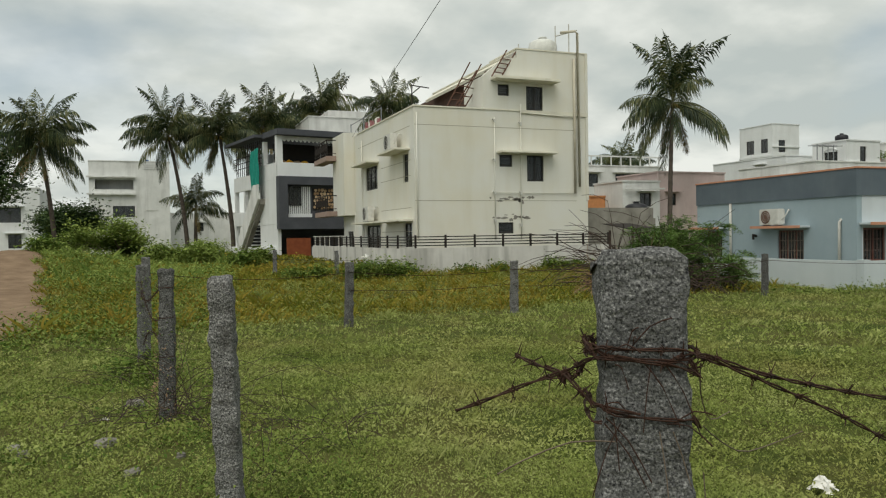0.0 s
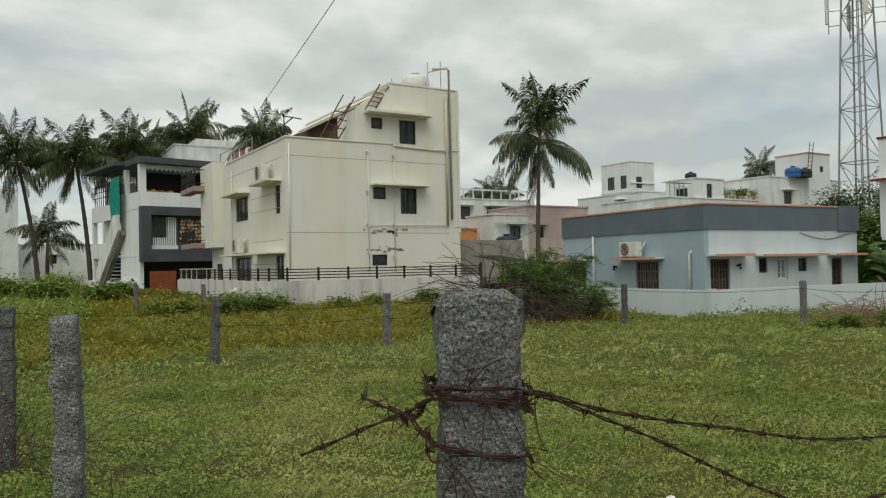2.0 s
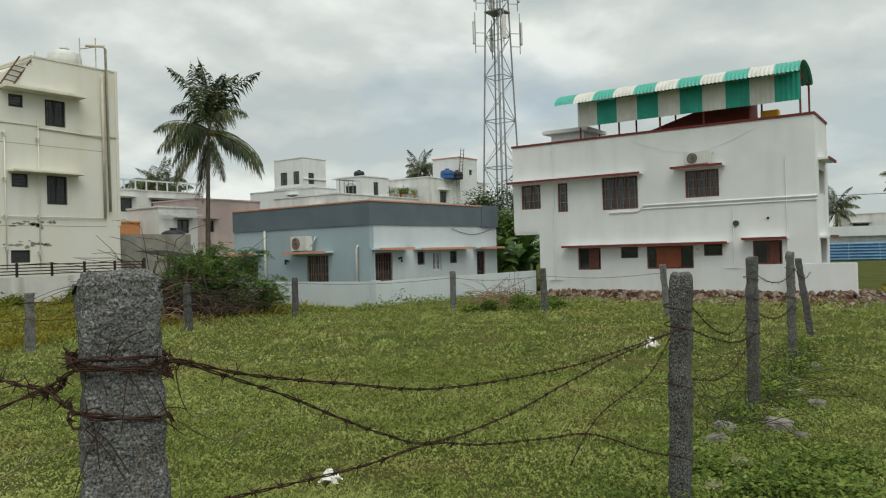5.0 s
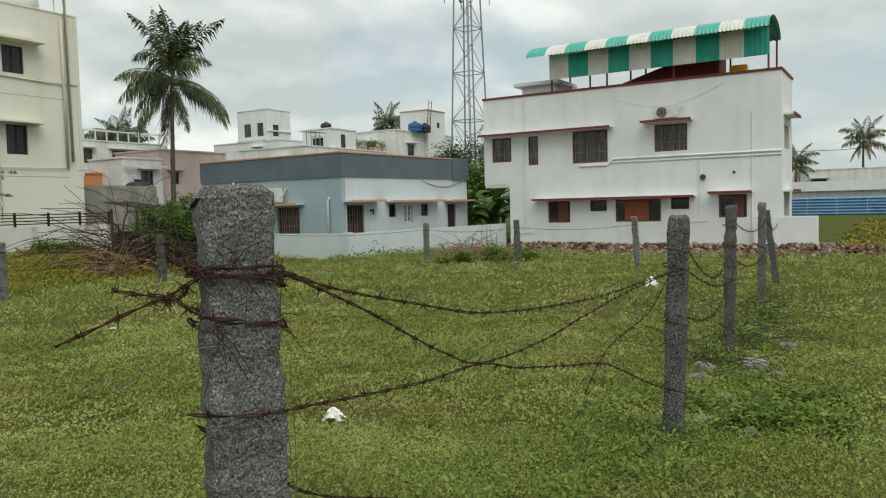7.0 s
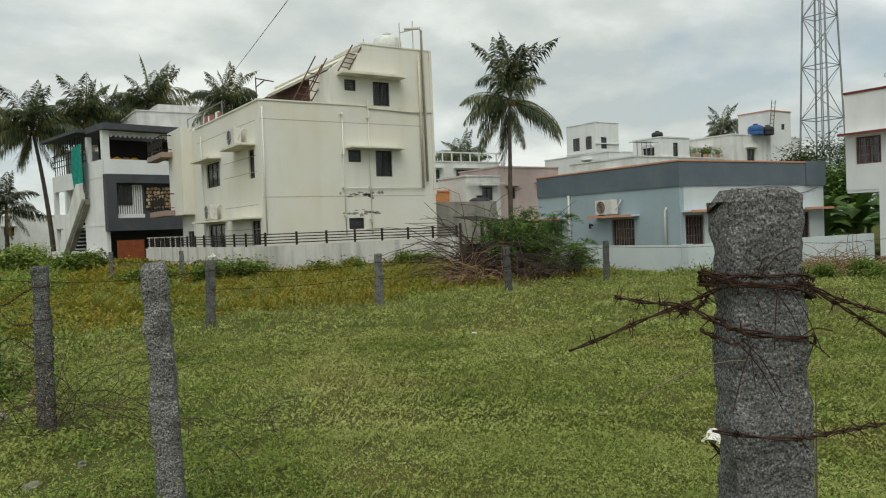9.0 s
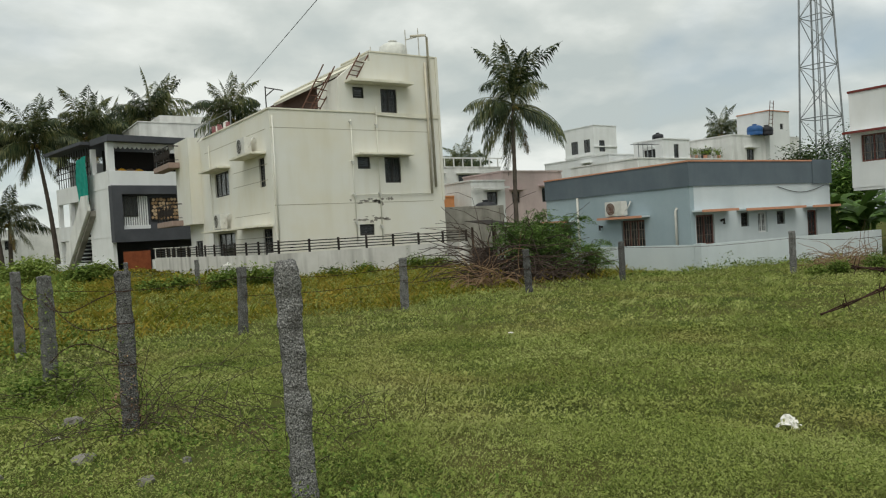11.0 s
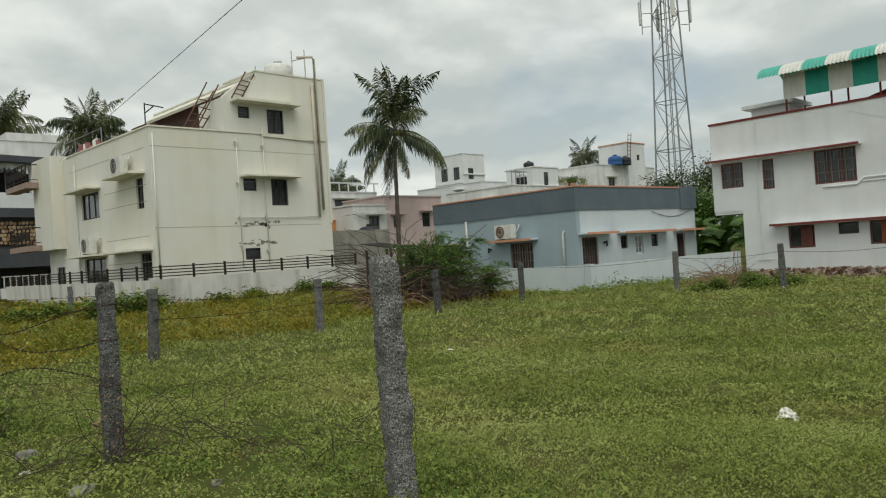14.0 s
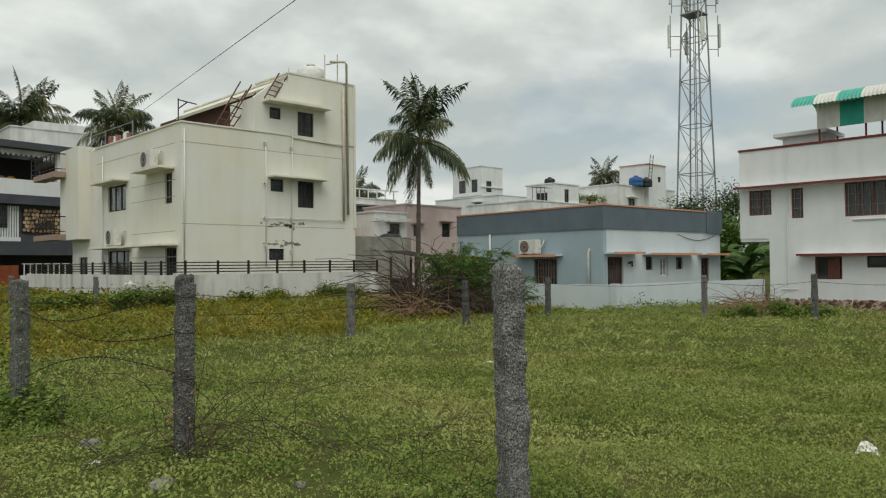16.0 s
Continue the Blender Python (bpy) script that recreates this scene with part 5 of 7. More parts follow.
for k in range(11):
    x, y = 47.5 + 0.45 * k, 37.6 + rng.uniform(-0.1, 0.3)
    p = thing("flower_pot", (x, y, 6.35), "small potted plant on a white parapet", "potted plant", "terrace pots")
    part("pot", T1([(0, 0, 0.08), (0, 0, 0.38)], 0.13, 10, 0.18), M["orange_trim"] if k % 2 else M["slate"], p, **L)
    r2 = np.random.default_rng(k)
    ob = new("foliage", leaf_mesh("foliage", r2.normal(0, 0.16, (70, 3)) + np.array([0, 0, 0.6]), r2.uniform(0.1, 0.22, 70), M["herb"], r2))
    ob.parent = p
# left, far: pale house with open verandas, and a white one behind the palms
fa = plain_house((-6.2, 87.4, 0.6), 8.1, 9.0, 9.7, M["white_old"], "pale three-storey house with open verandas", [(2.3, 4.5, 3.7, 4.9), (3.4, 4.4, 0.4, 2.0)], shade=False, verandas=[(0.6, 4.4, 6.7, 7.75)])
for z in (2.9, 6.1, 7.95):
    part("ledge", B1(-0.2, 4.6, -0.4, 0.0, z, z + 0.16), M["white_old"], fa, **L)
for z in (8.9, 9.15, 9.4):
    part("moulding", B1(5.3, 7.3, -0.06, 0.0, z, z + 0.1), M["white_old"], fa, **L)
for z in (1.5, 4.4):
    part("panel", B1(5.6, 6.8, -0.06, 0.0, z, z + 2.2), M["white_old"], fa, **L)
roof_tank(-0.4, 89.0, 9.75, M["tank_blue"], "blue plastic water tank on a pale house", 0.8)
plain_house((-21.0, 79.0, 0.6), 11.2, 8.0, 6.2, M["white"], "white flat-roofed house behind trees", [(7.8, 9.6, 3.0, 4.4), (8.5, 9.6, 0.6, 1.9)], [(2, 3.5, 3, 4.4)])
roof_tank(-11.8, 80.0, 6.1, M["tank_black"], "black plastic water tank on a white roof", 1.15)
plain_house((12.2, 60.8, 0.4), 6.6, 6.0, 11.3, M["white_old"], "weathered white house behind the charcoal house", [(1.0, 2.2, 8.4, 9.6), (4.2, 5.2, 8.4, 9.6)])
part("wall", B1(14.2, 18.4, 62.5, 66.0, 11.0, 12.6), M["white_old"], thing("roof_room", (16, 64, 11.2), "white stair room on a distant roof", "roof room"))
plain_house((-1.0, 98.0, 0.4), 14.0, 8.0, 4.6, M["white_old"], "low pale house far behind palms", [(2, 3, 2.4, 3.4), (6, 7, 2.4, 3.4)])
plain_house((15.0, 95.0, 0.4), 14.0, 8.0, 5.6, M["pink"], "low pinkish house far behind palms", [(2, 3, 2.4, 3.4), (6, 7, 2.4, 3.4)])
# right, far: blue sheet fence and low white houses
bf = thing("sheet_fence", (75, 0, 0), "blue corrugated sheet fence round a distant plot", "fence")
for k in range(16):
    bm = bmesh.new()
    y0 = 9.6 - 2.4 * (k + 1)
    rows = [[bm.verts.new((75 + 0.06 * (-1) ** j, y0 + 2.4, 0.0 + 1.62 * j / 12)), bm.verts.new((75 + 0.06 * (-1) ** j, y0 + 0.03, 0.0 + 1.62 * j / 12))] for j in range(13)]
    for a, b in zip(rows, rows[1:]):
        bm.faces.new((a[0], a[1], b[1], b[0]))
    part("sheet", bm, M["blue_sheet"], bf)
sh = thing("shed_roof", (79, 0, 0), "long white shed with a low sloping roof", "shed")
part("wall", B1(78, 84, -30, 10.0, -0.5, 2.2), M["white_old"], sh)
part("roof", B1(77.5, 84.5, -30, 10.3, 2.2, 3.1), M["white"], sh)
plain_house((92.0, -2.0, 0), 10, 12, 4.6, M["white_old"], "low white house beyond a blue fence", side=[(9, 10.5, 2.6, 3.6)])
plain_house((97.0, -22.0, 0), 10, 17, 5.6, M["white"], "white house with a green roof edge", side=[(12, 14, 3, 4.2)], parapet=M["green_sheet"])

# ---------------------------------------------------------------- mobile mast
mast = thing("telecom_mast", (54.4, 30.6, 0), "grey lattice steel telecom mast with panel antennas", "telecom mast")
H, W0, W1 = 34.0, 1.28, 0.5


def leg(k, z):
    w = W0 + (W1 - W0) * min(1, z / 30)
    return Vector((54.4 + w * (1, -1, -1, 1)[k], 30.6 + w * (1, 1, -1, -1)[k], z))


for k in range(4):
    part("leg", T1([leg(k, 0), leg(k, 30), leg(k, H)], 0.068, 6), M["steel"], mast)
zs = [0.0]
while zs[-1] < H - 1.2:
    zs.append(zs[-1] + max(1.15, 2.3 - 0.035 * zs[-1]))
for i, (a, b) in enumerate(zip(zs, zs[1:])):
    for k in range(4):
        q = (k + 1) % 4
        part("brace", T1([leg(k, a), leg(q, b)] if (i + k) % 2 else [leg(q, a), leg(k, b)], 0.032, 4), M["steel"], mast)
        if i % 2 == 0:
            part("strut", T1([leg(k, a), leg(q, a)], 0.035, 4), M["steel"], mast)
for x, y in ((54.2, 30.4), (54.7, 30.8)):
    part("cable_ladder", T1([(x, y, 0), (x, y, 31)], 0.045, 4), M["steel"], mast)
part("platform", B1(53.6, 55.2, 29.8, 31.4, 21.7, 21.8), M["steel"], mast)
for z in (20.0, 23.6, 26.8):
    for k in range(4):
        c = leg(k, z)
        o = (c - Vector((54.4, 30.6, z))).normalized() * 0.85
        pole = part("antenna_pole", T1([c + o - Vector((0, 0, 1.7)), c + o + Vector((0, 0, 1.7))], 0.04, 5), M["steel"], mast)
        part("arm", T1([c, c + o], 0.03, 4), M["steel"], pole)
        part("arm", T1([c - Vector((0, 0, 1.1)), c + o - Vector((0, 0, 1.1))], 0.03, 4), M["steel"], pole)
        if z > 19:
            p = c + o * 1.15
            bm = B1(-0.16, 0.16, -0.07, 0.07, -0.95, 0.95, 0.02)
            bm.transform(Matrix.Translation(p) @ Matrix.Rotation(math.atan2(o.y, o.x) + math.pi / 2, 4, "Z"))
            part("antenna", bm, M["ac_white"], pole, "pale panel antenna")

# ---------------------------------------------------------------- coconut palms
def frond_mesh(name, e0, droop, seed, mat, limp=0.6):
    """One feather leaf of length 1, its stalk in the xz-plane, rising at e0 and bending down along its length."""
    rng = np.random.default_rng(seed)
    n, p, e, pts = 22, np.zeros(3), e0, []
    for i in range(n + 1):
        pts.append(p.copy())
        e -= droop / n * (0.45 + 1.2 * i / n)
        p = p + np.array([math.cos(e), 0, math.sin(e)]) / n
    pts = np.array(pts)
    v, m = [], 58
    for k in range(m):
        s = 0.12 + 0.87 * k / (m - 1)
        i = min(n - 1, int(s * n))
        f = s * n - i
        q = pts[i] * (1 - f) + pts[i + 1] * f
        d = pts[i + 1] - pts[i]
        d /= np.linalg.norm(d)
        ln = 0.27 * math.sin(math.pi * min(1, 0.16 + 0.88 * s)) ** 0.7
        for side in (-1, 1):
            if rng.random() < 0.05:
                continue
            hang = rng.uniform(-0.1, 0.6) + limp * rng.uniform(0.4, 2.1)
            lean = rng.uniform(-0.35, 0.25)
            own = ln * rng.uniform(0.65, 1.15)
            w = np.array([(0.9 - 0.4 * limp + lean) * d[0], side * (0.75 - 0.3 * limp), (0.9 - 0.4 * limp + lean) * d[2] - hang])
            w /= np.linalg.norm(w)
            t = np.cross(w, [0, 0, 1.0])
            t /= np.linalg.norm(t) + 1e-9
            up = d * 0.0100
            midp = q + w * own * 0.52
            tip = midp + (w * 0.36 + np.array([0, 0, -0.34])) * own
            v += [q - up * 0.6, midp - up, tip, midp + up]
    bm = bmesh.new()
    tube(bm, [tuple(a) for a in pts[::2]], 0.011, 4, 0.002)
    me = bpy.data.meshes.new(name)
    tmp = bpy.data.meshes.new("stalk")
    bm.to_mesh(tmp)
    sv = np.array([x.co[:] for x in tmp.vertices])
    sf = [tuple(pl.vertices) for pl in tmp.polygons]
    bm.free()
    bpy.data.meshes.remove(tmp)
    nq = len(v) // 4
    off = len(sv)
    me.from_pydata(np.concatenate([sv, np.array(v)]).tolist(), [], sf + [tuple(off + 4 * i + j for j in range(4)) for i in range(nq)])
    me.materials.append(mat)
    return me


FROND_FORMS = ((87, 30, 0.0), (77, 56, 0.1), (60, 112, 0.4), (38, 88, 0.6), (8, 82, 0.85), (-20, 66, 0.95), (-52, 32, 0.8))
FRONDS = [frond_mesh("frond", radians(e), radians(d), i, M["frond"], limp) for i, (e, d, limp) in enumerate(FROND_FORMS)]
ROUND, PLUMED = (1, 5, 9, 8, 7, 5, 2), (4, 7, 3, 4, 6, 6, 3)
DRY = frond_mesh("frond", radians(-35), radians(52), 9, M["dryfrond"])


def coconut_palm(base, crown, length, seed, n=38, label="tall coconut palm with a full feathery crown", thick=0.155, dry=2, crown_form=ROUND):
    rng = random.Random(seed)
    t = thing("coconut_palm", base, label, "palm tree", "coconut palms")
    b, c = Vector((0, 0, -0.3)), Vector(crown) - Vector(base)
    bm, rows = bmesh.new(), 30
    prev = None
    for i in range(rows + 1):
        f = i / rows
        p = b.lerp(c, f)
        p.x = c.x * f ** 1.6
        p.y = c.y * f ** 1.6
        r = thick * (1.25 - 0.55 * f + 0.5 * max(0, 0.1 - f) * 6) * (1.06 if i % 2 else 0.97)
        ring = [bm.verts.new(p + Vector((r * math.cos(k * math.pi / 5), r * math.sin(k * math.pi / 5), 0))) for k in range(10)]
        if prev:
            for k in range(10):
                bm.faces.new((prev[k], prev[(k + 1) % 10], ring[(k + 1) % 10], ring[k]))
        prev = ring
    bm.faces.new(prev)
    part("trunk", bm, M["trunk"], t, "", True, True)
    kinds = [k for k, c2 in enumerate(crown_form) for _ in range(c2)]
    for i in range(n):
        kind = kinds[i * len(kinds) // n]
        o = new("frond", FRONDS[kind])
        o.parent = t
        s = length * rng.uniform(0.8, 1.1)
        o.matrix_basis = Matrix.Translation(c + Vector((0, 0, 0.1 - 0.35 * i / n))) @ Matrix.Rotation(i * 2.399 + rng.uniform(-0.55, 0.55), 4, "Z") @ Matrix.Rotation(rng.uniform(-0.16, 0.16), 4, "Y") @ Matrix.Rotation(rng.uniform(-0.35, 0.35), 4, "X") @ Matrix.Scale(s, 4)
    for i in range(dry):
        o = new("frond", DRY)
        o.parent = t
        o["label"] = "withered brown frond"
        o.matrix_basis = Matrix.Translation(c - Vector((0, 0, 0.4))) @ Matrix.Rotation(rng.uniform(0, 6.28), 4, "Z") @ Matrix.Scale(length * 0.75, 4)
    for i in range(7):
        a = i * 0.9 + rng.random()
        bm = bmesh.new()
        bmesh.ops.create_icosphere(bm, subdivisions=1, radius=0.13)
        bm.transform(Matrix.Translation(c + Vector((0.3 * math.cos(a), 0.3 * math.sin(a), -0.3 - 0.2 * rng.random()))) @ Matrix.Scale(1.25, 4, (0, 0, 1)))
        part("coconut", bm, M["coconut"], t, "", True, True)
    return t


coconut_palm((27.2, 34.2, 0.0), (28.3, 35.2, 9.4), 4.4, 7, 31, "tall slender coconut palm rising behind a blue house", 0.125, 4, PLUMED)
coconut_palm((-6.6, 61.2, 0.4), (-7.5, 61.0, 9.2), 4.6, 1, 40, "leaning coconut palm with drooping brown-tinged fronds", dry=6)
coconut_palm((2.8, 65.5, 0.4), (1.4, 65.6, 10.6), 4.2, 2)
coconut_palm((6.3, 63.3, 0.4), (5.3, 63.4, 10.4), 4.1, 3)
coconut_palm((8.8, 66.0, 0.4), (9.2, 65.5, 11.5), 4.3, 4)
coconut_palm((15.0, 68.0, 0.4), (14.7, 68.0, 13.3), 4.5, 5)
coconut_palm((16.6, 53.2, 0.4), (16.8, 53.2, 11.2), 3.5, 6)
coconut_palm((12.0, 72.0, 0.4), (12.2, 72.0, 12.2), 4.3, 16)
coconut_palm((3.6, 69.5, 0.4), (3.7, 69.5, 4.8), 3.6, 8, 20, "young short coconut palm", dry=1)
coconut_palm((40.0, 57.0, 0.0), (40.0, 57.2, 8.0), 3.4, 9, 22, "coconut palm far behind white houses")
coconut_palm((43.5, 61.0, 0.0), (43.5, 61.0, 7.6), 3.4, 10, 22, "coconut palm far behind white houses")
coconut_palm((60.8, 43.7, 0.0), (60.8, 43.7, 9.8), 3.0, 11, 22, "coconut palm behind a tank-topped house")
coconut_palm((89.6, 9.8, 0.0), (89.6, 9.8, 5.3), 2.9, 12, 20, "small coconut palm beyond the white house")
coconut_palm((104.0, 4.0, 0.0), (104.0, 4.0, 8.5), 3.6, 13, 20, "small coconut palm beyond the white house")
coconut_palm((23.0, 46.0, 0.0), (23.2, 46.0, 6.4), 3.0, 14, 20, "small coconut palm behind a cream house")
coconut_palm((34.0, 62.0, 0.0), (34.0, 62.0, 8.2), 3.2, 15, 20, "coconut palm far behind white houses")

# ---------------------------------------------------------------- trees, bushes, bananas
def branching(rng, base, height, spread, levels=3, splits=3, lean=(0, 0)):
    """Limbs as (points, r0, r1) and the tips of the twigs."""
    limbs, tips = [], []

    def grow(p, d, ln, r, lv):
        pts, q = [p], p.copy()
        for _ in range(4):
            d = (d + Vector((rng.uniform(-1, 1), rng.uniform(-1, 1), rng.uniform(-0.5, 0.8))) * 0.22).normalized()
            q = q + d * ln / 4
            pts.append(q.copy())
        limbs.append((pts, r, r * 0.5))
        if lv == 0:
            tips.append(q)
            tips.append(pts[2])
            return
        for _ in range(splits):
            nd = (d + Vector((rng.uniform(-1, 1), rng.uniform(-1, 1), rng.uniform(-0.45, 0.7))) * spread).normalized()
            grow(pts[rng.choice((2, 3, 4))].copy(), nd, ln * rng.uniform(0.6, 0.85), r * 0.5, lv - 1)

    grow(Vector(base), Vector((lean[0], lean[1], 1)).normalized(), height * 0.42, height * 0.022, levels)
    return limbs, tips


def leafy_plant(name, base, height, spread, mat, label, category, seed, leaves=6000, size=0.14, clump=0.45, levels=3, splits=4, stems=1, group="trees", stretch=(1, 1), wood="twig"):
    rng, r2 = random.Random(seed), np.random.default_rng(seed)
    t = thing(name, base, label, category, group)
    bm, tips = bmesh.new(), []
    for k in range(stems):
        a = k * 2.4 + rng.random()
        lean = (0.9 * math.cos(a) * stretch[0], 0.9 * math.sin(a) * stretch[1]) if stems > 1 else (0.1, 0)
        limbs, tp = branching(rng, (0, 0, -0.1), height, spread, levels, splits, lean)
        tips += tp
        for pts, r0, r1 in limbs:
            tube(bm, pts, max(0.006, r0), 5, max(0.004, r1))
    part("trunk", bm, M[wood], t, "", True)
    tips = np.array([p[:] for p in tips])
    c = tips[r2.integers(0, len(tips), leaves)] + r2.normal(0, clump, (leaves, 3)) * np.array([1, 1, 0.7])
    c[:, 2] = np.maximum(c[:, 2], 0.03)
    ob = new("crown", leaf_mesh("crown", c, r2.uniform(0.6, 1.3, leaves) * size, mat, r2, 0.2, 0.5))
    ob.parent = t
    return t


def arching_bush(name, base, canes, height, reach, seed, mat, label, leaf=0.09, twigs=16, leaves=30, stretch=(1.0, 1.0)):
    """Canes that rise from one foot and arch over, with drooping side twigs set with small feathery leaves."""
    rng, r2 = random.Random(seed), np.random.default_rng(seed)
    t = thing(name, base, label, "bush", "bushes")
    bm, centres = bmesh.new(), []
    for _ in range(canes):
        a, r, h = rng.uniform(0, 6.283), reach * math.sqrt(rng.uniform(0.03, 1.0)), height * rng.uniform(0.45, 1.0)
        foot = Vector((rng.gauss(0, 0.18), rng.gauss(0, 0.18), -0.05))
        bend = rng.uniform(0.75, 1.05)
        cane = []
        for k in range(9):
            f = k / 8
            cane.append(foot + Vector((math.cos(a) * r * stretch[0] * f ** 1.25, math.sin(a) * r * stretch[1] * f ** 1.25, max(0.02, h * (1.95 * f - bend * f * f)))) + Vector((rng.gauss(0, 0.03), rng.gauss(0, 0.03), rng.gauss(0, 0.03))) * (k > 0))
        tube(bm, cane, 0.016, 5, 0.004)
        for _ in range(twigs):
            f = rng.uniform(0.3, 1.0) * 7.99
            p = cane[int(f)].lerp(cane[int(f) + 1], f % 1)
            d = Vector((math.cos(a) + rng.gauss(0, 0.9), math.sin(a) + rng.gauss(0, 0.9), rng.uniform(-0.3, 0.75))).normalized()
            ln = rng.uniform(0.25, 0.62)
            line = [p]
            for _ in range(4):
                d = (d + Vector((0, 0, -0.16))).normalized()
                line.append(line[-1] + d * ln / 4)
            tube(bm, line, 0.005, 3, 0.002)
            for _ in range(leaves):
                g = rng.uniform(0.1, 1.0) * 3.99
                centres.append(line[int(g)].lerp(line[int(g) + 1], g % 1) + Vector((rng.gauss(0, 0.04), rng.gauss(0, 0.04), rng.gauss(-0.01, 0.03))))
    part("stem", bm, M["thorn"], t, "", True)
    c = np.array([q[:] for q in centres])
    c[:, 2] = np.maximum(c[:, 2], 0.03)
    ob = new("foliage", leaf_mesh("foliage", c, r2.uniform(0.6, 1.3, len(c)) * leaf, mat, r2, 0.1, 0.32))
    ob.parent = t


arching_bush("thorn_bush", (15.5, 19.0, 0.1), 62, 2.05, 1.9, 21, M["bushleaf"], "bushy green thorn shrub with arching feathery branches", stretch=(1.0, 0.8))
arching_bush("thorn_bush", (16.3, 17.7, 0.0), 24, 1.15, 1.1, 22, M["bushleaf"], "low green thorn shrub with arching feathery branches", twigs=11)
arching_bush("thorn_bush", (14.6, 18.2, 0.05), 18, 1.3, 1.1, 23, M["bushleaf"], "sparse green thorn shrub among dry branches", twigs=9, leaves=20)


def twig_heap(base, wide, high, n, seed, label, mat, r=0.012, lean=(0, 0)):
    rng = random.Random(seed)
    bm = bmesh.new()
    for _ in range(n):
        a, ln = rng.uniform(0, 6.28), rng.uniform(0.5, 1.2)
        p = Vector((rng.gauss(0, 0.22) * wide, rng.gauss(0, 0.22) * wide, rng.uniform(0, 0.25) * high))
        d = Vector((math.cos(a) * 0.8 + lean[0], math.sin(a) * 0.8 + lean[1], rng.uniform(0.35, 1.3))).normalized()
        pts = [p.copy()]
        for i in range(6):
            d = (d + Vector((rng.gauss(0, 0.3), rng.gauss(0, 0.3), rng.gauss(-0.22, 0.2)))).normalized()
            p = p + d * ln * high * 0.22
            p.z = max(p.z, 0.02)
            pts.append(p.copy())
        tube(bm, pts, r, 4, r * 0.35)
    ob = part("dry_branches", bm, mat, None, "", local=True)
    ob.matrix_basis = Matrix.Translation(base)
    return tagged(ob, label, "dry branches", kind="stuff")


twig_heap((13.7, 18.9, 0.0), 2.0, 2.5, 190, 1, "tangled heap of bare dry thorn branches", M["thorn"], 0.017, (-0.1, 0.1))
twig_heap((14.4, 17.6, 0.0), 2.0, 1.6, 120, 2, "tangled heap of bare dry thorn branches", M["thorn"], 0.014)
twig_heap((12.6, 18.0, 0.0), 1.3, 1.3, 80, 3, "low heap of reddish dry twigs", M["straw"], 0.014)
twig_heap((21.0, 11.6, -0.05), 1.8, 1.0, 130, 4, "low heap of reddish dry twigs by a wall", M["straw"], 0.012)
twig_heap((22.4, 12.4, -0.1), 1.4, 1.1, 80, 5, "low heap of grey dry twigs by a wall", M["twig"], 0.012)
leafy_plant("tree", (-5.6, 69.0, 0.4), 4.6, 1.0, M["treeleaf"], "dark round-crowned tree behind the palms", "tree", 31, 9000, 0.32, 0.7, 3, 4, wood="trunk")
leafy_plant("tree", (-7.4, 70.0, 0.4), 4.4, 1.0, M["treeleaf"], "dark round-crowned tree behind the palms", "tree", 35, 8000, 0.32, 0.7, 3, 4, wood="trunk")
leafy_plant("tree", (-9.8, 52.0, 0.5), 8.0, 0.9, M["treeleaf"], "dark leafy tree at the plot's edge", "tree", 32, 14000, 0.26, 0.6, 3, 4, wood="trunk")
leafy_plant("tree", (42.0, 23.3, 0.0), 6.0, 0.8, M["treeleaf"], "sparse tree behind the houses", "tree", 33, 6000, 0.2, 0.5, 3, 4, wood="trunk")
leafy_plant("tree", (46.0, 24.5, 0.0), 6.4, 0.8, M["treeleaf"], "sparse tree behind the houses", "tree", 34, 6000, 0.2, 0.5, 3, 4, wood="trunk")
leafy_plant("tree", (40.0, 20.5, 0.0), 4.5, 0.9, M["bushleaf"], "leafy tree behind the white house", "tree", 36, 9000, 0.2, 0.5, 3, 4, wood="trunk")
for i, (x, y, h, n) in enumerate(((-2.0, 44.6, 4.0, 8000), (-1.4, 45.0, 2.6, 5000), (0.5, 41.0, 1.5, 4500), (-4.6, 38.0, 1.0, 3500), (2.2, 40.0, 1.5, 4000), (4.2, 37.5, 1.0, 3500), (3.2, 44.0, 1.8, 4000),
                               (5.4, 41.5, 1.1, 3000), (-7.5, 37.0, 0.9, 3500), (-9.5, 39.5, 1.4, 4000))):
    leafy_plant("shrub", (x, y, gz(x, y)), h * 0.8, 1.0, M["herb"] if i % 2 else M["lightleaf"], "leafy green shrub on overgrown ground", "bush", 50 + i, int(n * 0.65), 0.2, 0.3, 2, 4, 3, "bushes")
for i, (x, y, h) in enumerate(((6.9, 25.4, 0.75), (7.9, 25.2, 0.8), (8.8, 26.2, 0.7), (7.4, 26.4, 0.7), (5.6, 26.0, 0.55), (4.6, 25.6, 0.5), (11.5, 26.4, 0.45), (13.0, 26.6, 0.4), (15.4, 26.4, 0.8), (16.2, 26.2, 0.6))):
    leafy_plant("weed_clump", (x, y, gz(x, y)), h, 1.1, M["herb"], "leafy weed clump below the compound wall", "weeds", 70 + i, 1700, 0.12, 0.2, 2, 4, 3, "weed clumps")
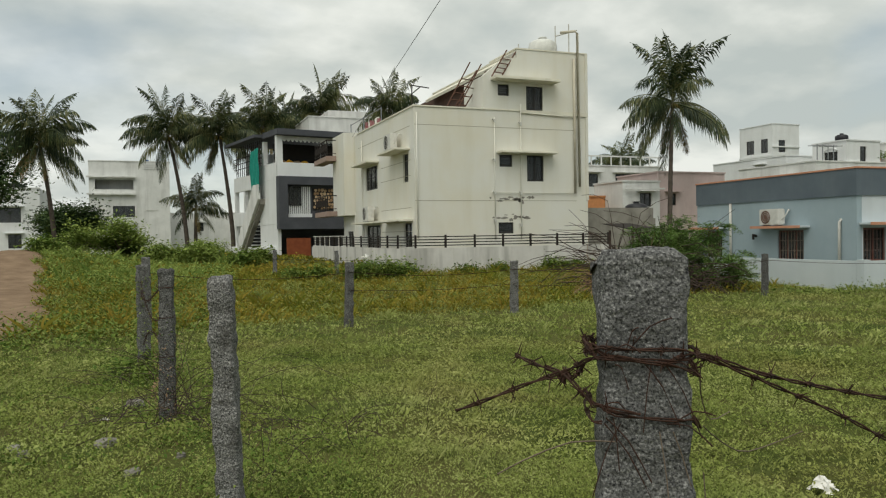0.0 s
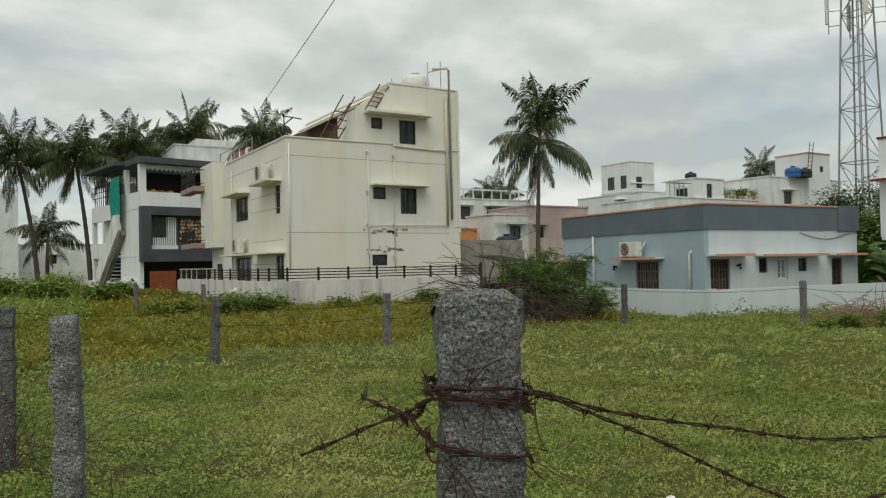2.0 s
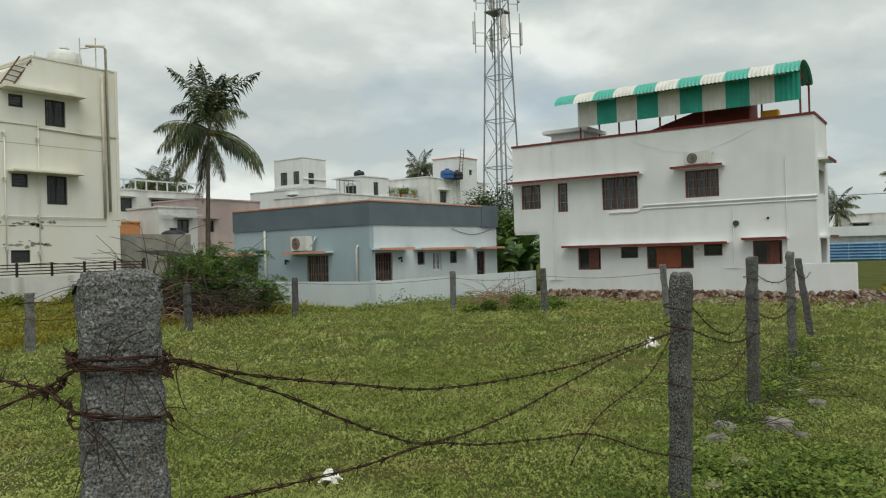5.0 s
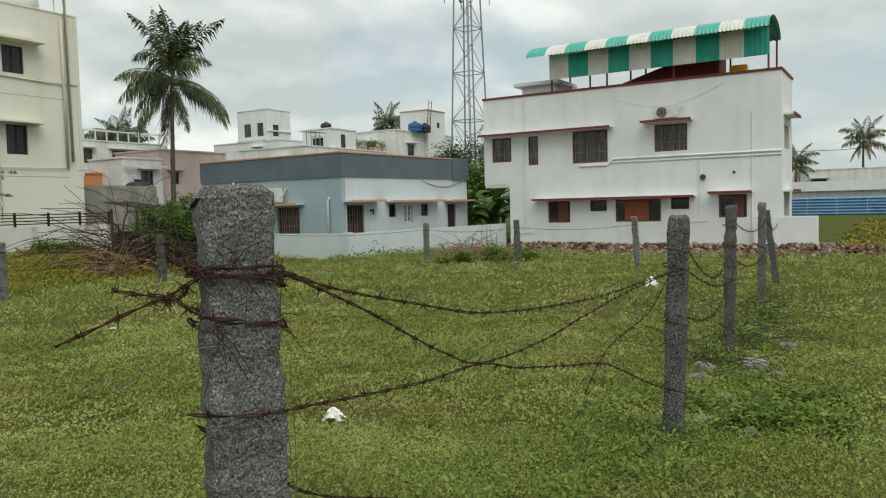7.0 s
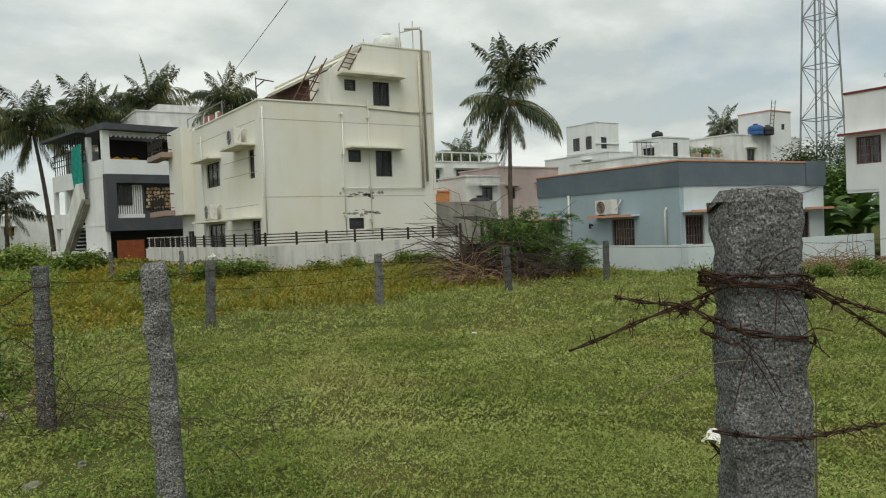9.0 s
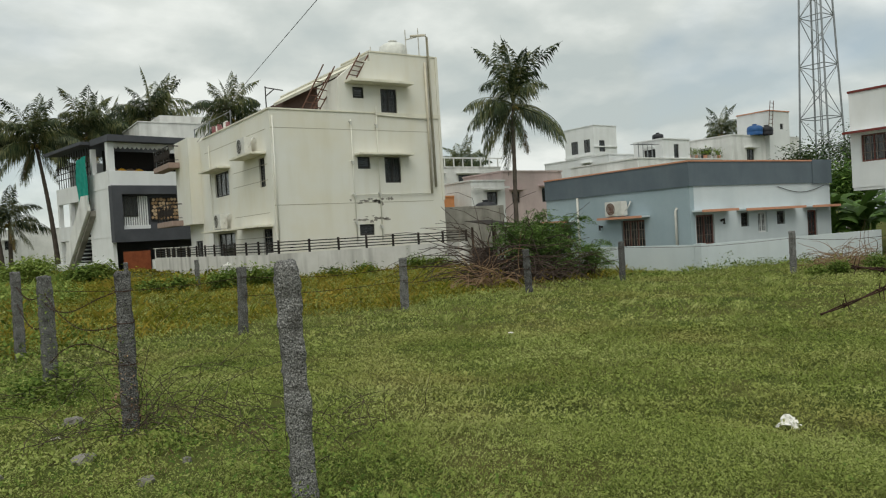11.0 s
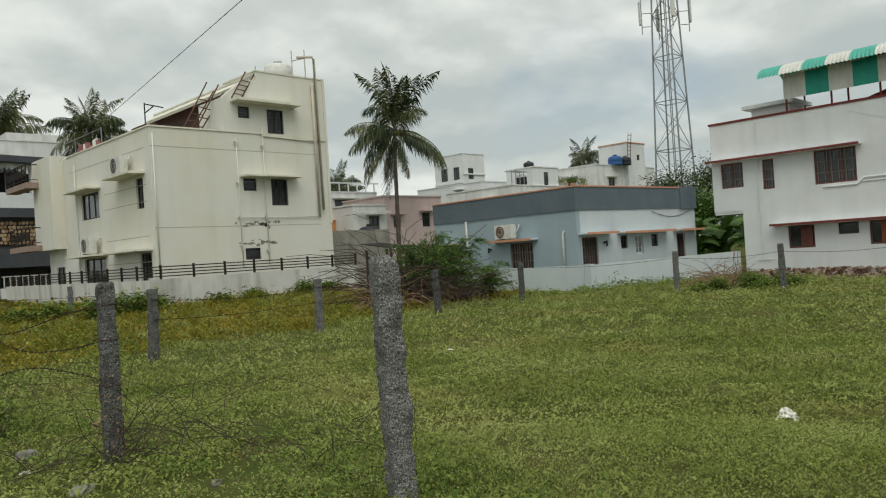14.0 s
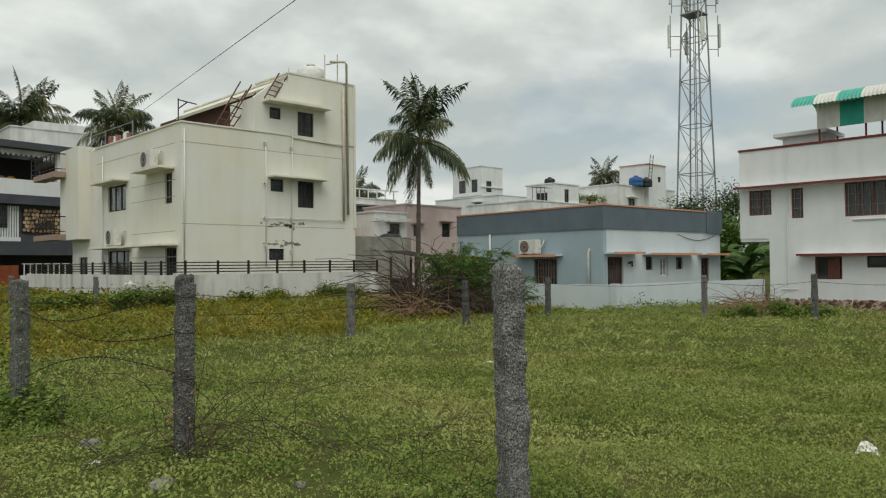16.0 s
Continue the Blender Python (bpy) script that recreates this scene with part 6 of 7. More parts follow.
for i, (x, y, h) in enumerate(((20.0, 10.4, 0.5), (20.8, 9.7, 0.45), (19.6, 9.8, 0.35), (19.3, 11.0, 0.45), (20.9, 10.7, 0.55), (18.7, 11.4, 0.35), (20.2, 9.2, 0.4), (0.08, 10.2, 0.4), (-0.16, 10.3, 0.36), (-0.02, 9.9, 0.3))):
    leafy_plant("weed_clump", (x, y, gz(x, y)), h, 1.1, M["herb"], "dark leafy weed clump beside a post", "weeds", 90 + i, 1800, 0.07, 0.13, 2, 4, 3, "weed clumps")


for i, (x, y, h) in enumerate(((5.35, 0.50, 0.30), (5.75, 0.25, 0.26), (6.2, 0.45, 0.32), (5.3, 0.1, 0.26), (6.6, 0.2, 0.22), (6.0, 1.0, 0.22), (9.35, 1.25, 0.34), (9.9, 1.45, 0.40), (10.8, 1.55, 0.45), (11.9, 1.6, 0.5), (13.1, 1.5, 0.5), (14.3, 1.8, 0.55), (8.4, 1.45, 0.32))):
    leafy_plant("weed_clump", (x, y, gz(x, y)), h, 1.1, M["herb"], "dark leafy weed clump along the fence line", "weeds", 120 + i, 1500, 0.05, 0.10, 2, 4, 3, "weed clumps")


def banana(base, seed):
    rng = random.Random(seed)
    t = thing("banana_plant", base, "banana plant with broad torn leaves", "banana plant", "banana plants")
    part("trunk", T1([(0, 0, -0.1), (0.05, 0, 1.3), (0.0, 0, 2.0)], 0.13, 8, 0.08), M["banana"], t, "", True, True)
    for k in range(15):
        a, e, ln = k * 2.4 + rng.random(), rng.uniform(0.5, 1.35), rng.uniform(1.4, 2.2)
        p, q = Vector((0, 0, rng.uniform(0.7, 1.95))), []
        for i in range(9):
            q.append(p.copy())
            p = p + Vector((math.cos(a) * math.cos(e), math.sin(a) * math.cos(e), math.sin(e))) * ln / 8
            e -= 0.24
        bm = bmesh.new()
        s = Vector((-math.sin(a), math.cos(a), 0))
        rows = [(bm.verts.new(q[i] + s * w + Vector((0, 0, -abs(w) * 0.4))), bm.verts.new(q[i]), bm.verts.new(q[i] - s * w + Vector((0, 0, -abs(w) * 0.4)))) for i, w in enumerate((0.03, 0.16, 0.25, 0.28, 0.28, 0.26, 0.2, 0.12, 0.01))]
        for u, w in zip(rows, rows[1:]):
            bm.faces.new((u[0], u[1], w[1], w[0]))
            bm.faces.new((u[1], u[2], w[2], w[1]))
        part("leaf", bm, M["banana"], t, "", True)


for i, p in enumerate(((32.6, 16.9, -0.1), (33.8, 17.8, -0.1), (31.4, 17.6, -0.1), (35.2, 16.6, -0.1), (32.8, 19.0, -0.1), (34.6, 19.4, -0.1), (36.8, 18.6, -0.1))):
    banana(p, i)

# lean-to behind the thorn bushes
shed = thing("lean_to_shed", (15.9, 22.2, 0), "small dark lean-to shed with a corrugated sheet roof", "shed")
for x in (15.75, 16.75):
    for y in (21.6, 23.0):
        part("post", T1([(x, y, -0.1), (x, y, 1.9)], 0.05, 6), M["thorn"], shed)
bm = bmesh.new()
rows = [[bm.verts.new((15.6 + 0.05 * j, 21.5, 1.92 + 0.015 * (-1) ** j)), bm.verts.new((15.6 + 0.05 * j, 23.3, 2.15 + 0.015 * (-1) ** j))] for j in range(26)]
for a, b in zip(rows, rows[1:]):
    bm.faces.new((a[0], b[0], b[1], a[1]))
part("roof_sheet", bm, M["iron"], shed)
part("wall", B1(15.75, 16.75, 22.98, 23.06, -0.1, 1.1), M["dark_room"], shed)

def climber(x, y, top, n, seed, mat, label, wide=0.09, size=(0.025, 0.06)):
    """Leaves and a few stems that cling to a post, thicker towards its foot."""
    r2 = np.random.default_rng(seed)
    a, h = r2.uniform(0, 2 * np.pi, n), top * r2.random(n) ** 1.4
    rad = wide + np.abs(r2.normal(0, 0.035, n)) * (1.6 - h / top)
    ob = new("climbing_weed", leaf_mesh("climbing_weed", np.stack([x + rad * np.cos(a), y + rad * np.sin(a), ground_z(x, y) + h], 1), r2.uniform(*size, n), mat, r2, -0.2))
    tagged(ob, label, "vine", kind="stuff")


climber(-0.03, 10.35, 1.35, 520, 12, M["lightleaf"], "climbing green weed clinging to a granite post")
climber(0.235, 6.9, 0.85, 380, 13, M["straw"], "dry brown creeper leaves clinging to a post foot", 0.08, (0.02, 0.045))
climber(0.235, 6.9, 1.2, 200, 14, M["herb"], "climbing green weed clinging to a granite post", 0.08, (0.02, 0.045))
climber(9.14, 1.40, 0.9, 220, 15, M["herb"], "climbing green weed clinging to a granite post", 0.08, (0.025, 0.05))
climber(13.0, 1.62, 1.1, 260, 16, M["herb"], "climbing green weed clinging to a granite post", 0.09, (0.03, 0.06))

# ---------------------------------------------------------------- barbed wire
def curve_points(ctrl, step):
    """Points at even steps along a smooth line through the control points."""
    c = [Vector(p) for p in ctrl]
    out = []
    for i in range(len(c) - 1):
        p0, p1, p2, p3 = c[max(i - 1, 0)], c[i], c[i + 1], c[min(i + 2, len(c) - 1)]
        n = max(2, int((p2 - p1).length / step))
        for k in range(n):
            t = k / n
            out.append(0.5 * (2 * p1 + (p2 - p0) * t + (2 * p0 - 5 * p1 + 4 * p2 - p3) * t * t + (3 * p1 - p0 - 3 * p2 + p3) * t ** 3))
    return out + [c[-1]]


def barbed_wire(ctrl, seed, r=0.0020, gap=0.10, label="rusted two-strand barbed wire hung between granite posts", barb=0.026):
    """Two strands twisted round each other, with four-pointed barbs wound on at even gaps."""
    rng = random.Random(seed)
    pts = curve_points(ctrl, 0.018)
    t = thing("barbed_wire", ctrl[0], label, "barbed wire", "barbed wires")
    for s in (0, math.pi):
        line = []
        for i, p in enumerate(pts):
            d = (pts[min(i + 1, len(pts) - 1)] - pts[max(i - 1, 0)]).normalized()
            a = d.cross(Vector((0, 0, 1))).normalized()
            b = d.cross(a)
            line.append(p + (a * math.cos(i * 0.75 + s) + b * math.sin(i * 0.75 + s)) * r * 1.25)
        part("strand", T1(line, r, 5), M["rust"], t)
    acc, k = 0.0, gap * rng.random()
    for i in range(1, len(pts) - 1):
        acc += (pts[i] - pts[i - 1]).length
        if acc < k:
            continue
        k = acc + gap * rng.uniform(0.8, 1.2)
        d = (pts[i + 1] - pts[i - 1]).normalized()
        bm = bmesh.new()
        a = d.cross(Vector((0, 0, 1))).normalized()
        b = d.cross(a)
        coil = [pts[i] + d * (j - 4) * 0.0022 + (a * math.cos(j * 1.5) + b * math.sin(j * 1.5)) * r * 2.6 for j in range(9)]
        tube(bm, coil, r * 0.85, 4)
        for _ in range(4):
            w = (a * rng.gauss(0, 1) + b * rng.gauss(0, 1)).normalized() + d * rng.uniform(-0.5, 0.5)
            tube(bm, [pts[i] + d * rng.uniform(-0.006, 0.006), pts[i] + w * barb * rng.uniform(0.7, 1.2)], r * 0.85, 4, r * 0.3)
        part("barb", bm, M["rust"], t)
    return t


def sag(p, q, s, n=5):
    p, q = Vector(p), Vector(q)
    return [tuple(p.lerp(q, k / (n - 1)) - Vector((0, 0, s * math.sin(math.pi * k / (n - 1))))) for k in range(n)]


# strands from the corner post to the next, crossing at a knot
barbed_wire([(0.95, 0.74, 1.625), (1.06, 0.80, 1.612), (1.24, 0.808, 1.555), (1.57, 0.818, 1.48), (2.10, 0.835, 1.378), (3.05, 0.863, 1.305), (3.78, 0.885, 1.29), (4.59, 0.91, 1.284), (4.95, 0.88, 1.29)], 1)
barbed_wire([(0.98, 0.745, 1.61), (1.06, 0.80, 1.607), (1.25, 0.808, 1.532), (1.395, 0.813, 1.47), (1.56, 0.818, 1.39), (1.757, 0.824, 1.302), (2.004, 0.831, 1.222), (2.52, 0.847, 1.205), (3.05, 0.863, 1.235), (3.77, 0.885, 1.268), (4.90, 0.88, 1.30)], 2)
barbed_wire([(0.82, 0.85, 1.345), (0.855, 0.79, 1.34), (0.92, 0.735, 1.335), (1.075, 0.765, 1.31), (1.36, 0.812, 1.266), (1.66, 0.821, 1.236), (2.004, 0.831, 1.218), (2.30, 0.84, 1.145), (2.81, 0.856, 1.05), (3.36, 0.872, 0.945), (4.19, 0.898, 0.664), (4.86, 0.93, 0.47)], 3)
barbed_wire([(4.95, 0.90, 1.40), (4.80, 0.95, 1.25), (4.55, 1.02, 1.03), (3.74, 1.00, 0.95), (3.30, 0.97, 0.80)], 4)
barbed_wire([(0.88, 0.90, 1.30), (1.25, 0.95, 1.02), (1.7, 1.0, 0.83), (2.2, 1.05, 0.62), (2.6, 1.1, 0.45)], 40, label="loose rusted barbed wire trailing into the weeds")
# the broken end beyond the corner post
barbed_wire([(0.90, 0.77, 1.62), (0.855, 0.83, 1.62), (0.85, 0.93, 1.58), (0.80, 1.00, 1.545), (0.75, 1.06, 1.51), (0.71, 1.12, 1.48)], 5, label="broken end of rusted barbed wire at the corner post", gap=0.07)
barbed_wire([(0.90, 0.77, 1.53), (0.85, 0.83, 1.54), (0.845, 0.92, 1.575), (0.842, 1.02, 1.578), (0.84, 1.11, 1.585)], 6, label="broken end of rusted barbed wire at the corner post", gap=0.05)
barbed_wire([(0.862, 0.88, 1.60), (0.845, 0.90, 1.57), (0.855, 0.94, 1.585), (0.845, 0.92, 1.56), (0.85, 0.96, 1.575)], 7, label="knot of rusted barbed wire beside the corner post", gap=0.03)
# windings round the corner post
PC = Vector((0.945, 0.835, 0))
TURN = Matrix.Rotation(radians(-27), 3, "Z")


def winding(z0, z1, turns, seed, grow=0.008):
    rng = random.Random(seed)
    ctrl, n = [], int(turns * 16)
    for i in range(n + 1):
        a = 2 * math.pi * turns * i / n + seed
        c, s = math.cos(a), math.sin(a)
        e = 0.3
        q = Vector((math.copysign(abs(c) ** e, c) * (0.079 + grow), math.copysign(abs(s) ** e, s) * (0.051 + grow), z0 + (z1 - z0) * i / n + rng.gauss(0, 0.006) - 0.02 * c))
        ctrl.append(PC + TURN @ q)
    return ctrl


for i, (z0, z1, tn, g) in enumerate(((1.63, 1.61, 1.6, 0.011), (1.60, 1.665, 1.1, 0.014), (1.625, 1.60, 1.2, 0.014), (1.53, 1.505, 1.2, 0.014))):
    barbed_wire(winding(z0, z1, tn, i, g), 10 + i, 0.0017, 0.09 if i < 3 else 0.25, "rusted barbed wire wound round the corner post", 0.018)


def tie_wires(name, lines, r, mat, label, category="wire"):
    bm = bmesh.new()
    for l in lines:
        tube(bm, curve_points(l, 0.05), r, 4)
    return tagged(part(name, bm, mat, None), label, category, kind="stuff" if len(lines) > 1 else "")


rng = random.Random(77)
lines = []
for k in range(16):
    z = rng.choice((1.63, 1.61, 1.52, 1.51))
    f = PC + TURN @ Vector((rng.uniform(-0.07, 0.07), -0.062, z))
    g = TURN @ Vector((rng.uniform(-0.08, 0.08), -0.01, rng.uniform(-0.14, 0.06)))
    lines.append([tuple(f), tuple(f + g * 0.5 + Vector((0, 0, 0.015))), tuple(f + g)])
tie_wires("tie_wire", lines, 0.0012, M["rust"], "thin rusted tie wires twisted on the corner post")
tie_wires("vine_stem", [[(1.05, 0.80, 1.60), (1.10, 0.86, 1.53), (1.20, 0.95, 1.45), (1.34, 1.05, 1.43)], [(1.02, 0.76, 1.50), (1.13, 0.84, 1.44), (1.28, 0.93, 1.38), (1.5, 1.0, 1.38)],
                        [(0.95, 0.75, 1.50), (0.99, 0.755, 1.40), (1.01, 0.76, 1.25), (1.04, 0.77, 1.05)], [(1.02, 0.76, 1.42), (1.05, 0.78, 1.2), (1.04, 0.78, 0.95)], [(0.87, 0.80, 1.48), (0.82, 0.86, 1.47), (0.76, 0.92, 1.43), (0.72, 0.95, 1.40)],
                        [(0.93, 0.76, 1.5), (0.94, 0.755, 1.42), (0.945, 0.75, 1.32)]],
          0.0013, M["twig"], "thin dry vine stems hanging from the corner post", "vine")
# other spans
barbed_wire(sag((5.0, 0.9, 1.45), (9.1, 1.33, 1.30), 0.35), 20)
barbed_wire(sag((5.0, 0.9, 0.95), (9.1, 1.33, 0.95), 0.25), 21)
barbed_wire(sag((5.0, 0.9, 1.28), (9.1, 1.33, 0.80), 0.1), 22)
barbed_wire(sag((9.2, 1.34, 1.45), (13.0, 1.55, 1.4), 0.15), 23)
barbed_wire(sag((9.2, 1.34, 1.0), (13.0, 1.55, 0.9), 0.15), 24)
barbed_wire(sag((13.0, 1.56, 1.4), (16.9, 1.9, 1.2), 0.15), 25)
barbed_wire([(0.24, 6.82, 1.42), (0.17, 7.6, 1.32), (0.08, 8.8, 1.14), (0.0, 9.6, 1.12), (-0.02, 10.28, 1.17)], 26, 0.0022)
barbed_wire([(0.24, 6.82, 1.15), (0.18, 7.6, 1.03), (0.1, 8.6, 0.98), (0.02, 9.6, 1.12), (-0.02, 10.28, 1.30)], 27, 0.0022)
barbed_wire([(0.24, 6.82, 0.80), (0.18, 7.6, 0.84), (0.12, 8.4, 0.83), (0.05, 9.3, 0.70), (0.0, 10.28, 0.45)], 28, 0.0022)
barbed_wire(sag((0.0, 10.42, 1.3), (0.0, 14.62, 1.25), 0.15), 29, 0.0026)
barbed_wire(sag((0.0, 10.42, 0.9), (0.0, 14.62, 0.95), 0.2), 290, 0.0026)
barbed_wire(sag((0.05, 14.65, 1.2), (3.7, 14.3, 1.1), 0.12), 291, 0.003, 0.16)
for i in range(3):
    a, b = FAR[i], FAR[i + 1]
    barbed_wire(sag((a[0], a[1] - 0.08, a[2] - 0.18), (b[0], b[1] - 0.08, b[2] - 0.18), 0.1), 30 + i, 0.003, 0.16)
    barbed_wire(sag((a[0], a[1] - 0.08, a[2] - 0.55), (b[0], b[1] - 0.08, b[2] - 0.5), 0.06), 34 + i, 0.003, 0.16)
barbed_wire(sag((15.82, 15.56, 1.0), (19.45, 12.42, 1.0), 0.1), 44, 0.003, 0.2)
for i in range(2):
    a, b = SIDE[i], SIDE[i + 1]
    barbed_wire(sag((a[0] - 0.09, a[1], a[2] - 0.2), (b[0] - 0.09, b[1], b[2] - 0.2), 0.1), 45 + i, 0.003, 0.2)
barbed_wire(sag((4.5, 28.95, 1.0), (9.3, 27.2, 0.9), 0.05), 48, 0.0035, 0.2)
# wire tied round the near posts
for i, (x, y, zs, w) in enumerate(((4.93, 0.94, (1.42, 1.30, 0.93, 0.47), 0.080), (9.14, 1.39, (1.42, 1.2, 0.95, 0.8), 0.078), (0.235, 6.90, (1.42, 1.15, 0.80), 0.075), (13.0, 1.62, (1.4, 0.95), 0.078), (0.45, 3.89, (), 0.07))):
    for z in zs:
        tie_wires("tie_wire", [[(x + w * math.copysign(abs(math.cos(a)) ** 0.4, math.cos(a)), y + w * math.copysign(abs(math.sin(a)) ** 0.4, math.sin(a)), z + 0.02 * math.sin(a)) for a in [k * math.pi / 8 for k in range(17)]]],
                  0.004, M["rust"], "rusted wire tied round a granite post")
# dry tangle by the left posts
for i, (x, y, w, h, n) in enumerate(((0.45, 6.75, 1.0, 1.1, 26), (0.95, 6.2, 1.2, 0.7, 20), (-0.3, 7.0, 0.9, 0.7, 16), (1.1, 5.3, 1.1, 0.5, 14), (0.1, 9.4, 1.0, 0.9, 18), (1.6, 5.4, 1.1, 0.45, 12), (0.8, 4.6, 1.0, 0.4, 10))):
    twig_heap((x, y, gz(x, y)), w, h, n, 60 + i, "tangle of thin dry brown stems by a fence post", M["thorn"], 0.0032)
for i, (x, y, w, h, n) in enumerate(((7.6, 1.3, 1.3, 1.0, 20), (8.6, 1.4, 1.0, 1.1, 18), (10.6, 1.5, 1.6, 1.1, 30), (12.2, 1.6, 1.5, 1.1, 26))):
    twig_heap((x, y, gz(x, y)), w, h, n, 160 + i, "thin dry stems growing along the fence", M["thorn"], 0.004)
twig_heap((0.3, 6.72, gz(0.3, 6.72)), 0.6, 0.9, 24, 81, "reddish brown dry stems tangled round a post foot", M["thorn"], 0.0035)
# overhead cable
tagged(part("overhead_cable", T1([(11.6, 47.0, 7.15), (8.63, 30, 7.1), (6.14, 15, 7.03), (3.65, 0, 6.95), (1.9, -10, 7.0)], 0.008, 5), M["iron"], None), "thin dark overhead cable spanning the plot", "cable")
tagged(part("overhead_cable", T1([(60, -40, 9), (90, 5, 6.6), (110, 40, 8.0)], 0.03, 5), M["iron"], None), "thin dark overhead cable in the distance", "cable")

# ---------------------------------------------------------------- stones, rubble, litter
def stone(x, y, s, seed, mat="stone", label="weathered grey field stone lying in weeds", flat=0.55, name="stone"):
    rng = random.Random(seed)
    bm = bmesh.new()
    bmesh.ops.create_icosphere(bm, subdivisions=3, radius=1.0)
    for v in bm.verts:
        d = v.co.normalized()
        k = max(abs(d.x), abs(d.y), abs(d.z)) ** 0.5
        v.co = d * (0.9 / k) * (1 + 0.28 * noise.noise(d * 1.6 + Vector((seed, 0, 0))) + 0.1 * noise.noise(d * 5 + Vector((0, seed, 0))))
        v.co = Vector((v.co.x * s * rng.uniform(0.99, 1.01), v.co.y * s * 0.75, v.co.z * s * flat))
    ob = part(name, bm, M[mat], None, "", True)
    ob.matrix_basis = pose(x, y, gz(x, y) + s * flat * 0.45, rng.uniform(-8, 8), rng.uniform(-8, 8), rng.uniform(0, 360))
    return tagged(ob, label, "stone", "field stones")


for i, (x, y, s) in enumerate(((6.37, 0.93, 0.12), (7.87, 1.40, 0.15), (8.12, 0.95, 0.20), (5.60, 0.93, 0.085), (6.54, 0.67, 0.07), (5.26, 0.53, 0.08), (7.65, 0.67, 0.09), (7.23, 1.33, 0.14), (-0.02, 5.16, 0.06), (-0.24, 6.19, 0.09), (-0.07, 8.02, 0.10), (0.30, 5.40, 0.045), (-0.80, 6.05, 0.06),
                               (9.09, 1.11, 0.10), (9.87, 0.84, 0.12), (-0.90, 6.30, 0.06), (11.53, 1.39, 0.14), (8.76, 1.73, 0.1), (10.65, 1.17, 0.12), (12.87, 1.28, 0.13))):
    stone(x, y, s, i + 1, mat="rubble" if i in (0, 3) else "stone", label="reddish broken brick by a granite post" if i in (0, 3) else "weathered grey field stone lying in weeds")


def crumpled(name, x, y, z, s, seed, mat, label, flatness=0.6, n=9):
    rng = random.Random(seed)
    bm = bmesh.new()
    g = [[bm.verts.new((s * (a / (n - 1) - 0.5) + rng.gauss(0, 0.09) * s, s * 0.8 * (b / (n - 1) - 0.5) + rng.gauss(0, 0.09) * s, s * flatness * (0.5 * max(0, 1 - math.hypot(a / (n - 1) - 0.5, b / (n - 1) - 0.5) / 0.6) + abs(rng.gauss(0, 0.09))))) for b in range(n)] for a in range(n)]
    for a in range(n - 1):
        for b in range(n - 1):
            bm.faces.new((g[a][b], g[a + 1][b], g[a + 1][b + 1], g[a][b + 1]))
    ob = part(name, bm, M[mat], None, "", True)
    ob.matrix_basis = pose(x, y, z, 0, 0, rng.uniform(0, 360))
    return tagged(ob, label, "litter", "litter")


crumpled("plastic_bag", 4.23, 3.39, gz(4.23, 3.39) + 0.03, 0.14, 1, "litter", "crumpled white plastic bag lying in the grass", 1.3)
crumpled("plastic_scrap", 4.55, 1.0, 1.20, 0.09, 2, "litter", "torn white scrap snagged on barbed wire", 1.4)
crumpled("plastic_scrap", 7.6, 27.0, 1.0, 0.25, 3, "litter", "white plastic scrap caught in weeds", 1.2)
crumpled("plastic_wrapper", 9.85, 1.45, gz(9.85, 1.45) + 0.03, 0.14, 4, "tank_blue", "crumpled blue plastic wrapper on the ground", 0.9)
crumpled("plastic_scrap", -0.3, 7.2, gz(-0.3, 7.2) + 0.03, 0.06, 5, "litter", "white plastic scrap lying by a post", 0.8)
crumpled("plastic_scrap", 10.6, 1.15, gz(10.6, 1.15) + 0.06, 0.10, 6, "litter", "white plastic scrap lying by a post", 0.8)
crumpled("plastic_scrap", 6.5, 9.5, 0.06, 0.08, 7, "litter", "pale paper scrap lying in the grass", 0.6)
r2 = np.random.default_rng(4)
bm = bmesh.new()
for k in range(1500):
    f = r2.random()
    x, y = 28.6 - 4.8 * r2.random() ** 1.5 + 0.6 * r2.normal(), 1.5 + 12.0 * f
    if k % 4 == 0:
        x, y = 25 + 8 * r2.random(), -1.5 + 4.5 * r2.random()
    s = r2.uniform(0.05, 0.16)
    hill = 0.22 * math.exp(-((x - 27.8) / 1.3) ** 2)
    m = Matrix.Translation((x, y, gz(x, y) + hill + s * 0.1)) @ Euler(r2.uniform(0, 6, 3)).to_matrix().to_4x4()
    bmesh.ops.create_cube(bm, size=1.0, matrix=m @ Matrix.Diagonal((s * 1.5, s, s * 0.7, 1)))
tagged(part("rubble", bm, M["rubble"], None), "heaped broken brick and stone rubble along a white wall", "rubble", kind="stuff")
bm, n = bmesh.new(), 26
g = [[bm.verts.new((26.2 + 0.16 * a, 0.8 + 0.5 * b, gz(26.2 + 0.16 * a, 0.8 + 0.5 * b) - 0.04 + 0.24 * math.exp(-((0.16 * a - 1.7) / 1.0) ** 2) * (0.8 + 0.4 * noise.noise((a * 0.4, b * 0.7, 0))))) for b in range(n)] for a in range(22)]
for a in range(21):
    for b in range(n - 1):
        bm.faces.new((g[a][b], g[a + 1][b], g[a + 1][b + 1], g[a][b + 1]))
tagged(part("rubble_bank", bm, M["rubble"], None, "", smooth=True), "low bank of red earth and brick dust", "bank", kind="structure")

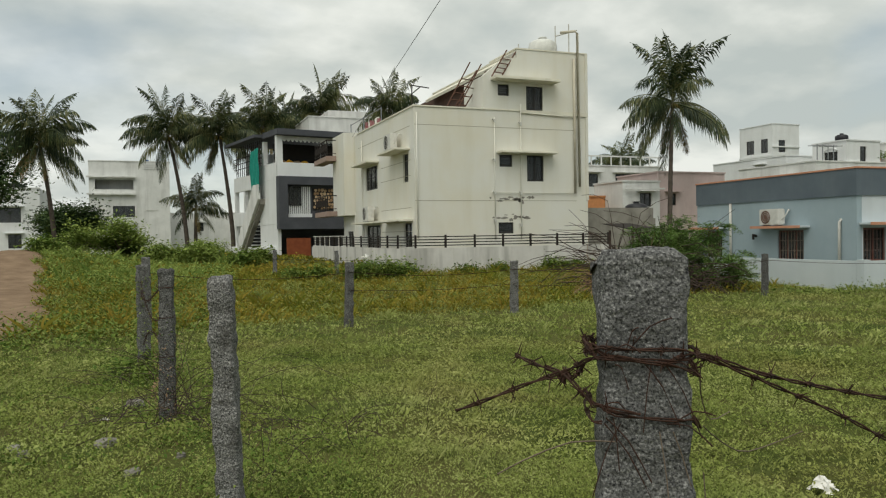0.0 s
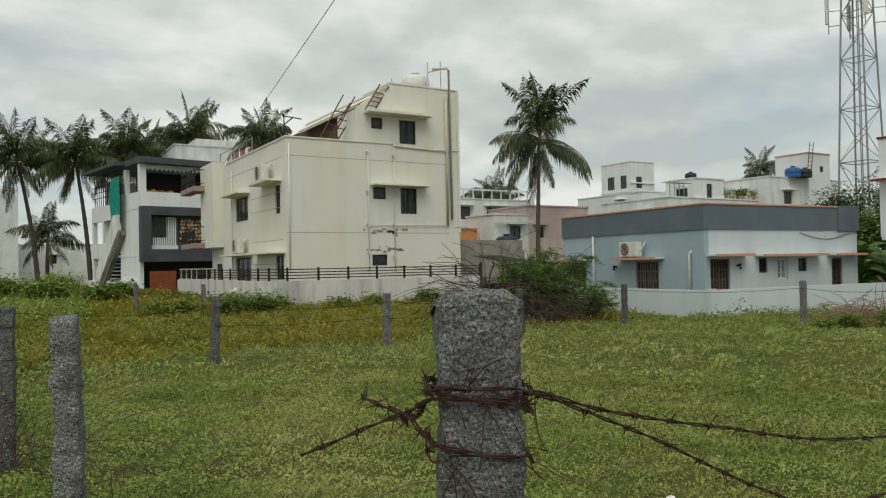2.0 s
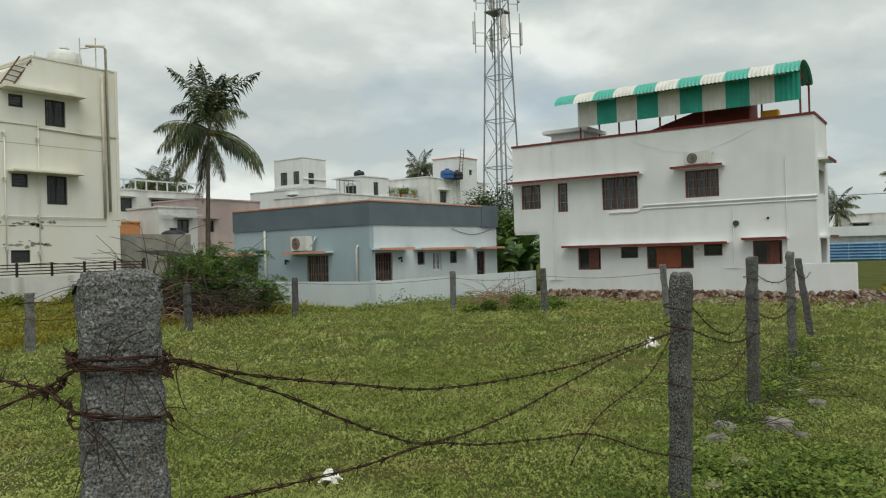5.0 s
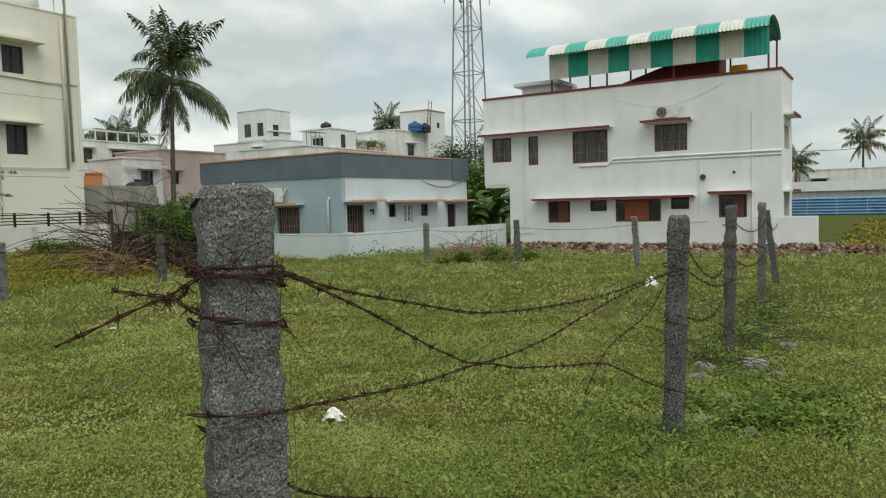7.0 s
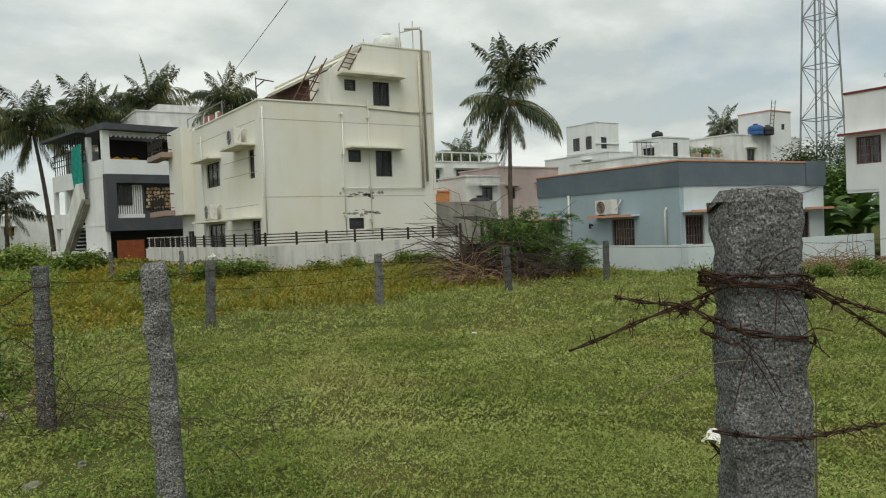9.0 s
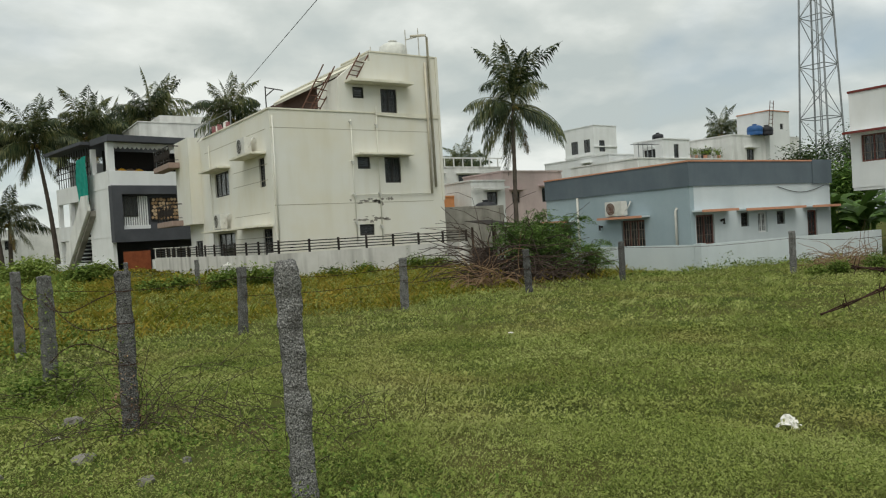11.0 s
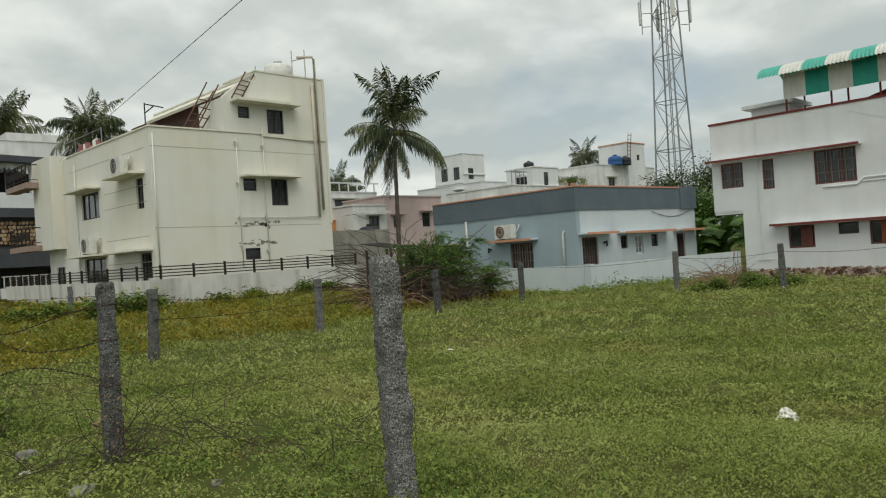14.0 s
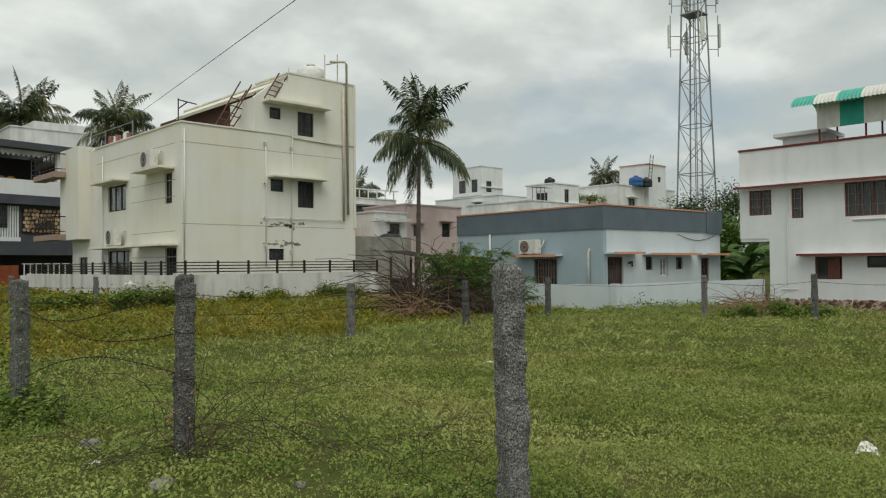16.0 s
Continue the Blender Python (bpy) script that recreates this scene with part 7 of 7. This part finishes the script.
# ---------------------------------------------------------------- grass and weeds
def scatter(rng, n, r0, r1, a0=-18, a1=98, power=1.0):
    """Points over a sector of ground round the near corner of the plot; angles in degrees clockwise from +y."""
    r = np.sqrt(rng.uniform(r0 ** 2, r1 ** 2, n)) if power == 1.0 else r0 + (r1 - r0) * rng.random(n) ** power
    a = np.radians(rng.uniform(a0, a1, n))
    return r * np.sin(a) - 0.5, r * np.cos(a) - 0.3


def keep(x, y):
    """Where weeds may grow: off the track and clear of the houses and walls."""
    ok = off_track(x, y) > 1.75 + 0.35 * np.sin(y * 2.1 + x)
    ok &= ~((x > 9.3) & (x < 19) & (y > 27.2))
    ok &= ~((x > 19.3) & (y > 15.8 - 0.073 * (x - 19.75)))
    ok &= ~((x > 29.4) & (y > 2.0))
    ok &= ~((x > 26.6) & (x < 30) & (y > 1.0) & (y < 14))
    return ok


def patchy(x, y, s=1.0, seed=0.0):
    """Smooth pseudo-noise from 0 to 1."""
    v = np.sin(x * 0.9 * s + seed) * np.cos(y * 1.1 * s - seed) + 0.6 * np.sin(x * 2.3 * s - y * 1.7 * s + seed) + 0.4 * np.sin(y * 4.1 * s + x * 3.3 * s)
    return np.clip(0.5 + 0.3 * v, 0, 1)


def tufted(rng, x, y, share, spread):
    """Gathers a share of the points into tufts; returns the moved points and each one's own height factor."""
    n = len(x)
    k = max(8, n // 45)
    c = rng.integers(0, n, k)
    own = rng.integers(0, k, n)
    inside = rng.random(n) < share
    r = spread * rng.uniform(0.4, 1.5, k)[own] * np.sqrt(rng.random(n))
    a = rng.uniform(0, 2 * np.pi, n)
    f = np.where(inside, (0.6 + 1.1 * rng.random(k) ** 2)[own] * (1 - 0.5 * (r / (spread * 1.5)) ** 2), 0.55)
    return np.where(inside, x[c][own] + r * np.cos(a), x), np.where(inside, y[c][own] + r * np.sin(a), y), f


def bare(x, y):
    """Worn brown patches where little grows: 0 none, 1 all bare."""
    near = np.exp(-((x - 0.9) / 1.5) ** 2 - ((y - 5.6) / 2.6) ** 2)
    return np.clip((patchy(x, y, 2.2, 7.0) + 0.25 * patchy(x, y, 6.0, 1.0) - 0.62) * 4, 0, 1) * np.clip(1.1 * near + 0.04, 0, 0.85)


def weeds(name, n, r0, r1, size, tall, mat, seed, label, slim=0.5, upright=0.45, where=None, a0=-18, a1=98, share=0.7, spread=None):
    rng = np.random.default_rng(seed)
    x, y = scatter(rng, n, r0, r1, a0, a1)
    x, y, f = tufted(rng, x, y, share, spread or 4.5 * size[1])
    ok = keep(x, y) & (rng.random(len(x)) > bare(x, y))
    if where is not None:
        ok &= where(x, y, rng)
    x, y, f = x[ok], y[ok], f[ok]
    k = len(x)
    top = tall * (0.35 + 0.9 * patchy(x, y, 1.3, seed)) * f
    z = ground_z(x, y) + rng.random(k) ** 0.7 * top
    L = rng.uniform(size[0], size[1], k) * np.where(rng.random(k) < 0.12, 1.6, 1.0)
    ob = new(name, leaf_mesh(name, np.stack([x, y, z], 1), L, mat, rng, upright, slim))
    return tagged(ob, label, "weeds", kind="stuff")


def blades(name, n, r0, r1, hgt, wide, mat, seed, label, where=None, a0=-18, a1=98, share=0.4):
    rng = np.random.default_rng(seed)
    x, y = scatter(rng, n, r0, r1, a0, a1)
    x, y, f = tufted(rng, x, y, share, 0.8 * hgt[1])
    ok = keep(x, y) & (rng.random(len(x)) > bare(x, y))
    if where is not None:
        ok &= where(x, y, rng)
    x, y, f = x[ok], y[ok], f[ok]
    k = len(x)
    h = f * rng.uniform(hgt[0], hgt[1], k) * (0.5 + 0.8 * patchy(x, y, 0.8, seed))
    az, ln = rng.uniform(0, 2 * np.pi, k), rng.uniform(0.05, 0.9, k)
    b = np.stack([x, y, ground_z(x, y) - 0.01], 1)
    d = np.stack([np.cos(az) * ln, np.sin(az) * ln, np.ones(k)], 1) * h[:, None]
    s = np.stack([-np.sin(az), np.cos(az), np.zeros(k)], 1) * (wide * rng.uniform(0.6, 1.3, k))[:, None]
    v = np.stack([b - s, b + s, b + d * 0.55 + s * 0.8, b + d + np.stack([np.cos(az), np.sin(az), -0.3 * np.ones(k)], 1) * (0.25 * h)[:, None]], 1).reshape(-1, 3)
    return tagged(new(name, quads(name, v, mat)), label, "grass", kind="stuff")


def olive_zone(x, y, rng):
    """The belt of tall olive weeds between the far fence and the houses."""
    edge = 14.6 + 0.09 * x + 1.2 * patchy(x, y, 0.4, 2.0)
    return (y > edge) & (x < 19) & (rng.random(len(x)) < 0.95)


def open_plot(x, y, rng):
    return rng.random(len(x)) < 0.25 + 0.75 * patchy(x, y, 0.55, 1.0)


weeds("weeds", 170000, 3.2, 5.6, (0.009, 0.020), 0.12, M["leaf"], 1, "low leafy green weeds covering the plot")
weeds("weeds", 245000, 5.6, 12.5, (0.016, 0.036), 0.13, M["leaf"], 2, "low leafy green weeds covering the plot")
weeds("weeds", 190000, 11.5, 30.0, (0.028, 0.064), 0.17, M["leaf"], 3, "low leafy green weeds covering the plot")
weeds("weeds", 45000, 30.0, 62.0, (0.12, 0.26), 0.25, M["tallweed"], 4, "rough weeds on the ground beyond")
weeds("weeds", 40000, 1.0, 12.0, (0.02, 0.06), 0.10, M["leaf"], 14, "low leafy green weeds beside the fence", a0=98, a1=342)
weeds("weeds", 14000, 0.6, 3.3, (0.015, 0.04), 0.08, M["leaf"], 17, "low leafy green weeds by the corner post")
blades("grass", 110000, 3.0, 6.0, (0.03, 0.075), 0.0016, M["blade"], 5, "light green grass tufts among weeds", open_plot)
blades("grass", 140000, 6.0, 14.0, (0.04, 0.10), 0.0026, M["blade"], 6, "light green grass tufts among weeds", open_plot)
blades("grass", 80000, 14.0, 30.0, (0.07, 0.17), 0.006, M["blade"], 7, "light green grass tufts among weeds")
blades("tall_weeds", 80000, 14.0, 38.0, (0.14, 0.36), 0.007, M["tallweed"], 8, "belt of tall olive-yellow weeds", olive_zone, a0=-25, a1=60, share=0.25)
weeds("tall_weeds", 110000, 14.0, 36.0, (0.04, 0.09), 0.36, M["tallweed"], 9, "belt of tall olive-yellow weeds", where=olive_zone, a0=-25, a1=60)


def by_fence(x, y, rng):
    """Ranker growth along the near fence lines and the left side."""
    d1 = np.abs(x - (0.9 - 0.07 * y)) + 3 * (y < 2.5)
    d2 = np.abs(y - (0.8 + 0.06 * x)) + 3 * (x < 1.8)
    d3 = np.where((x < 0.6) & (y > 2), 0.42 + 0.5 * patchy(x, y, 1.1, 5.0), 9)
    d = np.minimum(np.minimum(d1, d2 * 0.8), d3)
    return rng.random(len(x)) < np.exp(-(d / 0.55) ** 2)


weeds("rank_weeds", 300000, 3.0, 13.0, (0.015, 0.036), 0.18, M["herb"], 10, "rank broad-leaved weeds along the fence", slim=0.6, where=by_fence)
weeds("rank_weeds", 150000, 13.0, 40.0, (0.04, 0.09), 0.4, M["herb"], 11, "rank broad-leaved weeds beside the track", slim=0.6, where=lambda x, y, rng: (x < 1.5) & (rng.random(len(x)) < patchy(x, y, 0.5, 3.0)), a0=-28, a1=10)
weeds("rank_weeds", 110000, 16.0, 30.0, (0.045, 0.09), 0.36, M["herb"], 12, "green weeds at the foot of the walls", slim=0.6,
      where=lambda x, y, rng: (x > 15) & (y < 15.6) & (np.abs(y - (15.3 - 0.073 * (x - 19.75))) < 0.9 * rng.random(len(x))) | ((y > 26.3) & (y < 27.2) & (x < 19) & (rng.random(len(x)) < 0.6)))
blades("dry_grass", 22000, 3.0, 12.0, (0.04, 0.12), 0.0012, M["straw"], 13, "brown dry stalks along the fence", by_fence, share=0.1)
blades("bank_grass", 60000, 27.0, 46.0, (0.2, 0.55), 0.006, M["lightleaf"], 15, "tall light green grass on the bank beside the track", lambda x, y, rng: (y > 28) & (rng.random(len(x)) < 0.4 + 0.6 * patchy(x, y, 0.4, 4.0)), a0=-17, a1=6, share=0.1)
weeds("bank_weeds", 60000, 25.0, 46.0, (0.06, 0.13), 0.5, M["lightleaf"], 16, "light green leafy weeds on the bank beside the track", where=lambda x, y, rng: rng.random(len(x)) < patchy(x, y, 0.4, 4.0), a0=-17, a1=7)
